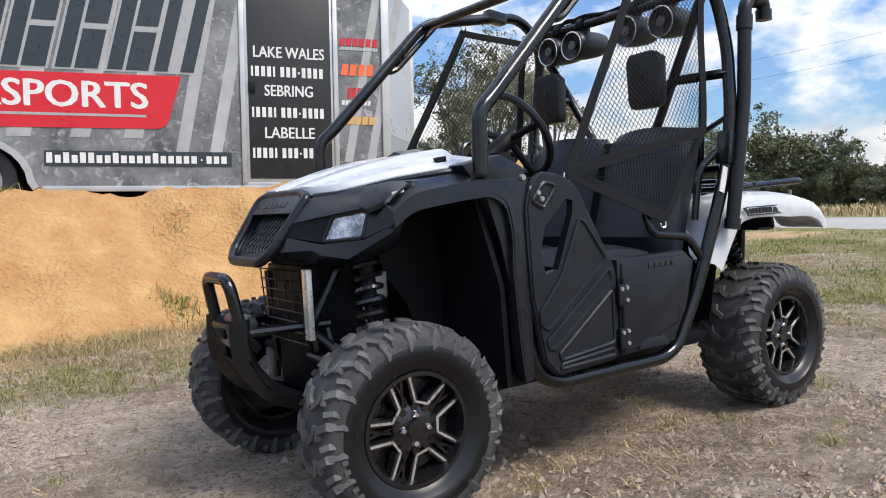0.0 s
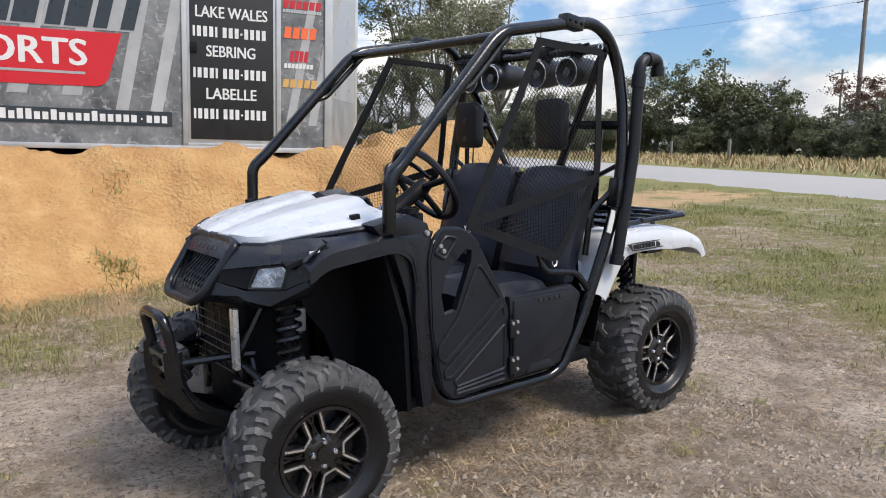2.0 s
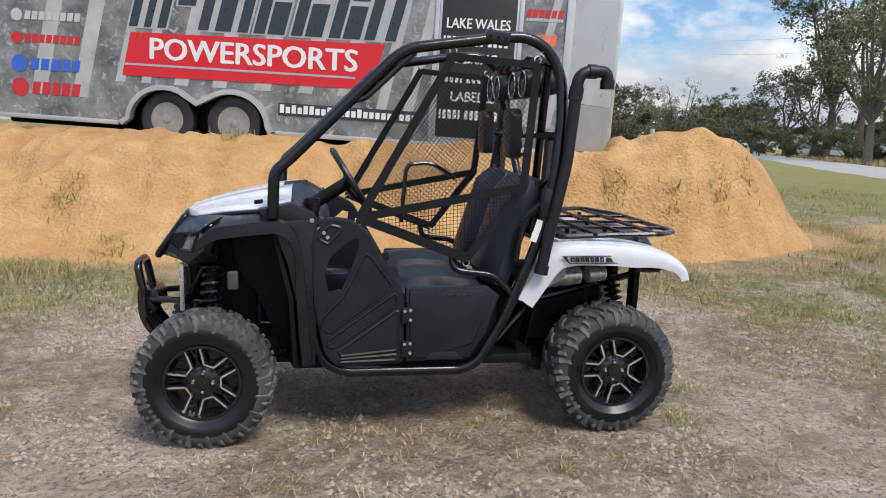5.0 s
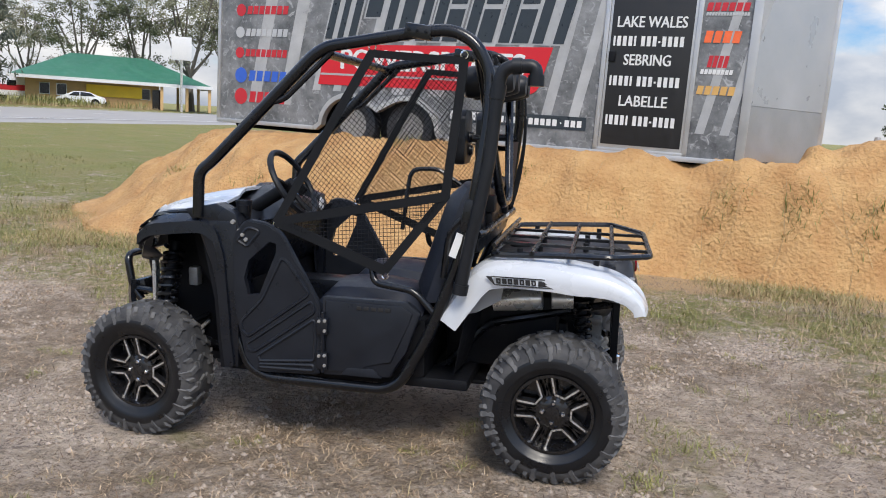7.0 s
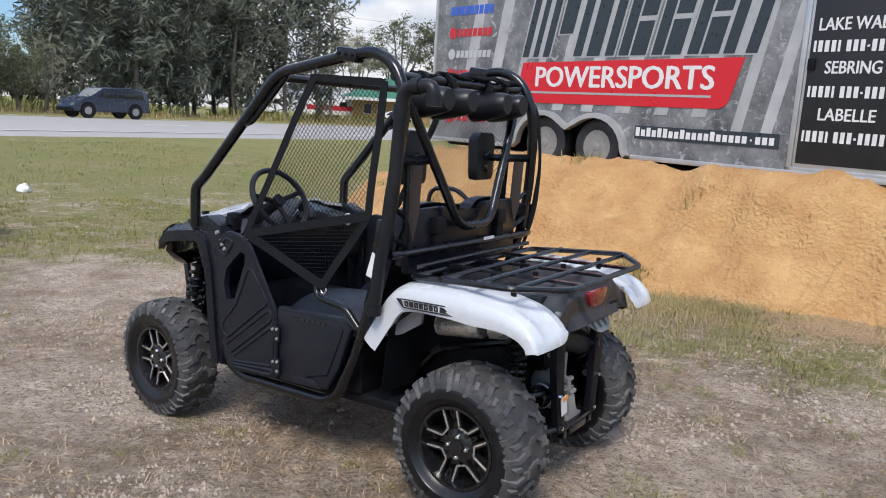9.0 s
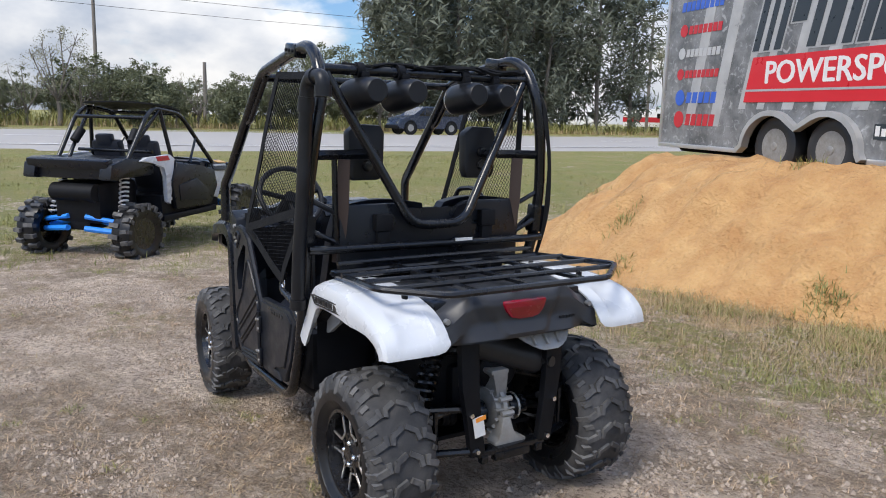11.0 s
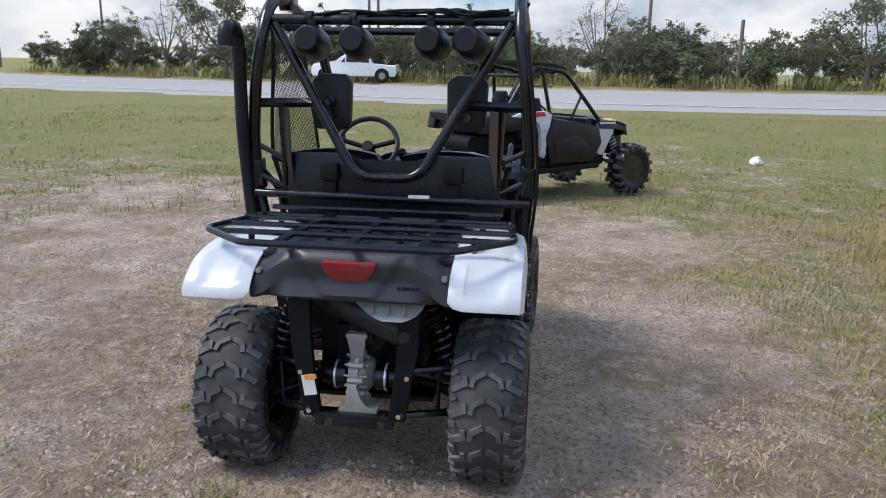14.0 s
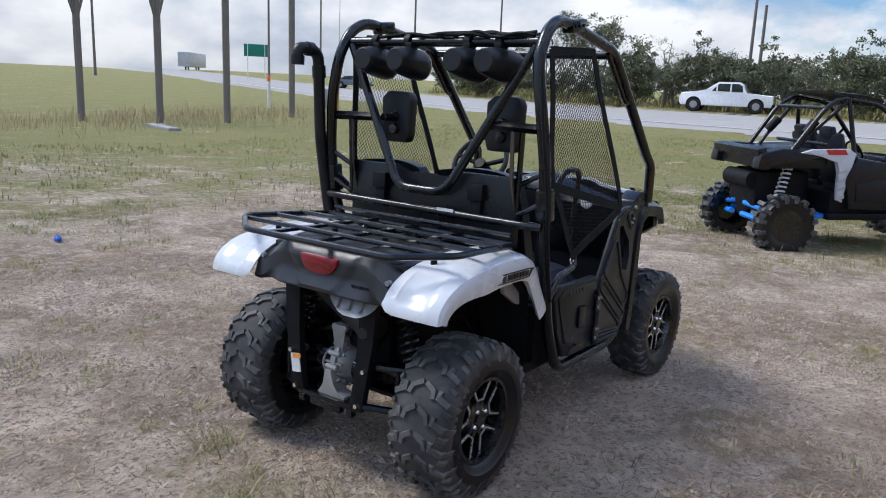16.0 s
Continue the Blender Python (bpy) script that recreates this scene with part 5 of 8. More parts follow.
part("drive_cover", lathe(bmesh.new(), [(0.9, 0.09), (1.02, 0.088), (1.05, 0.06), (1.055, 0.02), (1.075, 0.02), (1.076, 0)], "x", (0, 0.03, 0.55), 22), M["matt"], utv)
block("engine", (0.65, 0.0, 0.52), (0.5, 0.4, 0.34), M["matt"], utv, bevel=0.03)
block("gearbox", (0.84, 0.0, 0.45), (0.2, 0.26, 0.22), M["matt"], utv, bevel=0.03)
block("tow_bar", (1.13, 0.0, 0.286), (0.06, 0.31, 0.022), M["tube"], utv, bevel=0.006)
for y, w in ((-0.125, 0.03), (0.0, 0.16), (0.125, 0.03)):
    block("tow_lug", (1.15, y, 0.265), (0.03, w, 0.03), M["tube"], utv, bevel=0.005)
lab = block("warning_tag", (1.168, -0.158, 0.4), (0.004, 0.045, 0.075), M["label"], utv, (10, 0, 0), 0)
block("tag_header", (1.1705, -0.152, 0.43), (0.003, 0.043, 0.016), M["orange"], lab, (10, 0, 0), 0)
block("floor_pan", (0.0, 0, 0.33), (1.1, 0.9, 0.05), M["matt"], utv, bevel=0.015)
block("skid_plate", (0.0, 0, 0.285), (1.9, 0.5, 0.02), M["matt"], utv, bevel=0.008)
block("under_seat_box", (0.12, 0, 0.48), (0.5, 0.94, 0.26), M["matt"], utv, bevel=0.03)
block("firewall", (-0.5, 0, 0.62), (0.03, 0.9, 0.6), M["matt"], utv, (0, -8, 0), 0.01)
block("centre_console", (-0.2, 0, 0.5), (0.6, 0.16, 0.34), M["black"], utv, bevel=0.03)
block("front_bulkhead", (-0.88, 0, 0.6), (0.3, 0.28, 0.55), M["matt"], utv, bevel=0.03)
block("brake_reservoir", (-0.83, -0.22, 0.67), (0.05, 0.05, 0.09), M["alloy"], utv, bevel=0.012)
block("brace_strip", (-1.06, -0.19, 0.63), (0.02, 0.035, 0.22), M["steel"], utv, (0, 0, 0), 0.004)

# front guard
guard = new("front_guard")
guard.parent = utv
tube("guard_hoop", [(-1.2, -0.1, 0.5), (-1.245, -0.105, 0.56), (-1.275, -0.1, 0.725), (-1.275, 0.1, 0.725), (-1.245, 0.105, 0.56), (-1.2, 0.1, 0.5)], 0.019, M["tube"], guard, 12, 0.05, "gloss black bumper hoop")
block("winch_housing", (-1.225, 0, 0.555), (0.09, 0.19, 0.085), M["tube"], guard, (0, -12, 0), 0.016, "gloss black winch housing")
block("fairlead", (-1.272, 0, 0.552), (0.014, 0.07, 0.03), M["matt"], guard, (0, -12, 0), 0.004)
skid = [[(x, y, z + 0.25 * y * y) for y in (-0.14, -0.07, 0.0, 0.07, 0.14)] for x, z in ((-1.24, 0.46), (-1.19, 0.375), (-1.1, 0.32), (-0.98, 0.28), (-0.8, 0.268))]
part("skid_sheet", grid(bmesh.new(), skid, (0, 0, 0.006)), M["matt"], guard, "black curved skid sheet")
for s in (-1, 1):
    leg = sweep(bmesh.new(), [(-1.25, 0.1 * s, 0.6), (-1.252, 0.11 * s, 0.47), (-1.17, 0.12 * s, 0.36), (-0.98, 0.15 * s, 0.285), (-0.8, 0.17 * s, 0.28)], 0, fillet=0.07, flat=(0.026, 0.058))
    part("guard_leg", leg, M["tube"], guard, "flat gloss black steel strap")
    tube("frame_strut", [(-0.93, 0.2 * s, 0.78), (-1.06, 0.17 * s, 0.53)], 0.016, M["tube"], guard, 8, 0)
    tube("frame_strut", [(-1.0, 0.19 * s, 0.55), (-0.99, 0.26 * s, 0.33)], 0.014, M["tube"], guard, 8, 0)
    tube("guard_stay", [(-1.235, 0.1 * s, 0.555), (-0.98, 0.17 * s, 0.56)], 0.015, M["tube"], guard, 8, 0)
    tube("guard_arm", [(-1.05, 0.17 * s, 0.55), (-0.98, 0.3 * s, 0.46)], 0.014, M["tube"], guard, 8, 0)
radiator_guard = new("radiator_guard")
radiator_guard.parent = utv
for k in range(6):
    tube("guard_bar", [(-1.055, -0.15 + 0.06 * k, 0.5), (-1.07, -0.15 + 0.06 * k, 0.735)], 0.0026, M["black"], radiator_guard, 4, 0)
for k in range(8):
    tube("guard_bar", [(-1.056 - 0.0021 * k, -0.16, 0.5 + 0.033 * k), (-1.056 - 0.0021 * k, 0.16, 0.5 + 0.033 * k)], 0.0026, M["black"], radiator_guard, 4, 0)
block("radiator", (-1.02, 0, 0.62), (0.04, 0.32, 0.25), M["matt"], utv)

# ---- the ground ----
smooth = smooth_step


def road_edge(y):
    """x of the highway's near edge: it bends away to the south."""
    if y > 8:
        return -29.5
    d = 8 - y
    return -29.5 - 0.45 * d * d / (d + 18)


def side_road(x, y):
    """Distance from the near edge of the side road, to its far side."""
    return (x - 14.0 - 0.45 * y) * 0.912


def land(x, y):
    z = 0.0314 * max(-9.0, min(9.0, x))
    z = z * (1 - smooth(9, 26, -x)) + 0.05 * smooth(9, 26, -x) if x < 0 else z
    e = road_edge(y) - x
    if e > -3:
        z += 0.035 * max(0.0, min(15.0, e)) * 1.0
    if e > 15:
        z += 0.06 * smooth(15, 40, e)
    z += 2.4 * smooth(30, 170, -y) * smooth(12, 40, -x)
    return z


def bumps(x, y):
    r = math.hypot(x, y)
    k = 1 / (1 + (r / 16) ** 2)
    p = Vector((x, y, 0))
    return k * (0.03 * noise.noise(p * 0.8) + 0.014 * noise.noise(p * 3.1) + 0.009 * noise.noise(p * 9.0) + 0.006 * noise.noise(p * 21.0))


def wheel_flat(x, y):
    """Level spots on which the tyres stand."""
    k = 1.0
    for wx, wy in ((-0.925, -0.49), (-0.925, 0.49), (0.928, -0.47), (0.928, 0.47), (-6.4, 0.05), (-8.0, 1.8), (-7.6, -0.95), (-9.1, 0.75)):
        k = min(k, smooth(0.15, 0.45, math.hypot(x - wx, y - wy)))
    return k


TOE = [(-7.4, 10.2), (-6.4, 6.6), (-5.0, 5.0), (-3.6, 4.15), (-2.2, 3.85), (-0.7, 3.85), (0.6, 4.15), (1.8, 4.15), (3.0, 3.8), (4.2, 3.7), (5.4, 4.3), (6.5, 5.6), (7.0, 8.0), (6.4, 10.5), (4.0, 12.0), (-4.0, 12.6)]


def inside_by(x, y, poly):
    """How far a place lies inside the polygon (negative outside)."""
    best, odd = 1e9, False
    n = len(poly)
    for k in range(n):
        (ax, ay), (bx, by) = poly[k], poly[(k + 1) % n]
        if (ay > y) != (by > y) and x < (bx - ax) * (y - ay) / (by - ay) + ax:
            odd = not odd
        q = max(0.0, min(1.0, ((x - ax) * (bx - ax) + (y - ay) * (by - ay)) / ((bx - ax) ** 2 + (by - ay) ** 2)))
        best = min(best, math.hypot(x - ax - q * (bx - ax), y - ay - q * (by - ay)))
    return best if odd else -best


T_AX, T_AY, T_AZ = Vector((0.96561, -0.25977, -0.01088)), Vector((0.25979, 0.96567, 0.0)), Vector((0.0105, -0.00283, 0.99994))
T_AT = Vector((2.3917, 4.991, 1.1617))


def berm(x, y):
    d = inside_by(x, y, TOE)
    if d < -0.3:
        return -0.5
    p = Vector((x, y, 0))
    d += 0.22 * noise.noise(p * 0.9) + 0.1 * noise.noise(p * 2.7)
    rel = p - T_AT
    u, v = rel.dot(T_AX), rel.dot(T_AY)
    face = smooth(-0.15, 1.75 - 0.6 * smooth(-3.2, -1.2, u), d) ** 0.8
    h = 1.13 + 0.05 * noise.noise(p * 0.7 + Vector((4, 0, 0)))
    h += 0.46 * math.exp(-((x - 3.9) / 1.35) ** 2 - ((y - 4.75) / 0.75) ** 2)
    h += 0.1 * smooth(-3.6, -1.8, u) * (1 - smooth(0.3, 0.9, u)) * smooth(-1.0, -0.3, v)
    if v > -0.15 and u < 0.6:
        h = h + (1.055 + 0.1 * smooth(-3.5, -1.5, u) - h) * smooth(-0.15, 0.25, v)
    z = -0.12 + (h + 0.12) * face
    rough = smooth(-0.1, 0.6, d) * (1 - 0.5 * smooth(0.0, 0.3, v))
    z += rough * (0.075 * noise.noise(p * 2.2) + 0.06 * noise.noise(p * 5.0) + 0.03 * noise.noise(p * 11.0) + 0.012 * noise.noise(p * 24.0))
    gully = noise.noise(Vector((x * 3.0 + 0.8 * noise.noise(p * 1.3), y * 0.5, 3.3)))
    z -= 0.09 * max(0.0, gully) * smooth(0.1, 0.6, d) * (1 - smooth(1.1, 1.6, d))
    return z


def wander(x, y):
    p = Vector((x, y, 0))
    return 0.5 * noise.noise(p * 0.33) + 0.3 * noise.noise(p * 0.8)


def turf_weight(x, y):
    """How closed the turf is: worn away round the vehicles, thick beyond."""
    w = wander(x, y)
    p = Vector((x, y, 4.0))
    spots = noise.noise(p * 1.0) + 0.5 * noise.noise(p * 2.7)
    north = 0.85 * smooth(1.3, 2.7, y + 1.1 * w)
    east = 0.95 * smooth(1.9, 3.6, x + 0.3 * y + 1.3 * w)
    west = 0.9 * smooth(4.4, 8.6, -x + 0.25 * y + 1.6 * w)
    south = 0.8 * smooth(4.2, 8.0, -y + 1.6 * w)
    turf = max(north, east, west, south)
    turf = max(turf, 0.45 * smooth(0.2, 0.55, spots))
    return turf + 0.9 * smooth(11, 19, math.hypot(x, y))


def thatch_patch(x, y):
    """Where dead grass lies matted on the sand."""
    p = Vector((x, y, 7.0))
    k = noise.noise(p * 0.9) + 0.6 * noise.noise(p * 2.6) + 0.35 * noise.noise(p * 7.0)
    return 0.08 + 0.92 * smooth(-0.2, 0.26, k)


def sand_strip(x, y):
    """Loose sand spilled past the end of the bank."""
    return smooth(1.9, 0.7, abs((y - 5.9) - 0.2 * (x - 8))) * smooth(5.2, 6.6, x) * smooth(17, 12, x)


def build_ground():
    def axis(far, near, step):
        out, x = [0.0], 0.0
        while x < far:
            x += step if x < near else step + (x - near) * 0.09
            out.append(x)
        return [-v for v in out[:0:-1]] + out
    xs, ys = axis(900, 6.5, 0.085), axis(900, 5.5, 0.085)
    verts, faces, cover = [], [], []
    for y in ys:
        for x in xs:
            z = land(x, y) + bumps(x, y) * wheel_flat(x, y)
            e = road_edge(y) - x
            wide = 0.02 * max(0.0, math.hypot(x, y) - 45)
            if -0.9 - wide < e < 15.3 + wide or -0.6 < side_road(x, y) < 10.3:
                z -= 0.2 + 0.05 * wide
            verts.append((x, y, z))
            w, turf = wander(x, y), turf_weight(x, y)
            d = inside_by(x, y, TOE) if abs(x) < 12 and -1 < y < 16 else -9
            sandy = smooth(-1.3, 0.0, d + 0.6 * w)
            sandy = max(sandy, sand_strip(x, y))
            cover.append((turf, sandy, thatch_patch(x, y), 1))
    n = len(xs)
    for j in range(len(ys) - 1):
        for i in range(n - 1):
            faces.append((j * n + i, j * n + i + 1, (j + 1) * n + i + 1, (j + 1) * n + i))
    g = sheet("ground", verts, faces, M["ground"], "structure", "worn sandy ground with dry thatch and patches of green turf", "ground")
    layer = g.data.color_attributes.new("cover", "FLOAT_COLOR", "POINT")
    layer.data.foreach_set("color", [c for q in cover for c in q])
    return g


build_ground()


def strip_road(name, near, far, along, label, lift=0.0):
    """A paved strip between two edges given as functions of a distance along it."""
    verts, faces = [], []
    m = 7
    for s in along:
        a, b = Vector(near(s)), Vector(far(s))
        for k in range(m):
            p = a.lerp(b, k / (m - 1))
            edge = -0.13 - 0.5 * smooth_step(40, 110, math.hypot(p.x, p.y)) if k in (0, m - 1) else 0.0
            verts.append((p.x, p.y, p.z + edge))
    for j in range(len(along) - 1):
        for k in range(m - 1):
            faces.append((j * m + k, j * m + k + 1, (j + 1) * m + k + 1, (j + 1) * m + k))
    return sheet(name, verts, faces, M["road"], "structure", label, "road")


ALONG = [-400, -300, -220, -160, -120] + list(range(-90, 91, 4)) + [110, 140, 180, 240, 320, 450]
strip_road("road", lambda s: (road_edge(s) + 0.2, s, land(road_edge(s) + 0.2, s) + 0.02), lambda s: (road_edge(s) - 14.2, s, land(road_edge(s) - 14.2, s) + 0.02), ALONG, "pale worn asphalt highway bending beyond the grass")


def side_at(s, d):
    x, y = 14 + 0.45 * s + d / 0.912, s
    return (x, y, land(x, y) + 0.03)


strip_road("side_road", lambda s: side_at(s, -0.1), lambda s: side_at(s, 9.6), [-160, -100, -70, -50] + list(range(-40, 61, 4)) + [80, 120, 180, 300], "pale grey side road across the grass")


def road_lines():
    verts, faces = [], []

    def stripe(d0, d1, a, b):
        k = len(verts)
        for s in (a, b):
            for d in (d0, d1):
                x = road_edge(s) - d
                z = land(road_edge(s) + 0.2, s) + (land(road_edge(s) - 14.2, s) - land(road_edge(s) + 0.2, s)) * (d + 0.2) / 14.4
                verts.append((x, s, z + 0.03))
        faces.append((k, k + 1, k + 3, k + 2))
    for s in range(-80, 80, 4):
        stripe(1.6, 1.75, s, s + 4)
        stripe(12.4, 12.55, s, s + 4)
        if s % 12 == 0:
            stripe(7.0, 7.15, s, s + 3)
    sheet("road_marking", verts, faces, M["label"], "structure", "faded white lane lines on the asphalt", "road marking")


road_lines()


def build_berm():
    xs, ys = np.arange(-8.2, 7.8, 0.075), np.arange(3.2, 13.2, 0.085)
    verts, faces = [], []
    for y in ys:
        for x in xs:
            z = berm(x, y)
            verts.append((x, y, max(z, land(x, y) - 0.25)))
    n = len(xs)
    for j in range(len(ys) - 1):
        for i in range(n - 1):
            q = (j * n + i, j * n + i + 1, (j + 1) * n + i + 1, (j + 1) * n + i)
            if max(verts[k][2] - land(verts[k][0], verts[k][1]) for k in q) > -0.12:
                faces.append(q)
    sheet("sand_bank", verts, faces, M["sand"], "structure", "bank of loose orange sand with gullies along the trailer", "sand bank")


build_berm()


# ---- the enclosed trailer ----
trailer = thing("enclosed_trailer", "grey enclosed cargo trailer with printed wrap, standing on the sand bank", "trailer",
                m=Matrix(((T_AX.x, T_AY.x, T_AZ.x, T_AT.x), (T_AX.y, T_AY.y, T_AZ.y, T_AT.y), (T_AX.z, T_AY.z, T_AZ.z, T_AT.z), (0, 0, 0, 1))))
# in its frame x runs to the nose at 0, y into its depth, z up from the lower edge
LEN, DEEP, HIGH = 7.16, 2.48, 2.3
arch = [(-5.4, 0.02)] + [(-4.85 + 0.46 * math.cos(a), 0.06 + 0.42 * math.sin(a)) for a in np.linspace(math.pi * 0.98, math.pi * 0.36, 9)] + [(-4.44, 0.31)] + [(-4.0 + 0.46 * math.cos(a), 0.06 + 0.42 * math.sin(a)) for a in np.linspace(math.pi * 0.64, math.pi * 0.02, 9)] + [(-3.5, 0.02)]
side_wall = [(-LEN, 0.0)] + [(arch[0][0], 0.0)] + arch + [(arch[-1][0], 0.0), (0.0, 0.0), (0.0, HIGH), (-LEN, HIGH)]
part("side_wall", slab(bmesh.new(), side_wall, 0.0, 0.03, "y"), M["skin"], trailer, "grey grunge-printed side wall")
part("far_wall", slab(bmesh.new(), [(-LEN, 0), (0, 0), (0, HIGH), (-LEN, HIGH)], DEEP - 0.03, DEEP, "y"), M["nose"], trailer)
block("rear_wall", (-LEN - 0.016, DEEP / 2, HIGH / 2), (0.03, DEEP, HIGH), M["nose"], trailer)
block("roof", (-LEN / 2, DEEP / 2, HIGH + 0.02), (LEN + 0.06, DEEP + 0.06, 0.04), M["trim"], trailer)
block("floor", (-1.72, DEEP / 2, 0.03), (3.4, DEEP - 0.08, 0.05), M["matt"], trailer)
block("floor", (-6.3, DEEP / 2, 0.03), (1.7, DEEP - 0.08, 0.05), M["matt"], trailer)
tip = (0.685, DEEP / 2)
for a, b in (((0.0, 0.0), tip), (tip, (0.0, DEEP))):
    for lo, hi, mat, nm in ((0.0, 0.62, M["plate"], "nose_guard"), (0.624, HIGH, M["nose"], "nose_panel")):
        bm = bmesh.new()
        slab(bm, [a, b, (b[0] - 0.03, b[1]), (a[0] - 0.03, a[1])] if a[1] < b[1] else [a, b], lo, hi, "z")
        part(nm, bm, mat, trailer, "pale aluminium sheet on the trailer's nose")
part("nose_roof", slab(bmesh.new(), [(0, 0), tip, (0, DEEP)], HIGH, HIGH + 0.04, "z"), M["trim"], trailer)
part("nose_floor", slab(bmesh.new(), [(0, 0), tip, (0, DEEP)], 0.0, 0.05, "z"), M["matt"], trailer)
block("nose_trim", (0.68, DEEP / 2, HIGH / 2), (0.05, 0.1, HIGH), M["trim"], trailer, bevel=0.01)
block("corner_trim", (-0.02, -0.012, HIGH / 2), (0.09, 0.03, HIGH), M["trim"], trailer, bevel=0.006)
block("corner_trim", (-LEN + 0.02, -0.012, HIGH / 2), (0.05, 0.03, HIGH), M["trim"], trailer, bevel=0.006)
for a, b in ((-LEN, -5.45), (-3.45, 0.0)):
    block("lower_rail", ((a + b) / 2, -0.014, 0.02), (b - a, 0.03, 0.055), M["trim"], trailer, bevel=0.006)
block("top_rail", (-LEN / 2, -0.014, HIGH - 0.03), (LEN, 0.03, 0.07), M["trim"], trailer, bevel=0.006)
block("marker_lamp", (-0.12, -0.03, 0.05), (0.09, 0.012, 0.03), M["gold_print"], trailer)
guard_t = bmesh.new()
outer = [(x, z) for x, z in arch]
pts = [Vector((x, -0.03, z)) for x, z in outer]
sweep(guard_t, pts, 0, flat=(0.1, 0.06), fillet=0)
part("wheel_arch", guard_t, M["trim"], trailer, "pale curved double wheel arch")
block("wheel_box", (-4.42, 0.28, 0.22), (1.9, 0.02, 0.56), M["matt"], trailer)
block("wheel_box", (-4.42, 0.15, 0.5), (1.9, 0.28, 0.02), M["matt"], trailer)


def trailer_wheel():
    w = new("wheel")
    w.parent = trailer
    part("tyre", lathe(bmesh.new(), [(-0.09, 0.2), (-0.1, 0.24), (-0.1, 0.3), (-0.085, 0.335), (-0.05, 0.345), (0.05, 0.345), (0.09, 0.33), (0.1, 0.28), (0.09, 0.2)], "y", steps=40), M["tail"], w, "black trailer tyre")
    rim = part("rim", lathe(bmesh.new(), [(-0.092, 0.205), (-0.085, 0.19), (-0.03, 0.175), (-0.02, 0.12), (-0.05, 0.09), (-0.055, 0.06), (-0.1, 0.045), (-0.11, 0.0)], "y", steps=28), M["alloy"], w, "dull silver steel rim")
    for k in range(8):
        a = k * math.tau / 8
        part("hand_hole", lathe(bmesh.new(), [(-0.034, 0.022), (-0.04, 0.02), (-0.04, 0)], "y", (0.145 * math.cos(a), 0, 0.145 * math.sin(a)), 8), M["matt"], rim)
    for k in range(5):
        a = k * math.tau / 5
        part("nut", lathe(bmesh.new(), [(-0.05, 0.012), (-0.075, 0.011), (-0.076, 0)], "y", (0.075 * math.cos(a), 0, 0.075 * math.sin(a)), 8), M["chrome"], rim)
    return w


tw = trailer_wheel()
tw.matrix_local = pose(-4.85, 0.13, 0.1)
for x, y in ((-4.0, 0.13), (-4.85, DEEP - 0.13), (-4.0, DEEP - 0.13)):
    o = copy_thing(tw, pose(x, y, 0.1, 0, 40 * x, 0))
    o.parent = trailer
tube("axle", [(-4.85, 0.15, 0.1), (-4.85, DEEP - 0.15, 0.1)], 0.04, M["matt"], trailer, 8, 0)
tube("axle", [(-4.0, 0.15, 0.1), (-4.0, DEEP - 0.15, 0.1)], 0.04, M["matt"], trailer, 8, 0)
for y in (0.3, DEEP - 0.3):
    tube("chassis_rail", [(-LEN + 0.1, y, -0.03), (-0.1, y, -0.03)], 0.04, M["matt"], trailer, 4, 0)
tube("tongue", [(-0.2, 0.4, -0.03), (1.5, DEEP / 2, -0.03), (-0.2, DEEP - 0.4, -0.03)], 0.045, M["matt"], trailer, 6, 0.05)
tube("tongue_jack", [(1.25, DEEP / 2, 0.4), (1.25, DEEP / 2, -0.2)], 0.03, M["trim"], trailer, 8, 0)

# side door with its black panel
PR = -0.004  # print lies just proud of the wall
for x0, x1, z0, z1 in ((-1.585, -1.535, 0.0, 2.1), (-0.605, -0.555, 0.0, 2.1), (-1.585, -0.555, 2.08, 2.12), (-1.585, -0.555, 0.045, 0.08)):
    block("door_frame", ((x0 + x1) / 2, -0.012, (z0 + z1) / 2), (x1 - x0, 0.022, z1 - z0), M["trim"], trailer, bevel=0.004)
block("door_leaf", (-1.07, -0.002, 1.07), (0.925, 0.012, 1.98), M["trim"], trailer, bevel=0.003)
block("door_panel", (-1.07, -0.0075, 1.08), (0.87, 0.007, 1.92), M["ink"], trailer, bevel=0.002, label="black door panel with white words")
block("door_lock", (-1.47, -0.02, 1.07), (0.07, 0.025, 0.11), M["matt"], trailer, bevel=0.008)


def on_wall(u, v, out=-0.013, shear=0):
    return pose(u, out, v, 90, 0, 0)


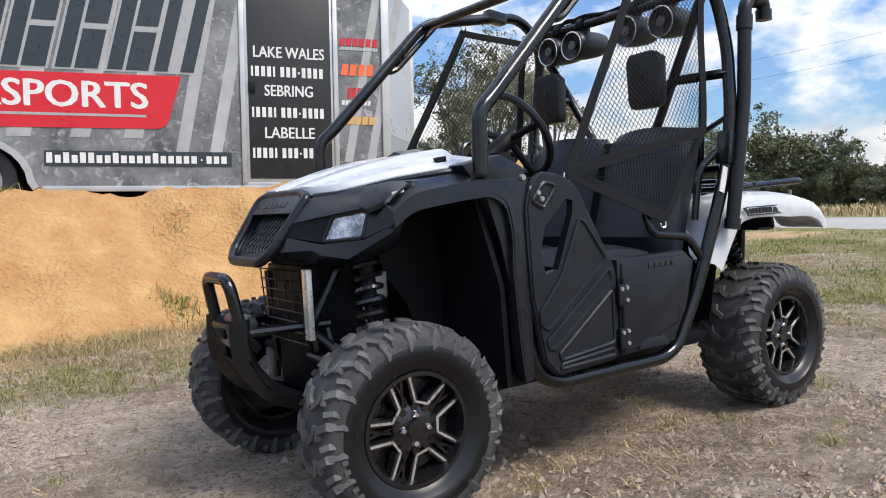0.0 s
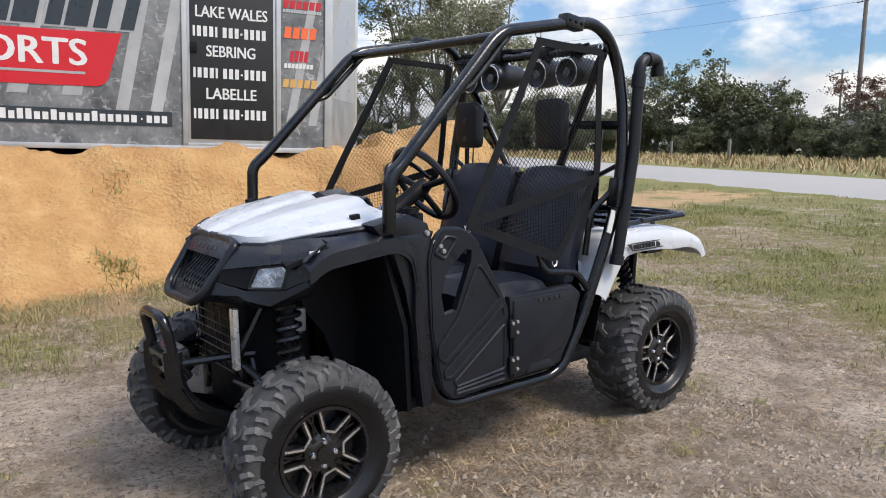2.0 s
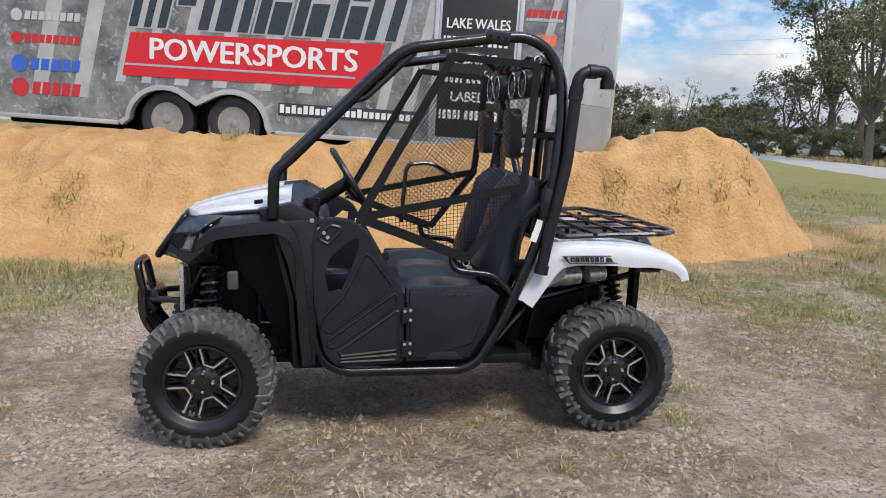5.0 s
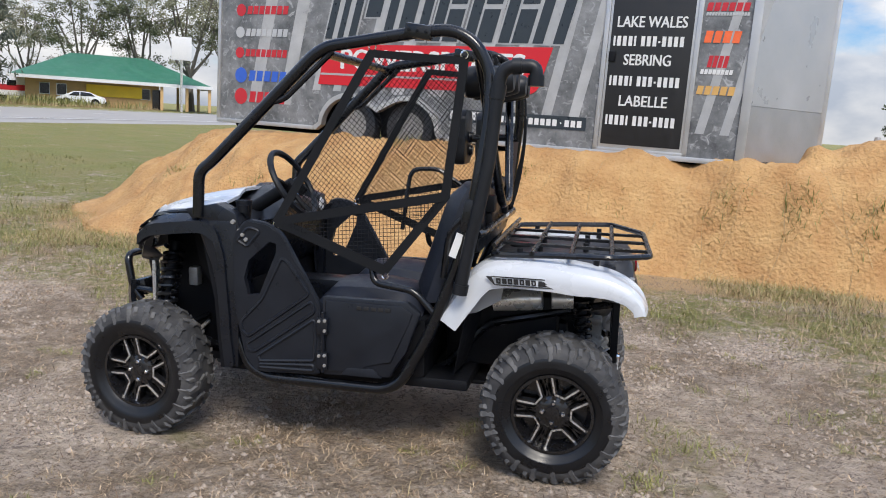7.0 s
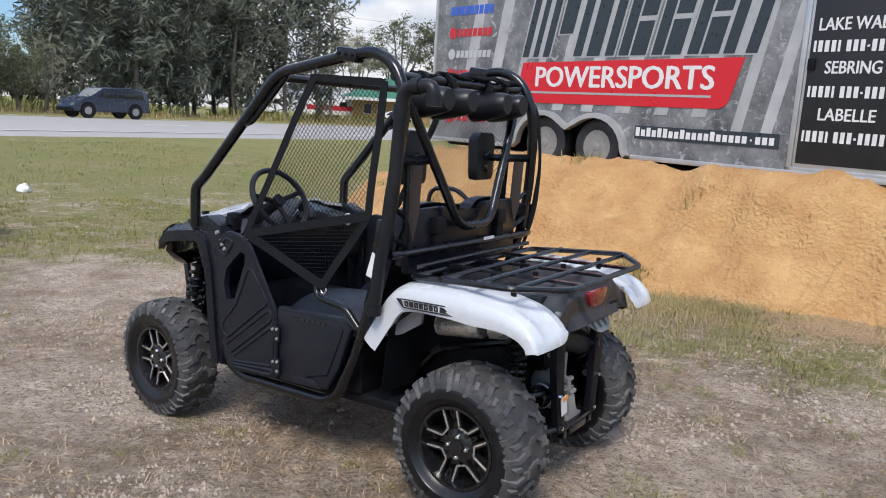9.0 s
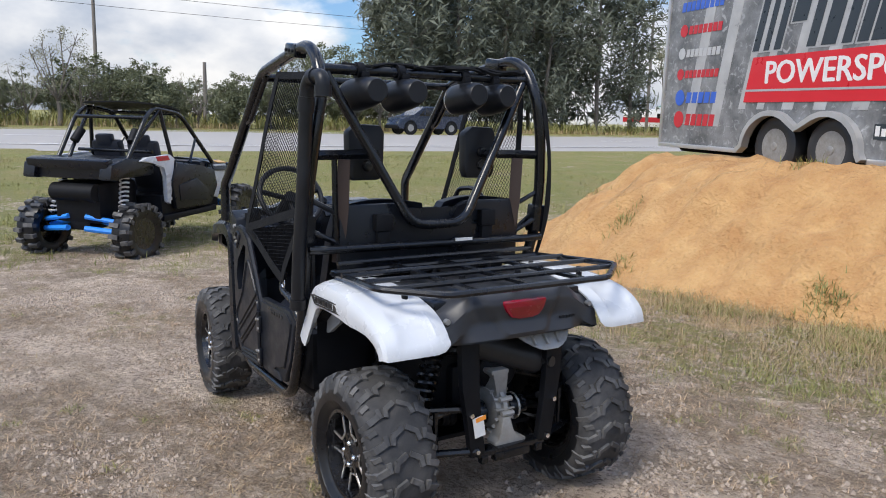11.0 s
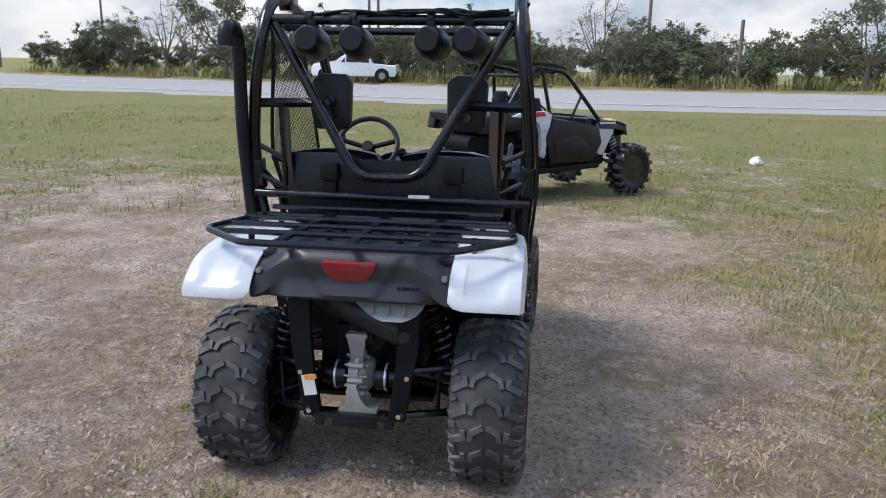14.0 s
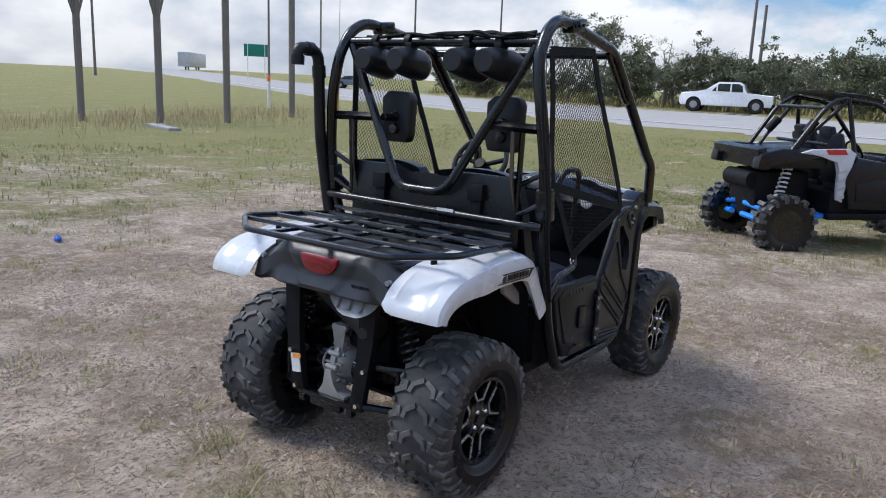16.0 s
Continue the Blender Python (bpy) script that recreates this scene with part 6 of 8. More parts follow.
for word, u, v, wide in (("LAKE WALES", -1.455, 1.385, 0.75), ("SEBRING", -1.345, 0.985, 0.51), ("LABELLE", -1.355, 0.545, 0.53)):
    o = lettering("door_word", word, 0.165, on_wall(u, v), M["label"], trailer, 1.0, 0.001)
    width = max(p.co.x for p in o.data.vertices)
    o.data.transform(Matrix.Diagonal((wide / width, 1, 1, 1)))
    bold = lettering("door_word", word, 0.165, on_wall(u + 0.006, v + 0.003, -0.0132), M["label"], trailer, 1.0, 0.001)
    bold.data.transform(Matrix.Diagonal((wide / width, 1, 1, 1)))
for v in (1.19, 0.765, 0.34):  # numbers, as bars
    x = -1.475
    for k, w in enumerate((0.028, 0.05, 0.05, 0.05, 0.028, 0, 0.05, 0.05, 0.05, 0.026, 0.05, 0.05, 0.05, 0.05)):
        if w:
            part("door_bar", box(bmesh.new(), (x + w / 2, -0.0125, v + (0.05 if w != 0.026 else 0.045)), (w * 0.8, 0.002, 0.105 if w != 0.026 else 0.02)), M["label"], trailer)
        x += w + 0.012 if w else 0.035


def print_plate(name, outline, material, out, label="", bevel=0):
    return part(name, slab(bmesh.new(), outline, out - 0.002, out + 0.0015, "y", bevel=bevel), material, trailer, label)


# ghost letters behind the print, as plain slanted blocks
for k, (x, w) in enumerate(((-6.6, 0.9), (-5.5, 0.55), (-4.75, 0.8), (-3.75, 0.3), (-3.2, 0.8), (-2.25, 0.55), (-0.5, 0.42))):
    bm = bmesh.new()
    for s0, s1 in ((0.0, 0.22), (0.6, 0.82)) if w > 0.4 else ((0.0, 0.7),):
        a, b = x + w * s0, x + w * s1
        slab(bm, [(a, 0.3 if x > -3 or x < -5.6 else 0.52), (b, 0.3 if x > -3 or x < -5.6 else 0.52), (b + 0.35, 2.1), (a + 0.35, 2.1)], -0.0035, -0.001, "y")
    part("ghost_print", bm, M["ghost"], trailer, "large pale slanted printed blocks")
# red banner
ban = [(-5.305, 1.12), (-5.41, 0.6)] + [(-2.42 + 0.14 * math.sin(a), 0.755 - 0.14 * math.cos(a)) for a in np.linspace(0.0, 1.45, 7)] + [(-2.16, 1.15)]
print_plate("banner", ban, M["banner"], -0.006, "red printed banner with white words")
print_plate("banner_line", [(-5.38, 0.725), (-5.375, 0.75), (-2.5, 0.752), (-2.505, 0.727)], M["shadow_print"], -0.009)
o = lettering("banner_word", "POWERSPORTS", 0.36, on_wall(-5.08, 0.812, -0.0095), M["label"], trailer, 1.0, 0.001)
width = max(p.co.x for p in o.data.vertices)
o.data.transform(Matrix.Diagonal((2.59 / width, 1, 1, 1)))
for du, dv in ((0.012, 0.004), (-0.008, 0.008)):
    o2 = lettering("banner_word", "POWERSPORTS", 0.36, on_wall(-5.08 + du, 0.812 + dv, -0.0097 + du * 0.01), M["label"], trailer, 1.0, 0.001)
    o2.data.transform(Matrix.Diagonal((2.59 / width, 1, 1, 1)))
# the big dark name over it, as plain slanted blocks
LEAN = 0.24


def leaning(points, z0=1.19):
    return [(x + LEAN * (z - z0), z) for x, z in points]


def bar(x0, x1, z0=1.19, z1=2.02):
    return leaning([(x0, z0), (x1, z0), (x1, z1), (x0, z1)])


def name_block(x, w, forms, holes=(), z0=1.19, z1=2.02):
    dark = bmesh.new()
    for k, form in enumerate(forms):
        slab(dark, form, -0.0085, -0.0055, "y", holes if k == 0 else ())
    part("name_print", dark, M["navy"], trailer, "big dark slanted printed block")
    pale = slab(bmesh.new(), bar(x - 0.025, x + w + 0.025, z0 - 0.02, z1 + 0.01), -0.0045, -0.002, "y")
    part("name_outline", pale, M["shadow_print"], trailer)


name_block(-5.33, 0.47, [bar(-5.33, -5.22), bar(-5.14, -5.05), bar(-4.97, -4.86)])
name_block(-4.78, 0.22, [bar(-4.78, -4.56, 1.47)], (), 1.47)
name_block(-4.46, 0.42, [bar(-4.46, -4.33), bar(-4.25, -4.05)])
name_block(-3.97, 0.13, [bar(-3.97, -3.84)])
for at in (-3.77, -3.31, -2.85):
    name_block(at, 0.38, [bar(at, at + 0.14), bar(at + 0.17, at + 0.38, 1.19, 1.57), bar(at + 0.17, at + 0.38, 1.63, 2.02)])
name_block(-2.42, 0.38, [bar(-2.42, -2.29), bar(-2.17, -2.04)])
# web address as bars
for k in range(23):
    x = -3.41 + k * 0.0735
    tall = 0.1 if k in (0, 2, 4, 5, 8, 13) else 0.075
    part("address_bar", box(bmesh.new(), (x + 0.025, -0.0065, 0.272 + tall / 2), (0.052 if k != 19 else 0.015, 0.003, tall if k != 19 else 0.02)), M["label"], trailer)
bm = bmesh.new()
box(bm, (-2.56, -0.004, 0.315), (1.74, 0.003, 0.15))
part("address_shade", bm, M["navy"], trailer)


def logo(u0, u1, v, tall, material, kind):
    bm = bmesh.new()
    n = max(4, int((u1 - u0) / tall / 0.8))
    start = u0
    if kind == "round":
        bmesh.ops.create_cone(bm, cap_ends=True, segments=20, radius1=tall * 0.75, radius2=tall * 0.75, depth=0.003, matrix=pose(u0 + tall * 0.75, -0.005, v, 90))
        start = u0 + tall * 1.75
        n = max(4, int((u1 - start) / tall / 0.85))
    w = (u1 - start) / n
    for k in range(n):
        x = start + k * w
        slab(bm, [(x, v - tall / 2), (x + w * 0.78, v - tall / 2), (x + w * 0.78 + tall * 0.15, v + tall / 2), (x + tall * 0.15, v + tall / 2)], -0.0065, -0.003, "y")
    part("logo_print", bm, material, trailer, "small coloured printed mark")


for v, mat, kind, tall in ((1.86, M["blue_print"], "bar", 0.12), (1.55, M["red_print"], "round", 0.11), (1.25, M["grey_print"], "round", 0.1), (0.975, M["red_print"], "round", 0.1), (0.665, M["blue_print"], "round", 0.14), (0.375, M["red_print"], "round", 0.15)):
    logo(-6.85, -5.94, v, tall, mat, kind)
for v, mat, tall, u0, u1 in ((1.6, M["red_print"], 0.085, -0.53, -0.1), (1.53, M["grey_print"], 0.035, -0.53, -0.1), (1.3, M["orange_print"], 0.12, -0.52, -0.15), (1.05, M["red_print"], 0.12, -0.46, -0.25), (0.945, M["label"], 0.05, -0.52, -0.19), (0.755, M["gold_print"], 0.09, -0.535, -0.142)):
    logo(u0, u1, v, tall, mat, "bar")

# ---- the second side-by-side, beyond ----
def second_vehicle():
    c = (-7.66, 0.46)
    u = thing("sport_utility_vehicle", "black and white two-seat sport buggy with big mud tyres on grass", "off-road vehicle", m=pose(c[0], c[1], land(*c) - 0.01, 0, 1.5, -47.8))
    w = new("wheel")
    w.parent = u
    R, W = 0.365, 0.25
    part("tyre", lathe(bmesh.new(), [(-W * 0.4, 0.19), (-W * 0.5, 0.25), (-W * 0.48, 0.32), (-W * 0.3, 0.335), (W * 0.3, 0.335), (W * 0.48, 0.32), (W * 0.5, 0.25), (W * 0.4, 0.19)], "y", steps=32, caps=False), M["wall"], w, "black mud tyre")
    bm = bmesh.new()
    for k in range(16):
        a = k * math.tau / 16
        for s in (-1, 1):
            b = a + (math.pi / 16 if s > 0 else 0)
            box(bm, (0.345 * math.cos(b), s * W * 0.3, 0.345 * math.sin(b)), (0.04, W * 0.44, 0.05), (0, -math.degrees(b), 14 * s), 0)
            box(bm, (0.32 * math.cos(b), s * W * 0.5, 0.32 * math.sin(b)), (0.07, 0.03, 0.045), (0, -math.degrees(b), 0), 0)
    part("tread", bm, M["rubber"], w, "deep mud tread blocks")
    rim = part("rim", lathe(bmesh.new(), [(-W * 0.4, 0.195), (-W * 0.35, 0.17), (-W * 0.1, 0.16), (-W * 0.12, 0.07), (-W * 0.3, 0.05), (-W * 0.3, 0)], "y", steps=24), M["rim"], w)
    for k in range(7):
        a = k * math.tau / 7
        tube("spoke", [(0.05 * math.cos(a), -W * 0.22, 0.05 * math.sin(a)), (0.165 * math.cos(a), -W * 0.26, 0.165 * math.sin(a))], 0.014, M["grey"], rim, 6, 0)
    w.matrix_local = pose(1.15, -0.68, R)
    for x, y, z in ((1.15, 0.68, 180), (-1.18, -0.68, 0), (-1.18, 0.68, 180)):
        o = copy_thing(w, pose(x, y, R, 0, 30 * x, z))
        o.parent = u
    for s in (-1, 1):
        tube("cage_hoop", [(-0.62, 0.6 * s, 1.08), (-0.02, 0.52 * s, 1.76), (0.5, 0.5 * s, 1.84), (0.68, 0.52 * s, 1.72), (1.05, 0.5 * s, 1.2)], 0.028, M["tube"], u, 10, 0.14)
        tube("cage_post", [(0.3, 0.62 * s, 1.1), (0.4, 0.52 * s, 1.82)], 0.026, M["tube"], u, 10)
        tube("cage_stay", [(0.42, 0.52 * s, 1.8), (0.9, 0.42 * s, 1.3), (1.0, 0.42 * s, 1.1)], 0.024, M["tube"], u, 10, 0.1)
        tube("cage_stay", [(-0.3, 0.56 * s, 1.44), (-0.05, 0.62 * s, 1.12)], 0.018, M["tube"], u, 8)
        pod = tube("roof_pod", [(0.72, 0.4 * s, 1.56), (0.84, 0.42 * s, 1.42)], 0.055, M["matt"], u, 12, 0)
        door = part("door", slab(bmesh.new(), [(-0.55, 1.0), (-0.2, 1.08), (0.3, 1.16), (0.42, 0.9), (0.35, 0.55), (-0.45, 0.52), (-0.62, 0.78)], 0.6 * s, 0.68 * s, "y", bevel=0.03), M["black"], u, "black moulded door")
        part("door_step", slab(bmesh.new(), [(-0.4, 0.72), (-0.1, 0.92), (0.3, 0.86), (0.28, 0.66), (-0.3, 0.6)], 0.67 * s, 0.695 * s, "y", bevel=0.012), M["grey"], door)
        part("rear_panel", slab(bmesh.new(), [(0.3, 1.2), (0.4, 1.26), (0.85, 1.25), (1.0, 1.21), (0.75, 1.17), (0.52, 1.12), (0.5, 0.98), (0.5, 0.66), (0.42, 0.62), (0.4, 0.9)], 0.585 * s, 0.65 * s, "y", bevel=0.02), M["white"], u, "white rear side panel with printed marks")
        part("panel_mark", slab(bmesh.new(), [(0.42, 1.19), (0.66, 1.19), (0.7, 1.25), (0.46, 1.25)], 0.65 * s, 0.655 * s, "y"), M["red_print"], u)
        for k in range(4):
            part("panel_slot", slab(bmesh.new(), [(0.41, 1.02 - 0.1 * k), (0.5, 1.0 - 0.1 * k), (0.52, 0.96 - 0.1 * k), (0.41, 0.98 - 0.1 * k)], 0.65 * s, 0.655 * s, "y"), M["grey_print"], u)
        part("rear_arch", slab(bmesh.new(), [(0.55, 1.14), (1.2, 1.12), (1.36, 1.0), (1.5, 1.02), (1.46, 1.2), (1.2, 1.26), (0.5, 1.2)], 0.45 * s, 0.62 * s, "y", bevel=0.03), M["black"], u)
        part("front_panel", slab(bmesh.new(), [(-0.62, 1.06), (-0.95, 1.05), (-0.9, 0.9), (-0.7, 0.58), (-0.58, 0.62), (-0.6, 0.85)], 0.52 * s, 0.62 * s, "y", bevel=0.02), M["white"], u, "white front side panel")
        rows = [[(-0.55, 0.35 * s, 1.14), (-0.9, 0.3 * s, 1.1), (-1.25, 0.25 * s, 0.98), (-1.4, 0.2 * s, 0.86)], [(-0.58, 0.6 * s, 1.08), (-0.92, 0.6 * s, 1.06), (-1.25, 0.52 * s, 0.98), (-1.42, 0.4 * s, 0.84)], [(-0.6, 0.63 * s, 1.0), (-0.9, 0.64 * s, 0.98), (-1.2, 0.58 * s, 0.93), (-1.4, 0.44 * s, 0.74)]]
        part("front_arch", grid(bmesh.new(), rows, (0, 0, -0.03)), M["black"], u)
        part("hood_mark", grid(bmesh.new(), [[(-0.75, 0.5 * s, 1.1), (-0.95, 0.5 * s, 1.085)], [(-0.75, 0.62 * s, 1.07), (-0.95, 0.62 * s, 1.055)]], (0, 0, 0.008)), M["gold_print"], u)
        part("hood_mark", grid(bmesh.new(), [[(-0.96, 0.42 * s, 1.09), (-1.16, 0.42 * s, 1.03)], [(-0.96, 0.62 * s, 1.055), (-1.16, 0.58 * s, 1.0)]], (0, 0, 0.008)), M["blue_print"], u)
        part("hood_mark", grid(bmesh.new(), [[(-1.17, 0.36 * s, 1.035), (-1.32, 0.36 * s, 0.97)], [(-1.17, 0.57 * s, 1.0), (-1.32, 0.5 * s, 0.95)]], (0, 0, 0.008)), M["red_print"], u)
        shock(u, (1.0, 0.42 * s, 1.05), (1.2, 0.52 * s, 0.5), 0.05, M["label"])
        shock(u, (-1.05, 0.36 * s, 0.98), (-1.12, 0.5 * s, 0.5), 0.045, M["label"])
        for dx in (-0.18, 0.1):
            tube("rear_link", [(1.1 + dx, 0.15 * s, 0.5), (1.15, 0.58 * s, 0.4)], 0.03, M["blue"], u, 8, 0, label="bright blue suspension arm")
            tube("front_link", [(-1.1 + dx, 0.15 * s, 0.5), (-1.16, 0.58 * s, 0.38)], 0.025, M["blue"], u, 8, 0)
        tube("radius_rod", [(1.38, 0.12 * s, 0.42), (1.22, 0.6 * s, 0.36)], 0.035, M["blue"], u, 8, 0, label="bright blue radius rod")
        tube("radius_rod", [(1.36, 0.12 * s, 0.56), (1.22, 0.58 * s, 0.48)], 0.03, M["blue"], u, 8, 0, label="bright blue radius rod")
        block("rock_slider", (0.0, 0.62 * s, 0.46), (1.2, 0.08, 0.08), M["matt"], u, bevel=0.02)
        seat = new("seat")
        seat.parent = u
        part("cushion", box(bmesh.new(), (0.1, 0.27 * s, 0.8), (0.45, 0.44, 0.14), bevel=0.05), M["vinyl"], seat)
        part("backrest", box(bmesh.new(), (0.36, 0.27 * s, 1.12), (0.13, 0.42, 0.62), (0, 14, 0), 0.05), M["vinyl"], seat)
        part("headrest", box(bmesh.new(), (0.46, 0.27 * s, 1.42), (0.1, 0.24, 0.16), (0, 14, 0), 0.04), M["vinyl"], seat)
    block("blue_sill", (0.25, 0, 0.45), (0.9, 1.16, 0.05), M["blue"], u, bevel=0.02)
    hood = [[(-0.5, y, 1.15 - 0.1 * y * y), (-0.9, y, 1.12 - 0.1 * y * y), (-1.25, y, 1.0 - 0.1 * y * y), (-1.42, y, 0.84)] for y in np.linspace(-0.4, 0.4, 7)]
    part("hood", grid(bmesh.new(), hood, (0, 0, -0.03)), M["black"], u)
    roof = [[(-0.04, y, 1.79 + 0.03 * (1 - 4 * y * y)), (0.2, y, 1.85 + 0.03 * (1 - 4 * y * y)), (0.52, y, 1.88 + 0.02 * (1 - 4 * y * y))] for y in np.linspace(-0.52, 0.52, 7)]
    part("roof", grid(bmesh.new(), roof, (0, 0, 0.02)), M["matt"], u, "black roof panel")
    block("tub", (-0.1, 0, 0.6), (1.3, 1.2, 0.3), M["matt"], u, bevel=0.05)
    block("bed", (1.0, 0, 1.12), (0.85, 1.1, 0.22), M["black"], u, bevel=0.06)
    block("bed_lip", (1.42, 0, 1.2), (0.12, 1.14, 0.12), M["black"], u, (0, 15, 0), 0.03)
    block("engine", (1.0, 0, 0.72), (0.7, 0.66, 0.5), M["matt"], u, bevel=0.08)
    tube("muffler", [(1.35, -0.3, 0.85), (1.35, 0.3, 0.85)], 0.11, M["matt"], u, 16, 0)
    block("gearcase", (1.15, 0, 0.5), (0.36, 0.3, 0.24), M["matt"], u, bevel=0.05)
    block("nose", (-1.3, 0, 0.7), (0.25, 0.6, 0.34), M["black"], u, bevel=0.06)
    block("dash", (-0.5, 0, 1.02), (0.2, 1.1, 0.2), M["black"], u, bevel=0.05)
    tube("cage_crossbar", [(0.68, -0.52, 1.72), (0.68, 0.52, 1.72)], 0.024, M["tube"], u)
    tube("cage_crossbar", [(0.62, -0.55, 1.3), (0.62, 0.55, 1.3)], 0.022, M["tube"], u)
    tube("cage_crossbar", [(-0.02, -0.52, 1.76), (-0.02, 0.52, 1.76)], 0.024, M["tube"], u)
    hubp = Vector((-0.28, -0.27, 1.14))
    tube("steering_wheel", [hubp + Vector((0.06 * math.sin(a), 0.16 * math.cos(a), 0.14 * math.sin(a))) for a in np.linspace(0, math.tau, 20)[:-1]], 0.014, M["matt"], u, 6, 0, closed=True)


second_vehicle()


# ---- trees ----
def cards(centres, size, droop, rng, slim=0.5):
    """Small bent leaf sprays round the given centres."""
    n = len(centres)
    a = rng.uniform(0, math.tau, n)
    tilt = rng.uniform(-0.9, 0.9, n)
    d = np.stack([np.cos(a) * np.cos(tilt), np.sin(a) * np.cos(tilt), np.sin(tilt) - droop], 1)
    d /= np.linalg.norm(d, axis=1, keepdims=True)
    side = np.cross(d, rng.normal(size=(n, 3)))
    side /= np.linalg.norm(side, axis=1, keepdims=True) + 1e-9
    s = size * rng.uniform(0.55, 1.3, (n, 1))
    p = np.array(centres)
    v = np.stack([p - d * s * 0.5, p + side * s * slim * 0.5, p + d * s * 0.5 - np.array([0, 0, 0.15]) * s, p - side * s * slim * 0.5], 1).reshape(-1, 3)
    f = np.arange(4 * n).reshape(-1, 4)
    return v, f


def make_tree(name, label, kind, seed, leaf):
    rng = np.random.default_rng(seed)
    root = tagged(new(name), label, "tree", "trees round the field")
    bm = bmesh.new()
    centres = []
    if kind == "pine":  # tall, dark, feathery, 15 m
        h = 15.0
        pts = [(0.15 * math.sin(k), 0.15 * math.cos(1.7 * k), h * k / 7 - 0.4) for k in range(8)]
        sweep(bm, pts, [0.2 * (1 - 0.85 * k / 7) for k in range(8)], 7, 0)
        for k in range(60):
            z = 0.9 + (h - 1.3) * (k / 60) ** 0.9
            reach = (0.9 + 2.3 * math.sin(min(1.0, (h - z) / (h - 1.5)) * 2.2) ** 0.8) * rng.uniform(0.5, 1.15)
            a = rng.uniform(0, math.tau)
            tip = np.array([math.cos(a) * reach, math.sin(a) * reach, z + reach * rng.uniform(0.25, 0.7)])
            base = np.array([0, 0, z])
            if k % 2 == 0:
                sweep(bm, [base, tip * 0.9 + base * 0.1], 0.03, 4, 0)
            for q in range(70):
                t = rng.uniform(0.25, 1.1)
                centres.append(base + (tip - base) * t + rng.normal(0, 0.3, 3) * np.array([1, 1, 1.3]))
        v, f = cards(centres, 0.75, 0.3, rng, 0.2)
    else:
        h, spread, many, size = {"oak": (7.5, 3.6, 64, 0.2), "thin": (8.5, 3.2, 34, 0.15), "bush": (4.2, 2.6, 70, 0.2), "tall": (14.0, 5.0, 68, 0.26)}[kind]
        fork = h * (0.12 if kind == "bush" else 0.28)
        sweep(bm, [(0, 0, -0.4), (0.06 * h * 0.3, 0, fork * 0.6), (0.1, 0.1, fork)], [0.035 * h, 0.026 * h, 0.022 * h], 8, 0)
        limbs = 7 if kind != "bush" else 9
        for k in range(limbs):
            a = k * math.tau / limbs + rng.uniform(-0.4, 0.4)
            out = spread * rng.uniform(0.45, 1.0)
            top = h * rng.uniform(0.6, 0.98) if kind != "bush" else h * rng.uniform(0.4, 0.95)
            if k == 0:
                out, top = 0.2 * spread, h
            p0 = np.array([0.1, 0.1, fork])
            p2 = np.array([math.cos(a) * out, math.sin(a) * out, top])
            p1 = p0 * 0.5 + p2 * 0.5 + np.array([0, 0, -0.06 * h]) + rng.normal(0, 0.25, 3)
            sweep(bm, [p0, p1, p2], [0.014 * h, 0.009 * h, 0.004 * h], 6, 0)
            for j in range(5):
                t = rng.uniform(0.35, 1.0)
                b0 = p1 * (1 - t) + p2 * t if t > 0.4 else p0 * (1 - t) + p1 * t
                b1 = b0 + rng.normal(0, 1, 3) * np.array([0.16, 0.16, 0.1]) * spread + np.array([0, 0, 0.06 * h])
                sweep(bm, [b0, b1], [0.005 * h, 0.002 * h], 5, 0)
                for m in range(max(1, many // 16)):
                    c = b1 + rng.normal(0, 0.16 * spread, 3) * np.array([1, 1, 0.7])
                    r = rng.uniform(0.25, 0.6) * spread * 0.34
                    for q in range(56 if kind != "thin" else 28):
                        centres.append(c + rng.normal(0, 0.5, 3) * r * np.array([1, 1, 0.75]))
        v, f = cards(centres, size, 0.1, rng, 0.6)
    trunk = part("trunk", bm, M["bark"], root)
    crown = sheet("crown", v, f, leaf, smooth=False)
    crown.parent = root
    return root


KINDS = {
    "pine": [make_tree("pine_tree", "tall dark feathery pine with dense foliage across the road", "pine", s, M["leaf_dark"]) for s in (1, 2, 3)],
    "oak": [make_tree("oak_tree", "spreading green oak with gaps in its crown", "oak", s, M["leaf"]) for s in (4, 5, 6)],
    "thin": [make_tree("thin_tree", "slender tree with sparse olive foliage and bare limbs", "thin", s, M["leaf_hazy"]) for s in (7, 8)],
    "bush": [make_tree("shrub", "dense dark green shrub beside the road", "bush", s, M["leaf"]) for s in (9, 10)],
    "tall": [make_tree("tall_oak_tree", "tall broad oak with olive-grey crown", "tall", s, M["leaf_hazy"] if s == 12 else M["leaf"]) for s in (11, 12)],
    "rust": [make_tree("rusty_tree", "tree with rusty brown winter foliage", "oak", 13, M["leaf_rust"])],
}
BASE_H = {"pine": 15.0, "oak": 7.5, "thin": 8.5, "bush": 4.2, "tall": 14.0, "rust": 7.5}
used = set()
tree_rng = random.Random(11)


def plant(kind, x, y, h):
    protos = KINDS[kind]
    k = tree_rng.randrange(len(protos))
    s = h / BASE_H[kind]
    m = pose(x, y, land(x, y) - 0.1, 0, 0, tree_rng.uniform(0, 360)) @ Matrix.Diagonal((s * tree_rng.uniform(0.9, 1.1), s * tree_rng.uniform(0.9, 1.1), s, 1))
    if (kind, k) not in used:
        used.add((kind, k))
        protos[k].matrix_world = m
        return
    copy_thing(protos[k], m)


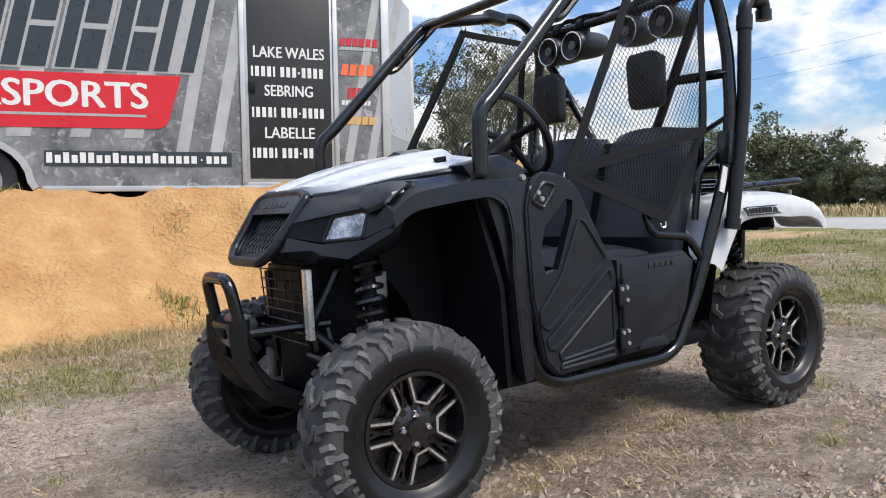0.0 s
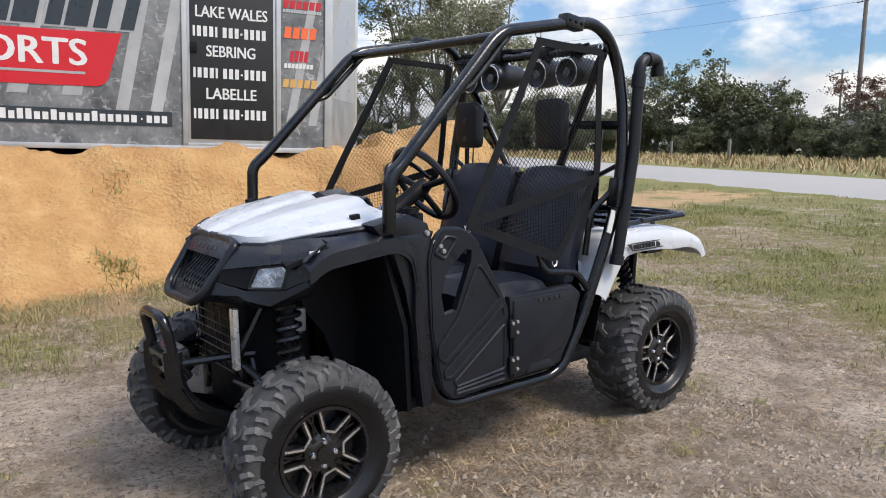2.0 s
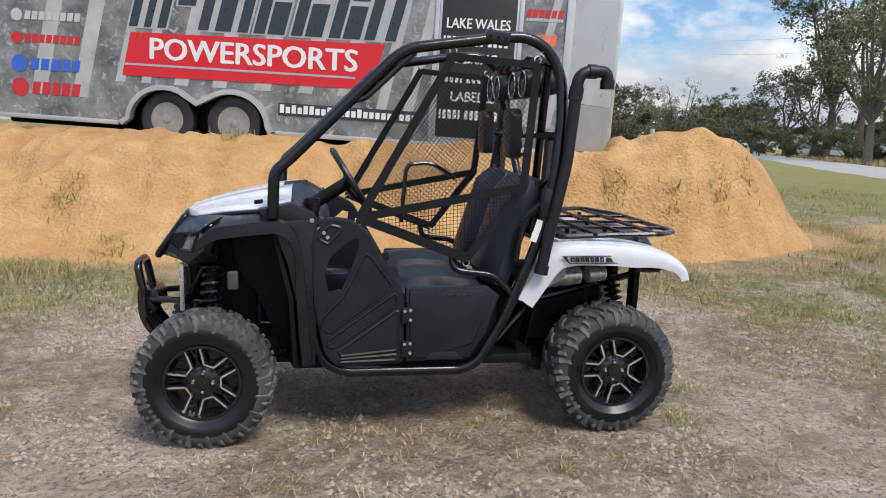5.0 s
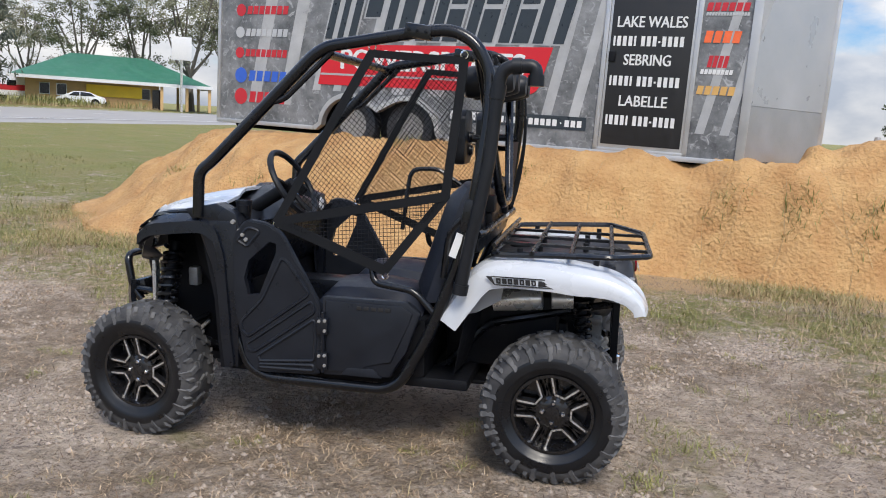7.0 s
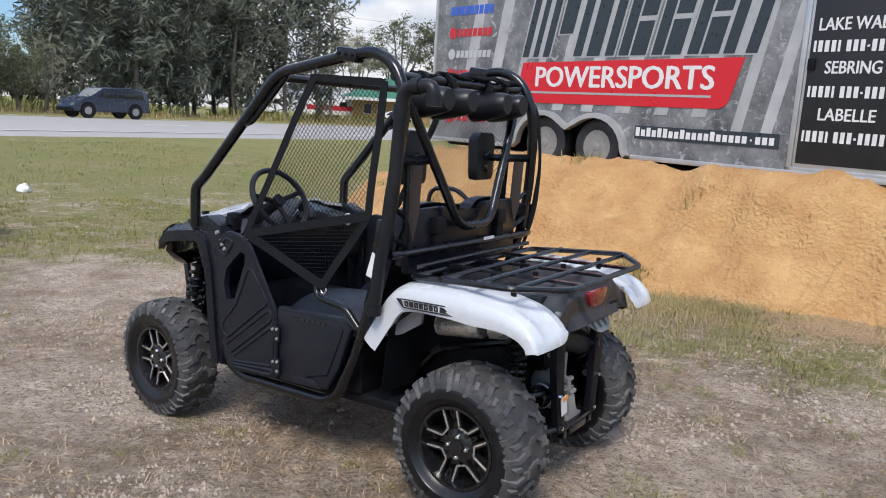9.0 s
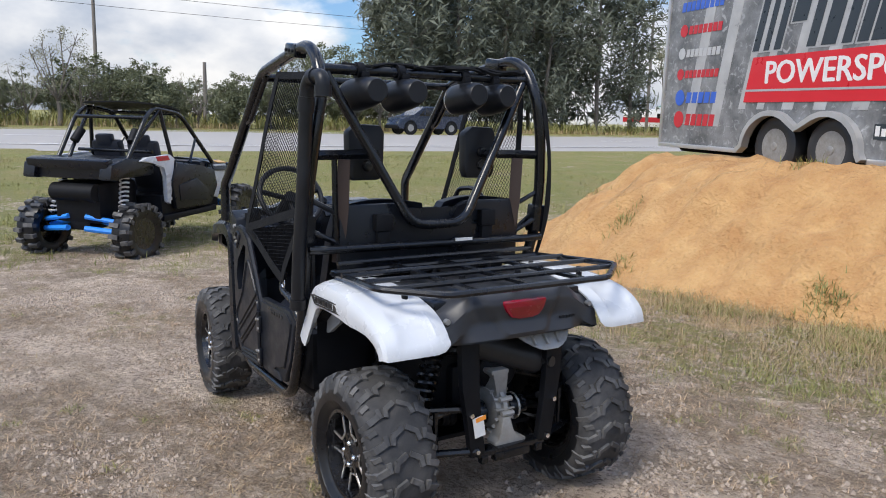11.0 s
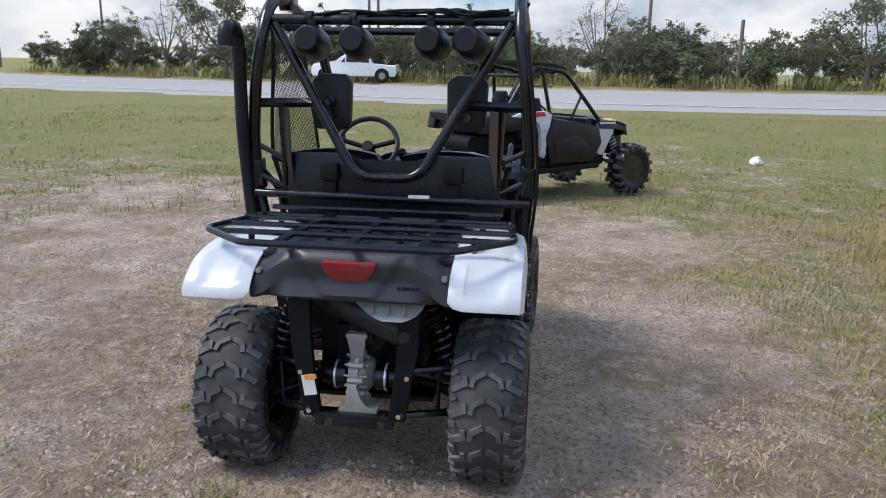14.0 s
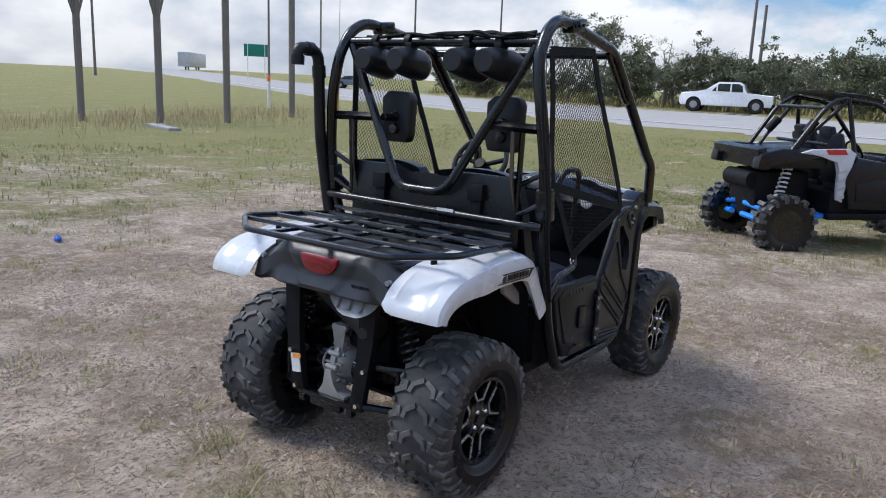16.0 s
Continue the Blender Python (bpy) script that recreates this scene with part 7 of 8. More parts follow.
def west(y, top, kind, back=0.0):
    """A tree beyond the highway on the line from the vehicle's tail to (-52, y), as high as it looks."""
    x, yy = -52.0, y
    for _ in range(3):
        far = road_edge(yy) - 17.5 - back
        q = (far - 3.4) / (-52 - 3.4)
        x, yy = far, 0.2 + (y - 0.2) * q
    plant(kind, x, yy, (1.5 + (top - 1.5) * q - 0.4) * (0.86 if y < 2 else 1.0))


for k in range(16):
    plant("pine", -49.5 - 9 * (k % 3) / 2 - tree_rng.uniform(0, 2), 28.5 + 1.55 * k + tree_rng.uniform(-0.7, 0.7), tree_rng.uniform(13.5, 17.5))
for y, top, kind in ((-34, 4.6, "bush"), (-31, 5.5, "oak"), (-28, 6.6, "thin"), (-26, 8.3, "thin"), (-23.5, 7.4, "oak"), (-21, 5.2, "bush"), (-18.2, 8.0, "thin"), (-17.5, 6.2, "oak"), (-15.4, 4.8, "bush"), (-13.6, 4.7, "oak"), (-11.5, 4.9, "bush"), (-10, 5.0, "oak"), (-8.4, 6.0, "thin"), (-6.6, 5.4, "oak"), (-5.2, 5.3, "bush"), (-3.0, 4.9, "oak"), (-1.2, 4.0, "bush"), (0.6, 4.2, "oak"), (1.8, 6.5, "thin"), (3.6, 6.3, "thin"), (5.0, 5.9, "thin"), (6.6, 5.9, "oak"), (8.6, 4.2, "bush"), (10.8, 4.3, "oak"), (12.3, 5.2, "thin"), (14.8, 3.8, "bush"), (17.6, 5.6, "oak"), (21.3, 7.3, "oak"), (24.5, 5.2, "oak"), (26.5, 7.5, "thin")):
    west(y, top, kind)
for k in range(30):
    west(-38 + 2.2 * k, tree_rng.uniform(2.8, 4.4), "bush", 10 + 3 * (k % 3))
# east: woods past the side road
for x, y, top, kind in ((65, 41, 6.5, "oak"), (67, 38, 9.5, "oak"), (69, 34, 6.5, "bush"), (70, 32, 7.5, "oak"), (61, 47, 6.8, "oak"), (63, 44, 9.5, "oak"), (72, 27.5, 7.0, "rust"), (74, 24, 6.5, "rust"), (66.5, 39.5, 8.0, "bush"), (69.5, 35, 7.0, "oak"), (58, 50.5, 12.0, "oak"), (61.5, 46.2, 10.5, "oak"), (52.5, 55.8, 15.2, "tall"), (55.5, 53, 12.5, "oak"), (49, 59, 13.6, "tall"), (73, 30, 6.2, "oak"), (76, 21, 6.0, "oak")):
    q = 1.12
    plant(kind, x * q, y * q, 1.0 + (top - 1) * q)
for x, y, top, kind in ((30.5, 70, 9.6, "thin"), (33, 68.8, 8.6, "thin"), (35, 68, 9.2, "thin"), (38.4, 66, 7.8, "oak"), (40.6, 64.8, 10.2, "oak"), (43, 63.3, 9.4, "oak"), (45.8, 61.4, 14.9, "tall"), (48, 59.8, 14.0, "tall"), (50, 58, 11.5, "oak"), (28, 71, 6.5, "bush"), (36.8, 67, 5.0, "bush"), (51.5, 57, 9.0, "oak"), (45, 62.2, 12.6, "thin")):
    q = 1.6
    plant(kind, x * q, y * q, 1.0 + (top - 1) * q)
for k in range(10):
    plant("bush", (27 + 2.7 * k) * 1.75, (72 - 1.6 * k) * 1.75, tree_rng.uniform(5, 8))
for k in range(34):
    plant("bush", (26 + 1.9 * k) * 1.45, (70.5 - 1.25 * k) * 1.45 - 14 * (k / 34) ** 2, tree_rng.uniform(3.0, 5.0))
for k in range(26):  # undergrowth
    a = k / 25
    plant("bush", 72 + 14 * a - 30 * a * a + tree_rng.uniform(-2, 2), 22 + 42 * a + tree_rng.uniform(-2, 2), tree_rng.uniform(3.0, 5.2))
# behind the green-roofed building
for x, y, h in ((-60, 78, 11.5), (-55, 82, 12.5), (-50, 85, 12.5), (-66, 76, 9), (-46, 88, 11)):
    plant("tall", x, y, h)
for o in [p for ps in KINDS.values() for p in ps if p.matrix_world.translation.length < 1]:
    for c in list(o.children) + [o]:
        bpy.data.objects.remove(c)


# ---- poles, signs and buildings ----
def utility_pole(x, y, h, arms=0, r=0.16, turn=0.0, lean=0.0):
    p = thing("utility_pole", "weathered grey utility pole standing in grass", "utility pole", "poles", m=pose(x, y, land(x, y) - 0.2, lean, 0, turn))
    tube("pole_shaft", [(0, 0, 0), (0, 0, h)], [r, r * 0.7], M["wood"], p, 10, 0)
    for k in range(arms):
        tube("cross_arm", [(-1.2, 0.12, h - 0.5 - 0.9 * k), (1.2, 0.12, h - 0.5 - 0.9 * k)], 0.06, M["wood"], p, 4, 0)
        for q in (-1.1, -0.4, 0.4, 1.1):
            tube("insulator", [(q, 0.12, h - 0.45 - 0.9 * k), (q, 0.12, h - 0.25 - 0.9 * k)], 0.04, M["grey_print"], p, 6, 0)
    return p


utility_pole(82, 33.0, 19.5, 4, 0.27, 60)
utility_pole(88, 52, 12.5, 1, 0.16, 60)
utility_pole(96, 41, 11, 1, 0.16, 60)
utility_pole(-62, 67, 13.5, 1, 0.2, 40)
utility_pole(-80, 10, 15, 1, 0.2, 80)
utility_pole(-56, -13.5, 8.0, 0, 0.14)
utility_pole(-56, -12.8, 7.6, 0, 0.14)
utility_pole(-50, 12.5, 4.5, 0, 0.16)
utility_pole(-84, -66, 13.5, 1, 0.18, 30)
utility_pole(-70, -80, 12.5, 1, 0.18, 30)
utility_pole(-52, -92, 13.5, 1, 0.18, 30)
utility_pole(-100, -62, 14.5, 1, 0.18, 30)
utility_pole(-92, -92, 14, 1, 0.18, 30)


def braced_post(x, y, h, braces):
    p = thing("sign_post", "tall weathered timber post of a roadside frame", "post", "timber posts", m=pose(x, y, land(x, y) - 0.2))
    tube("post_shaft", [(0, 0, 0), (0, 0, h)], 0.13, M["wood"], p, 8, 0)
    if braces:
        for s in (-1, 1):
            tube("brace", [(0.05 * s, 0, h - 2.3), (0.75 * s, 0.3 * s, h - 0.6)], 0.07, M["wood"], p, 6, 0)
        tube("cross_beam", [(-1.2, -0.4, h - 0.6), (1.2, 0.4, h - 0.6)], 0.1, M["wood"], p, 4, 0)
    return p


for (x, y), b in (((-12.1, -25.1), True), ((-13.9, -23.0), True), ((-15.8, -21.6), False), ((-20.1, -22.7), False)):
    braced_post(x, y, 6.2 if b else 7.5, b)
path_slab = thing("broken_slab", "pale broken concrete strip lying in the grass", "slab", m=pose(-12.5, -20.9, land(-12.5, -20.9), 0, 0, 74))
part("slab_piece", box(bmesh.new(), (0, 0, 0.04), (2.6, 0.4, 0.1), bevel=0.02), M["insert"], path_slab)
for x, y, h, mat, nm, lab in ((-24, -28.5, 1.7, "orange_print", "marker_post", "thin orange and white marker post"), (-27, -27.5, 1.1, "insert", "utility_box", "pale grey utility pedestal in the grass")):
    o = thing(nm, lab, "marker", m=pose(x, y, land(x, y) - 0.05))
    part("marker_body", box(bmesh.new(), (0, 0, h / 2), (0.12 if h > 1.5 else 0.35, 0.1, h), bevel=0.02), M["label"] if h > 1.5 else M["insert"], o)
    if h > 1.5:
        part("marker_top", box(bmesh.new(), (0, 0, h - 0.15), (0.13, 0.11, 0.3), bevel=0.01), M[mat], o)
guy = thing("guy_guard", "yellow plastic guard on a slanting guy wire", "guy wire", m=pose(-26, -25.6, land(-26, -25.6)))
tube("guard_sleeve", [(0, 0, 0), (0.5, 0.5, 2.2)], 0.06, M["gold_print"], guy, 8, 0)
tube("guy_wire", [(0.5, 0.5, 2.2), (1.6, 1.6, 7.0)], 0.015, M["steel"], guy, 5, 0)


def road_sign(x, y, z, w, h, mat, turn, label):
    s = thing("road_sign", label, "road sign", m=pose(x, y, land(x, y), 0, 0, turn))
    part("sign_panel", box(bmesh.new(), (0, 0, z), (w, 0.06, h), bevel=0.01), mat, s)
    for q in (-0.35, 0.35):
        tube("sign_leg", [(q * w, 0.06, 0), (q * w, 0.06, z + h / 2)], 0.06, M["steel"], s, 6, 0)


M["sign_green"] = surface("green_sign_sheet", (0.0, 0.16, 0.11), 0.4, bump=0)
road_sign(-73, -86, 4.2, 3.4, 1.7, M["sign_green"], -40, "green highway direction sign on two posts")
road_sign(55, 41, 1.35, 2.0, 2.1, M["label"], 40, "plain white square sign board by the road")
for x, y in ((48, 27), (60, 40)):
    o = thing("marker_post", "short pale wooden marker stake", "stake", m=pose(x, y, land(x, y)))
    part("stake", box(bmesh.new(), (0, 0, 0.8), (0.18, 0.18, 1.7), bevel=0.02), M["wood"], o)


def green_shop():
    b = thing("roadside_shop", "low tan shop with green hipped metal roof and porch", "building", m=pose(-54, 74.5, land(-54, 74.5), 0, 0, 36))
    M["roof_green"] = surface("green_metal_roof", (0.03, 0.15, 0.09), 0.5, scale=1, bump=0)
    M["tan"] = surface("tan_stucco", (0.5, 0.33, 0.16), 0.9, scale=2, bump=0.1)
    M["yellow"] = surface("yellow_board", (0.75, 0.5, 0.03), 0.6, scale=1, bump=0)
    part("wall", box(bmesh.new(), (-1.5, 0, 1.4), (13, 8, 2.9)), M["tan"], b, "tan stucco walls")
    roof = bmesh.new()
    v = [roof.verts.new(p) for p in ((-9.5, -5.6, 2.8), (10.5, -5.6, 2.8), (10.5, 5.6, 2.8), (-9.5, 5.6, 2.8), (-3.8, 0, 5.6), (4.0, 0, 5.6))]
    for f in ((0, 1, 5, 4), (1, 2, 5), (2, 3, 4, 5), (3, 0, 4), (3, 2, 1, 0)):
        roof.faces.new([v[k] for k in f])
    part("roof", roof, M["roof_green"], b, "green hipped roof")
    part("fascia", box(bmesh.new(), (0.5, -5.6, 2.7), (20, 0.1, 0.35)), M["label"], b)
    part("fascia", box(bmesh.new(), (10.5, 0, 2.7), (0.1, 11.2, 0.35)), M["label"], b)
    for x in (5.2, 7.8, 10.2):
        for y in (-5.2, 5.2):
            part("porch_post", box(bmesh.new(), (x, y, 1.4), (0.3, 0.3, 2.8)), M["tan"], b)
    part("shop_sign", box(bmesh.new(), (0.5, -4.15, 1.7), (5.5, 0.1, 1.2)), M["yellow"], b, "yellow board on the wall")
    for x in (-6.2, -4.6, 3.6):
        w = part("window", box(bmesh.new(), (x, -4.05, 1.6), (1.0, 0.1, 1.2)), M["label"], b)
        part("pane", box(bmesh.new(), (x, -4.12, 1.6), (0.85, 0.05, 1.05)), M["rim"], w)
    part("door", box(bmesh.new(), (4.8, -4.06, 1.1), (1.0, 0.1, 2.1)), M["rim"], b)
    s = thing("pole_sign", "square white sign on a tall pole by the shop", "sign", m=pose(-43.6, 72, land(-43.6, 72), 0, 0, 30))
    tube("sign_pole", [(0, 0, 0), (0, 0, 7.6)], 0.12, M["steel"], s, 8, 0)
    part("sign_box", box(bmesh.new(), (0, 0, 6.6), (2.0, 0.3, 2.4), bevel=0.04), M["label"], s)


green_shop()


def car(name, label, x, y, turn, colour, kind):
    c = thing(name, label, "car", "cars on the highway", m=pose(x, y, land(x, y) + 0.03, 0, 0, turn))
    length, roofz = {"sedan": (4.6, 1.45), "suv": (5.1, 1.85), "pickup": (5.8, 1.9)}[kind]
    h = length / 2
    low = [(-h, 0.55), (-h + 0.1, 0.35), (h - 0.1, 0.35), (h, 0.6)]
    if kind == "sedan":
        up = [(h - 0.1, 0.95), (1.5, 1.0), (0.9, 1.38), (0.2, 1.45), (-0.7, 1.42), (-1.4, 1.0), (-h + 0.15, 0.85)]
        glass = [(1.3, 1.0), (0.85, 1.32), (0.2, 1.38), (-0.65, 1.36), (-1.15, 0.98)]
    elif kind == "suv":
        up = [(h, 1.1), (h - 0.25, 1.75), (1.2, 1.85), (-0.6, 1.82), (-1.3, 1.2), (-h + 0.2, 1.05)]
        glass = [(h - 0.4, 1.2), (h - 0.55, 1.68), (1.1, 1.75), (-0.5, 1.73), (-0.95, 1.2)]
    else:
        up = [(h, 1.12), (1.2, 1.14), (1.12, 1.72), (0.85, 1.9), (-0.5, 1.88), (-1.2, 1.28), (-h + 0.2, 1.16), (-h + 0.02, 0.95)]
        glass = [(1.05, 1.26), (0.98, 1.66), (0.75, 1.78), (-0.42, 1.77), (-0.88, 1.3)]
    body = part("body", slab(bmesh.new(), low + up, -0.88, 0.88, "y", bevel=0.09), colour, c)
    for s in (-1, 1):
        part("side_glass", slab(bmesh.new(), glass, 0.86 * s, 0.9 * s, "y", bevel=0.015), M["rim"], c)
        for x2 in (-h + 0.95, h - 1.0):
            w = new("wheel")
            w.parent = c
            big = 0.33 if kind == "sedan" else 0.4
            part("tyre", lathe(bmesh.new(), [(-0.1, big * 0.62), (-0.1, big), (0.1, big), (0.1, big * 0.62)], "y", (x2, 0.8 * s, big), 20), M["wall"], w)
            part("rim", lathe(bmesh.new(), [(0.0, big * 0.62), (0.112 * s, big * 0.58), (0.112 * s, 0.0)], "y", (x2, 0.8 * s, big), 14), M["alloy"], w)
            part("wheel_arch", lathe(bmesh.new(), [(0.8 * s, big + 0.09), (0.886 * s, big + 0.09), (0.886 * s, big * 0.5)], "y", (x2, 0, big + 0.02), 20), M["matt"], c)
        for x2 in (0.3, -0.55) if kind != "sedan" else (-0.1,):
            part("pillar", box(bmesh.new(), (x2, 0.896 * s, 1.5 if kind != "sedan" else 1.18), (0.09, 0.02, 0.52 if kind != "sedan" else 0.38)), colour, c)
        part("tail_lamp", box(bmesh.new(), (h - 0.03, 0.7 * s, 0.85), (0.06, 0.25, 0.2), bevel=0.02), M["red"], c)
        part("head_lamp", box(bmesh.new(), (-h + 0.1, 0.65 * s, 0.72), (0.1, 0.3, 0.14), bevel=0.02), M["cream"], c)
    part("bumper", box(bmesh.new(), (-h + 0.02, 0, 0.45), (0.14, 1.7, 0.22), bevel=0.04), M["matt"], c)
    part("bumper", box(bmesh.new(), (h - 0.02, 0, 0.48), (0.14, 1.7, 0.2), bevel=0.04), M["matt"], c)
    return c


M["car_white"] = surface("white_car_paint", (0.75, 0.76, 0.78), 0.25, bump=0, coat=0.5)
M["car_blue"] = surface("dark_blue_car_paint", (0.02, 0.03, 0.055), 0.25, bump=0, coat=0.5)
M["car_grey"] = surface("grey_blue_car_paint", (0.12, 0.15, 0.18), 0.25, 0.3, bump=0, coat=0.5)
car("pickup_truck", "white crew-cab pickup on the highway", -49.5, -13.0, 100, M["car_white"], "pickup")
car("sport_wagon", "dark blue sport wagon on the highway", -42.0, 25.0, 90, M["car_blue"], "suv")
car("sedan", "pale grey sedan on the highway", -66.0, -61.0, -60, M["car_grey"], "sedan")
car("parked_sedan", "white sedan parked before the shop", -51.5, 66.5, 35, M["car_white"], "sedan")


def box_trailer(name, label, x, y, turn, size, mat, stripe=None):
    o = thing(name, label, "trailer", m=pose(x, y, land(x, y), 0, 0, turn))
    l, w, h = size
    part("body", box(bmesh.new(), (0, 0, 0.6 + h / 2), (l, w, h), bevel=0.12), mat, o)
    if stripe:
        part("stripe", box(bmesh.new(), (0, 0, 0.6 + h * 0.4), (l + 0.02, w + 0.02, h * 0.28)), stripe, o)
    for q in (-0.2, 0.25):
        part("window", box(bmesh.new(), (l * q, -w / 2, 0.6 + h * 0.62), (0.9, 0.06, 0.6), bevel=0.03), M["rim"], o)
        for s in (-1, 1):
            part("wheel", lathe(bmesh.new(), [(-0.1, 0.1), (-0.1, 0.36), (0.1, 0.36), (0.1, 0.1)], "y", (l * 0.1 * (1 if q > 0 else -0.6), s * w * 0.42, 0.36), 16), M["wall"], o)
    return o


box_trailer("camper", "white camping trailer parked under the trees", 73.5, 99.5, 125, (9.0, 2.5, 2.7), M["car_white"], M["insert"])
box_trailer("semi_trailer", "pale grey freight trailer on the far highway", -103, -141, 40, (14, 2.6, 2.9), M["nose"])
box_trailer("flatbed_truck", "white truck towing along the far highway", -96, -92, 40, (6, 2.2, 1.6), M["car_white"])
for k in range(3):
    box_trailer("storage_trailer", "pale storage trailer with a red stripe by the pines", -72 + 6.5 * k, 66 + 5 * k, 40, (6, 2.4, 2.2), M["car_white"], M["red_print"] if k else None)
shed = thing("far_house", "small pale house among the trees", "house", m=pose(80, 33, land(80, 33), 0, 0, 25))
part("wall", box(bmesh.new(), (0, 0, 1.3), (9, 5, 2.6)), M["insert"], shed)
rf = bmesh.new()
v = [rf.verts.new(p) for p in ((-4.8, -3, 2.6), (4.8, -3, 2.6), (4.8, 3, 2.6), (-4.8, 3, 2.6), (-4.8, 0, 4.0), (4.8, 0, 4.0))]
for f in ((0, 1, 5, 4), (2, 3, 4, 5), (1, 2, 5), (3, 0, 4), (0, 3, 2, 1)):
    rf.faces.new([v[k] for k in f])
part("roof", rf, M["nose"], shed)
for x in (-2.5, 2.0):
    part("window", box(bmesh.new(), (x, -2.5, 1.4), (1.2, 0.1, 1.0)), M["rim"], shed)


def wires(a, b, heights):
    for z in heights:
        o = thing("power_line", "thin black overhead cable between poles", "cable", "overhead cables")
        n = 14
        pts = [(a[0] + (b[0] - a[0]) * k / n, a[1] + (b[1] - a[1]) * k / n, z - 1.6 * 4 * (k / n) * (1 - k / n)) for k in range(n + 1)]
        tube("cable_run", pts, 0.012, M["ink"], o, 4, 0)


wires((-48, -40), (-47, 70), (11.2, 10.0, 9.2))
wires((82, 33.0), (66, 120), (18.6, 16.4))

# ---- grass, thatch and weeds ----
def blades(name, label, spots, length, width, flat, material, seed, category="grass"):
    """Thin bent blades at the given spots. flat: how far they lie down, 0 to 1."""
    rng = np.random.default_rng(seed)
    n = len(spots)
    p = np.array(spots)
    a = rng.uniform(0, math.tau, n)
    l = length * rng.uniform(0.45, 1.35, n)
    lean = np.clip(flat + rng.normal(0, 0.22, n), 0, 0.97) * math.pi / 2
    d = np.stack([np.cos(a) * np.sin(lean), np.sin(a) * np.sin(lean), np.cos(lean)], 1)
    side = np.stack([-np.sin(a), np.cos(a), np.zeros(n)], 1) * (width * rng.uniform(0.6, 1.4, n))[:, None]
    mid = p + d * l[:, None] * 0.55
    bend = np.stack([np.cos(a), np.sin(a), -0.4 * np.ones(n)], 1) * (l * 0.16)[:, None]
    tip = p + d * l[:, None] + bend
    tip[:, 2] = np.maximum(tip[:, 2], p[:, 2] + 0.002)
    v = np.stack([p - side / 2, p + side / 2, mid + side * 0.4, mid - side * 0.4, tip], 1).reshape(-1, 3)
    k = np.arange(n) * 5
    quads = np.stack([k, k + 1, k + 2, k + 3], 1)
    tris = np.stack([k + 3, k + 2, k + 4], 1)
    return sheet(name, v, [tuple(q) for q in quads] + [tuple(q) for q in tris], material, "stuff", label, category, smooth=False)


def level(x, y):
    return land(x, y) + bumps(x, y) * wheel_flat(x, y)


def clear(x, y):
    """Whether the tyres leave the spot free."""
    return all(math.hypot((x - wx) / 0.3, (y - wy) / 0.17) > 1 for wx, wy in ((-0.925, -0.48), (-0.925, 0.48), (0.928, -0.47), (0.928, 0.47)))


def scatter(count, box4, chance, seed, spread=0.0, per=1):
    rng = random.Random(seed)
    out = []
    while len(out) < count:
        x, y = rng.uniform(box4[0], box4[1]), rng.uniform(box4[2], box4[3])
        if rng.random() > chance(x, y) or not clear(x, y):
            continue
        for _ in range(per):
            xx, yy = x + rng.gauss(0, spread), y + rng.gauss(0, spread)
            out.append((xx, yy, level(xx, yy) - 0.004))
    return out


def matted(x, y):
    return 0.2 + 0.8 * thatch_patch(x, y) if inside_by(x, y, TOE) < 0.1 else 0.0


def turf_patch(x, y):
    p = Vector((x, y, 2.0))
    k = noise.noise(p * 0.8) + 0.6 * noise.noise(p * 2.2)
    return min(1.0, turf_weight(x, y)) * (1 - sand_strip(x, y)) * (1 - 0.65 * smooth(-1.3, -0.1, inside_by(x, y, TOE))) * smooth(-0.12, 0.3, k) * (1 if inside_by(x, y, TOE) < 0.0 and math.hypot(x, y) > 1.3 else 0.0)


def toe_fringe(x, y):
    d = inside_by(x, y, TOE)
    return (0.3 * smooth(-2.3, -1.0, d) + 0.7 * smooth(-1.1, -0.35, d)) * (1 - smooth(0.0, 0.4, d)) * smooth(-0.3, 0.5, noise.noise(Vector((x * 0.9, y * 0.9, 5)))) if y < 7 else 0.0


blades("thatch", "dry straw and dead grass matted on the sand", scatter(280000, (-4.8, 5.4, -4.4, 4.2), matted, 1, 0.045, 10), 0.05, 0.0034, 1.0, M["straw"], 1, "thatch")
blades("twigs", "dark brown bits of dead grass on the sand", scatter(70000, (-4.8, 5.4, -4.4, 4.2), lambda x, y: 0.3 + 0.7 * matted(x, y), 11, 0.04, 4), 0.042, 0.0032, 0.97, M["dead"], 11, "thatch")
blades("green_tufts", "small green tufts in the worn ground", scatter(10000, (-4.8, 5.4, -4.4, 4.2), lambda x, y: matted(x, y) ** 2, 12, 0.03, 60), 0.036, 0.0036, 0.62, M["blade"], 12)
blades("dry_tufts", "tufts of dry yellow grass", scatter(9000, (-9, 9, -5, 4.8), lambda x, y: 0.6 * matted(x, y) + 0.3 * turf_patch(x, y), 2, 0.03, 9), 0.055, 0.003, 0.86, M["weed"], 2)
blades("grass", "patches of short green grass", scatter(190000, (-11, 10, -7, 6), turf_patch, 3, 0.05, 22), 0.065, 0.0038, 0.55, M["blade"], 3)
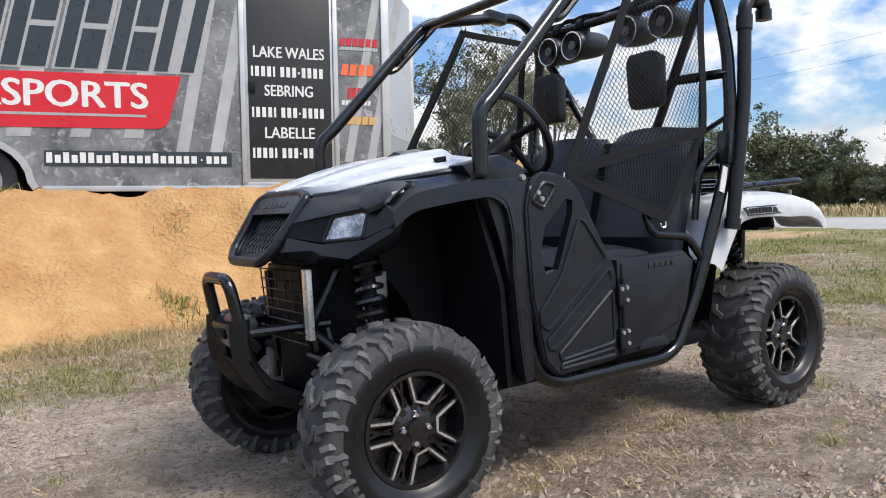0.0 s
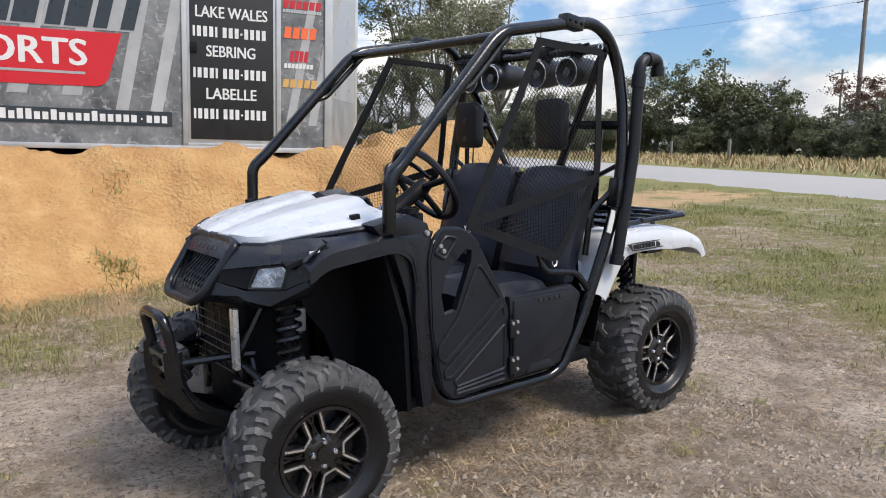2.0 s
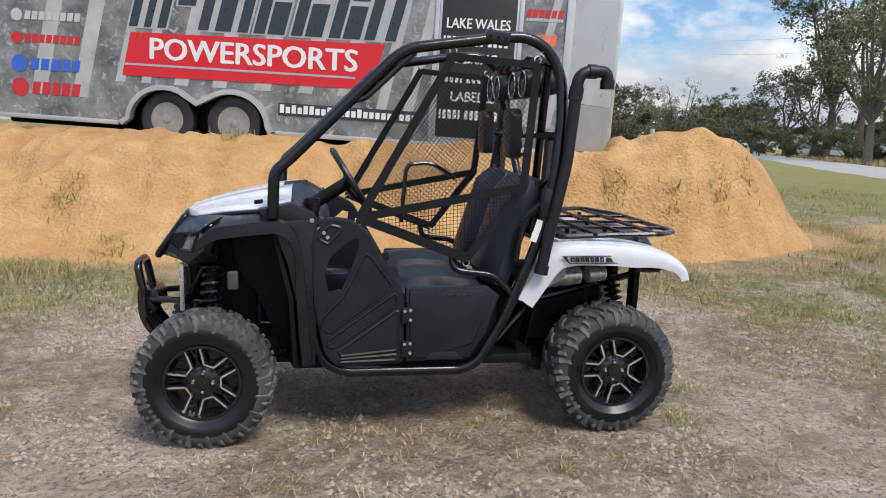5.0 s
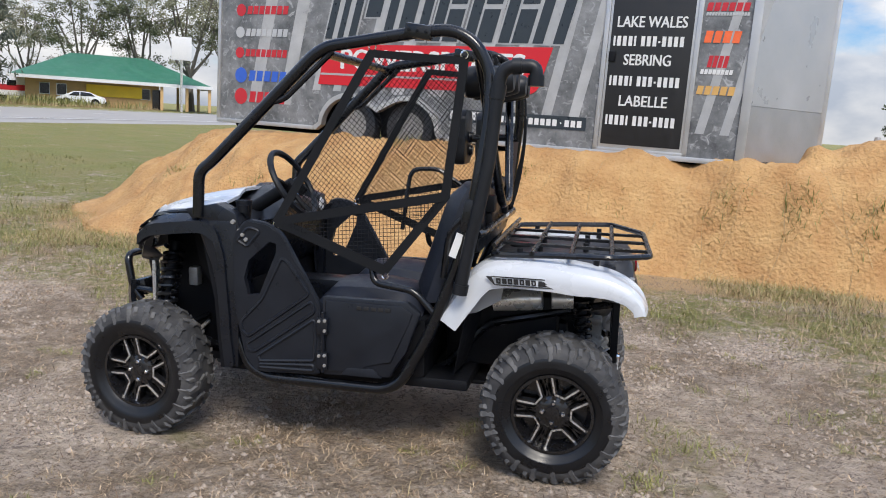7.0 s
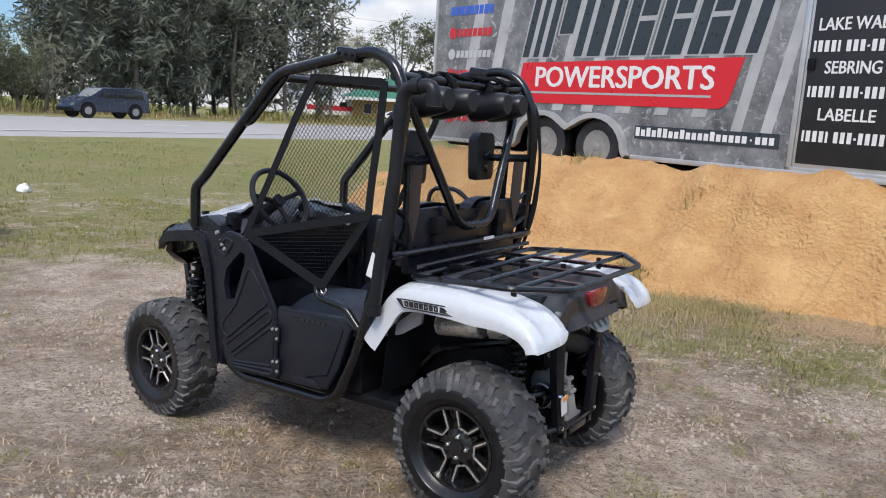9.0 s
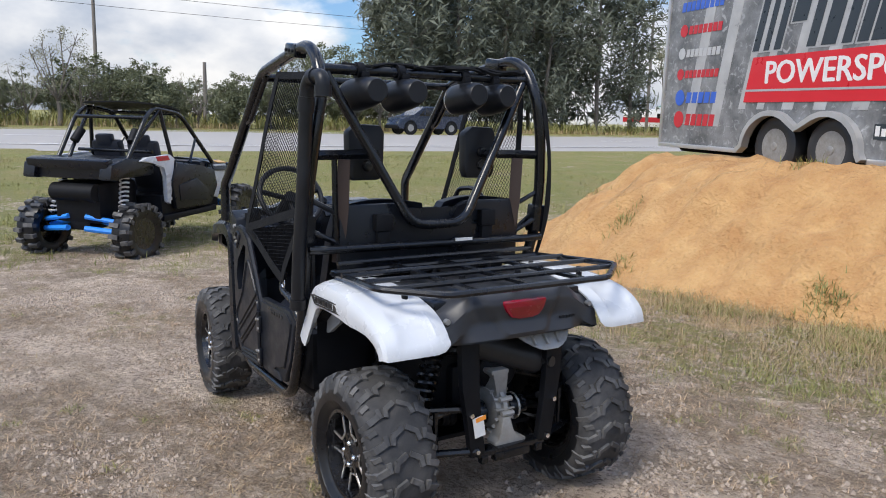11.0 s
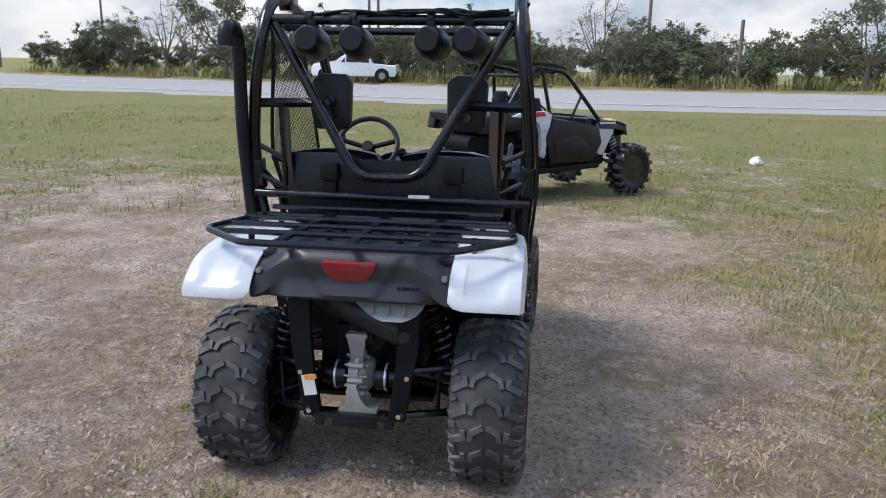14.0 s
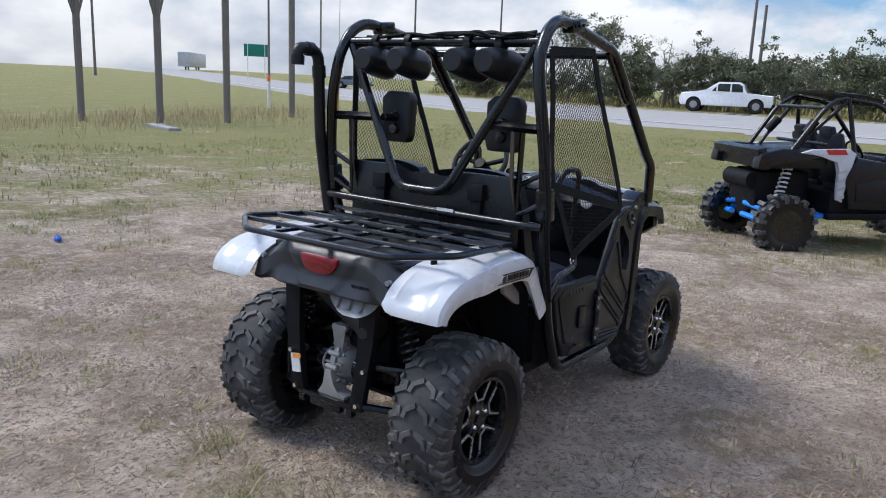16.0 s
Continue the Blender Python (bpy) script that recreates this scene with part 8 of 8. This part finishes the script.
def brown_patch(x, y):
    p = Vector((x, y, 2.0))
    k = noise.noise(p * 0.8) + 0.6 * noise.noise(p * 2.2)
    return min(1.0, turf_weight(x, y)) * (1 - sand_strip(x, y)) * smooth(0.15, -0.3, k) * (0.7 if inside_by(x, y, TOE) < -0.1 and math.hypot(x, y) > 1.3 else 0.0)


blades("brown_grass", "withered brown grass between the green patches", scatter(60000, (-9, 9, -7, 6), brown_patch, 13, 0.06, 14), 0.06, 0.0034, 0.7, M["straw"], 13)
blades("far_grass", "rougher green grass towards the roads", scatter(60000, (-24, 15, -16, 16), lambda x, y: (0.25 + 0.75 * smooth(-0.3, 0.4, noise.noise(Vector((x * 0.4, y * 0.4, 1))))) * (1 - sand_strip(x, y)) if inside_by(x, y, TOE) < 0 and math.hypot(x, y) > 6 else 0, 4, 0.07, 6), 0.1, 0.009, 0.4, M["blade"], 4)
blades("bank_weeds", "taller mixed weeds along the foot of the sand bank", scatter(24000, (-8, 8, 1.4, 7), toe_fringe, 5, 0.06, 12), 0.12, 0.0032, 0.5, M["weed"], 5, "weeds")
blades("bank_grass", "green grass along the foot of the sand bank", scatter(20000, (-8, 8, 1.4, 7), toe_fringe, 6, 0.06, 12), 0.095, 0.0035, 0.5, M["blade"], 6)


def verge(count, seed, low, high):
    rng = random.Random(seed)
    out = []
    while len(out) < count:
        y = rng.uniform(-50, 70)
        x = road_edge(y) - rng.uniform(low, high)
        k = noise.noise(Vector((x * 0.3, y * 0.3, 9)))
        if rng.random() < smooth(-0.5, 0.3, k):
            out.append((x, y, land(x, y)))
    return out


blades("verge_weeds", "tall tan weeds along the far verge", verge(11000, 7, 15.2, 22), 0.42, 0.035, 0.3, M["weed"], 7, "weeds")
blades("verge_brush", "green brush along the far verge", verge(9000, 8, 16.5, 24), 0.95, 0.07, 0.25, M["blade"], 8, "weeds")
post_rng = random.Random(9)
spots = []
for _ in range(3500):
    x, y = -16 + post_rng.gauss(0, 5.5), -24 + post_rng.gauss(0, 2.6)
    spots.append((x, y, land(x, y)))
blades("post_weeds", "knee-high brown weeds round the timber posts", spots, 0.45, 0.012, 0.3, M["weed"], 9, "weeds")
spots = []
for _ in range(14000):
    y = post_rng.uniform(-30, 110)
    x = 25.5 + 0.42 * y + post_rng.uniform(0, 26)
    spots.append((x, y, land(x, y)))
blades("field_weeds", "tan dry field grass past the side road", spots, 0.6, 0.07, 0.3, M["weed"], 10, "weeds")


def clods():
    """Crumbs of sandy soil."""
    rng = np.random.default_rng(31)
    pick = random.Random(31)
    verts, faces = [], []
    shape = np.array([(1, 0, 0), (-1, 0, 0), (0, 1, 0), (0, -1, 0), (0, 0, 0.8), (0, 0, -0.6)])
    tri = [(0, 2, 4), (2, 1, 4), (1, 3, 4), (3, 0, 4), (2, 0, 5), (1, 2, 5), (3, 1, 5), (0, 3, 5)]
    while len(verts) < 6 * 36000:
        x, y = pick.uniform(-4.4, 5.0), pick.uniform(-4.2, 3.4)
        if pick.random() > smooth(-0.1, 0.5, noise.noise(Vector((x * 1.3, y * 1.3, 12)))) or not clear(x, y):
            continue
        r = 0.004 + 0.014 * pick.random() ** 3
        k = len(verts)
        q = shape * r * rng.uniform(0.6, 1.4, (6, 3)) + np.array([x, y, level(x, y)])
        verts += [tuple(p) for p in q]
        faces += [tuple(k + i for i in t) for t in tri]
    sheet("clods", verts, faces, M["soil"], "stuff", "small crumbs of pale sandy soil", "soil", smooth=False)


clods()


def bank_plants():
    """Sprigs and dry vines on the sand itself."""
    rng = random.Random(21)
    sprigs = []
    for cx, cy, n in ((-3.05, 4.75, 150), (0.05, 5.05, 60), (2.9, 4.35, 120), (3.5, 4.2, 140), (4.1, 4.3, 120), (-1.4, 5.6, 90), (2.2, 4.55, 90), (4.6, 4.6, 60), (-4.4, 5.6, 60), (1.2, 4.75, 30), (-0.2, 4.2, 240), (-2.4, 4.05, 90)):
        for _ in range(n):
            x, y = cx + rng.gauss(0, 0.1), cy + rng.gauss(0, 0.08)
            sprigs.append((x, y, berm(x, y) - 0.01))
    blades("bank_sprigs", "small green sprigs growing in the sand", sprigs, 0.11, 0.008, 0.45, M["blade"], 22, "weeds")
    for cx, cy in ((-2.0, 5.7), (0.6, 5.0), (3.0, 4.6), (3.6, 4.5), (2.4, 4.7), (-3.4, 5.6), (1.6, 4.6), (4.2, 4.9)):
        bm = bmesh.new()
        for k in range(3):
            x, y = cx + rng.gauss(0, 0.25), cy + rng.gauss(0, 0.12)
            a = rng.uniform(-2.4, -0.9)
            pts = []
            for q in range(7):
                pts.append((x, y, berm(x, y) + 0.012 + 0.012 * rng.random()))
                a += rng.gauss(0, 0.35)
                x, y = x + 0.11 * math.cos(a), y + 0.11 * math.sin(a)
            sweep(bm, pts, 0.0016, 3, 0)
        o = part("dry_vine", bm, M["weed"], None, "thin dry brown runner creeping down the sand")
        tagged(o, "", "vine", "vines on the sand", "stuff")


bank_plants()
# scraps of litter
for x, y, mat, lab in ((-12.4, 4.7, "label", "scrap of white plastic lying in grass"), (-0.4, -4.9, "blue_print", "crumpled blue scrap on the sand")):
    bm = bmesh.new()
    bmesh.ops.create_icosphere(bm, subdivisions=2, radius=0.14 if mat == "label" else 0.035, matrix=pose(x, y, level(x, y) + 0.03))
    for v in bm.verts:
        v.co += Vector((0.5, 0.5, 0.25)) * noise.noise(v.co * 14) * 0.1
        v.co.z = max(v.co.z, level(x, y))
    tagged(part("litter", bm, M[mat]), lab, "litter", "litter")
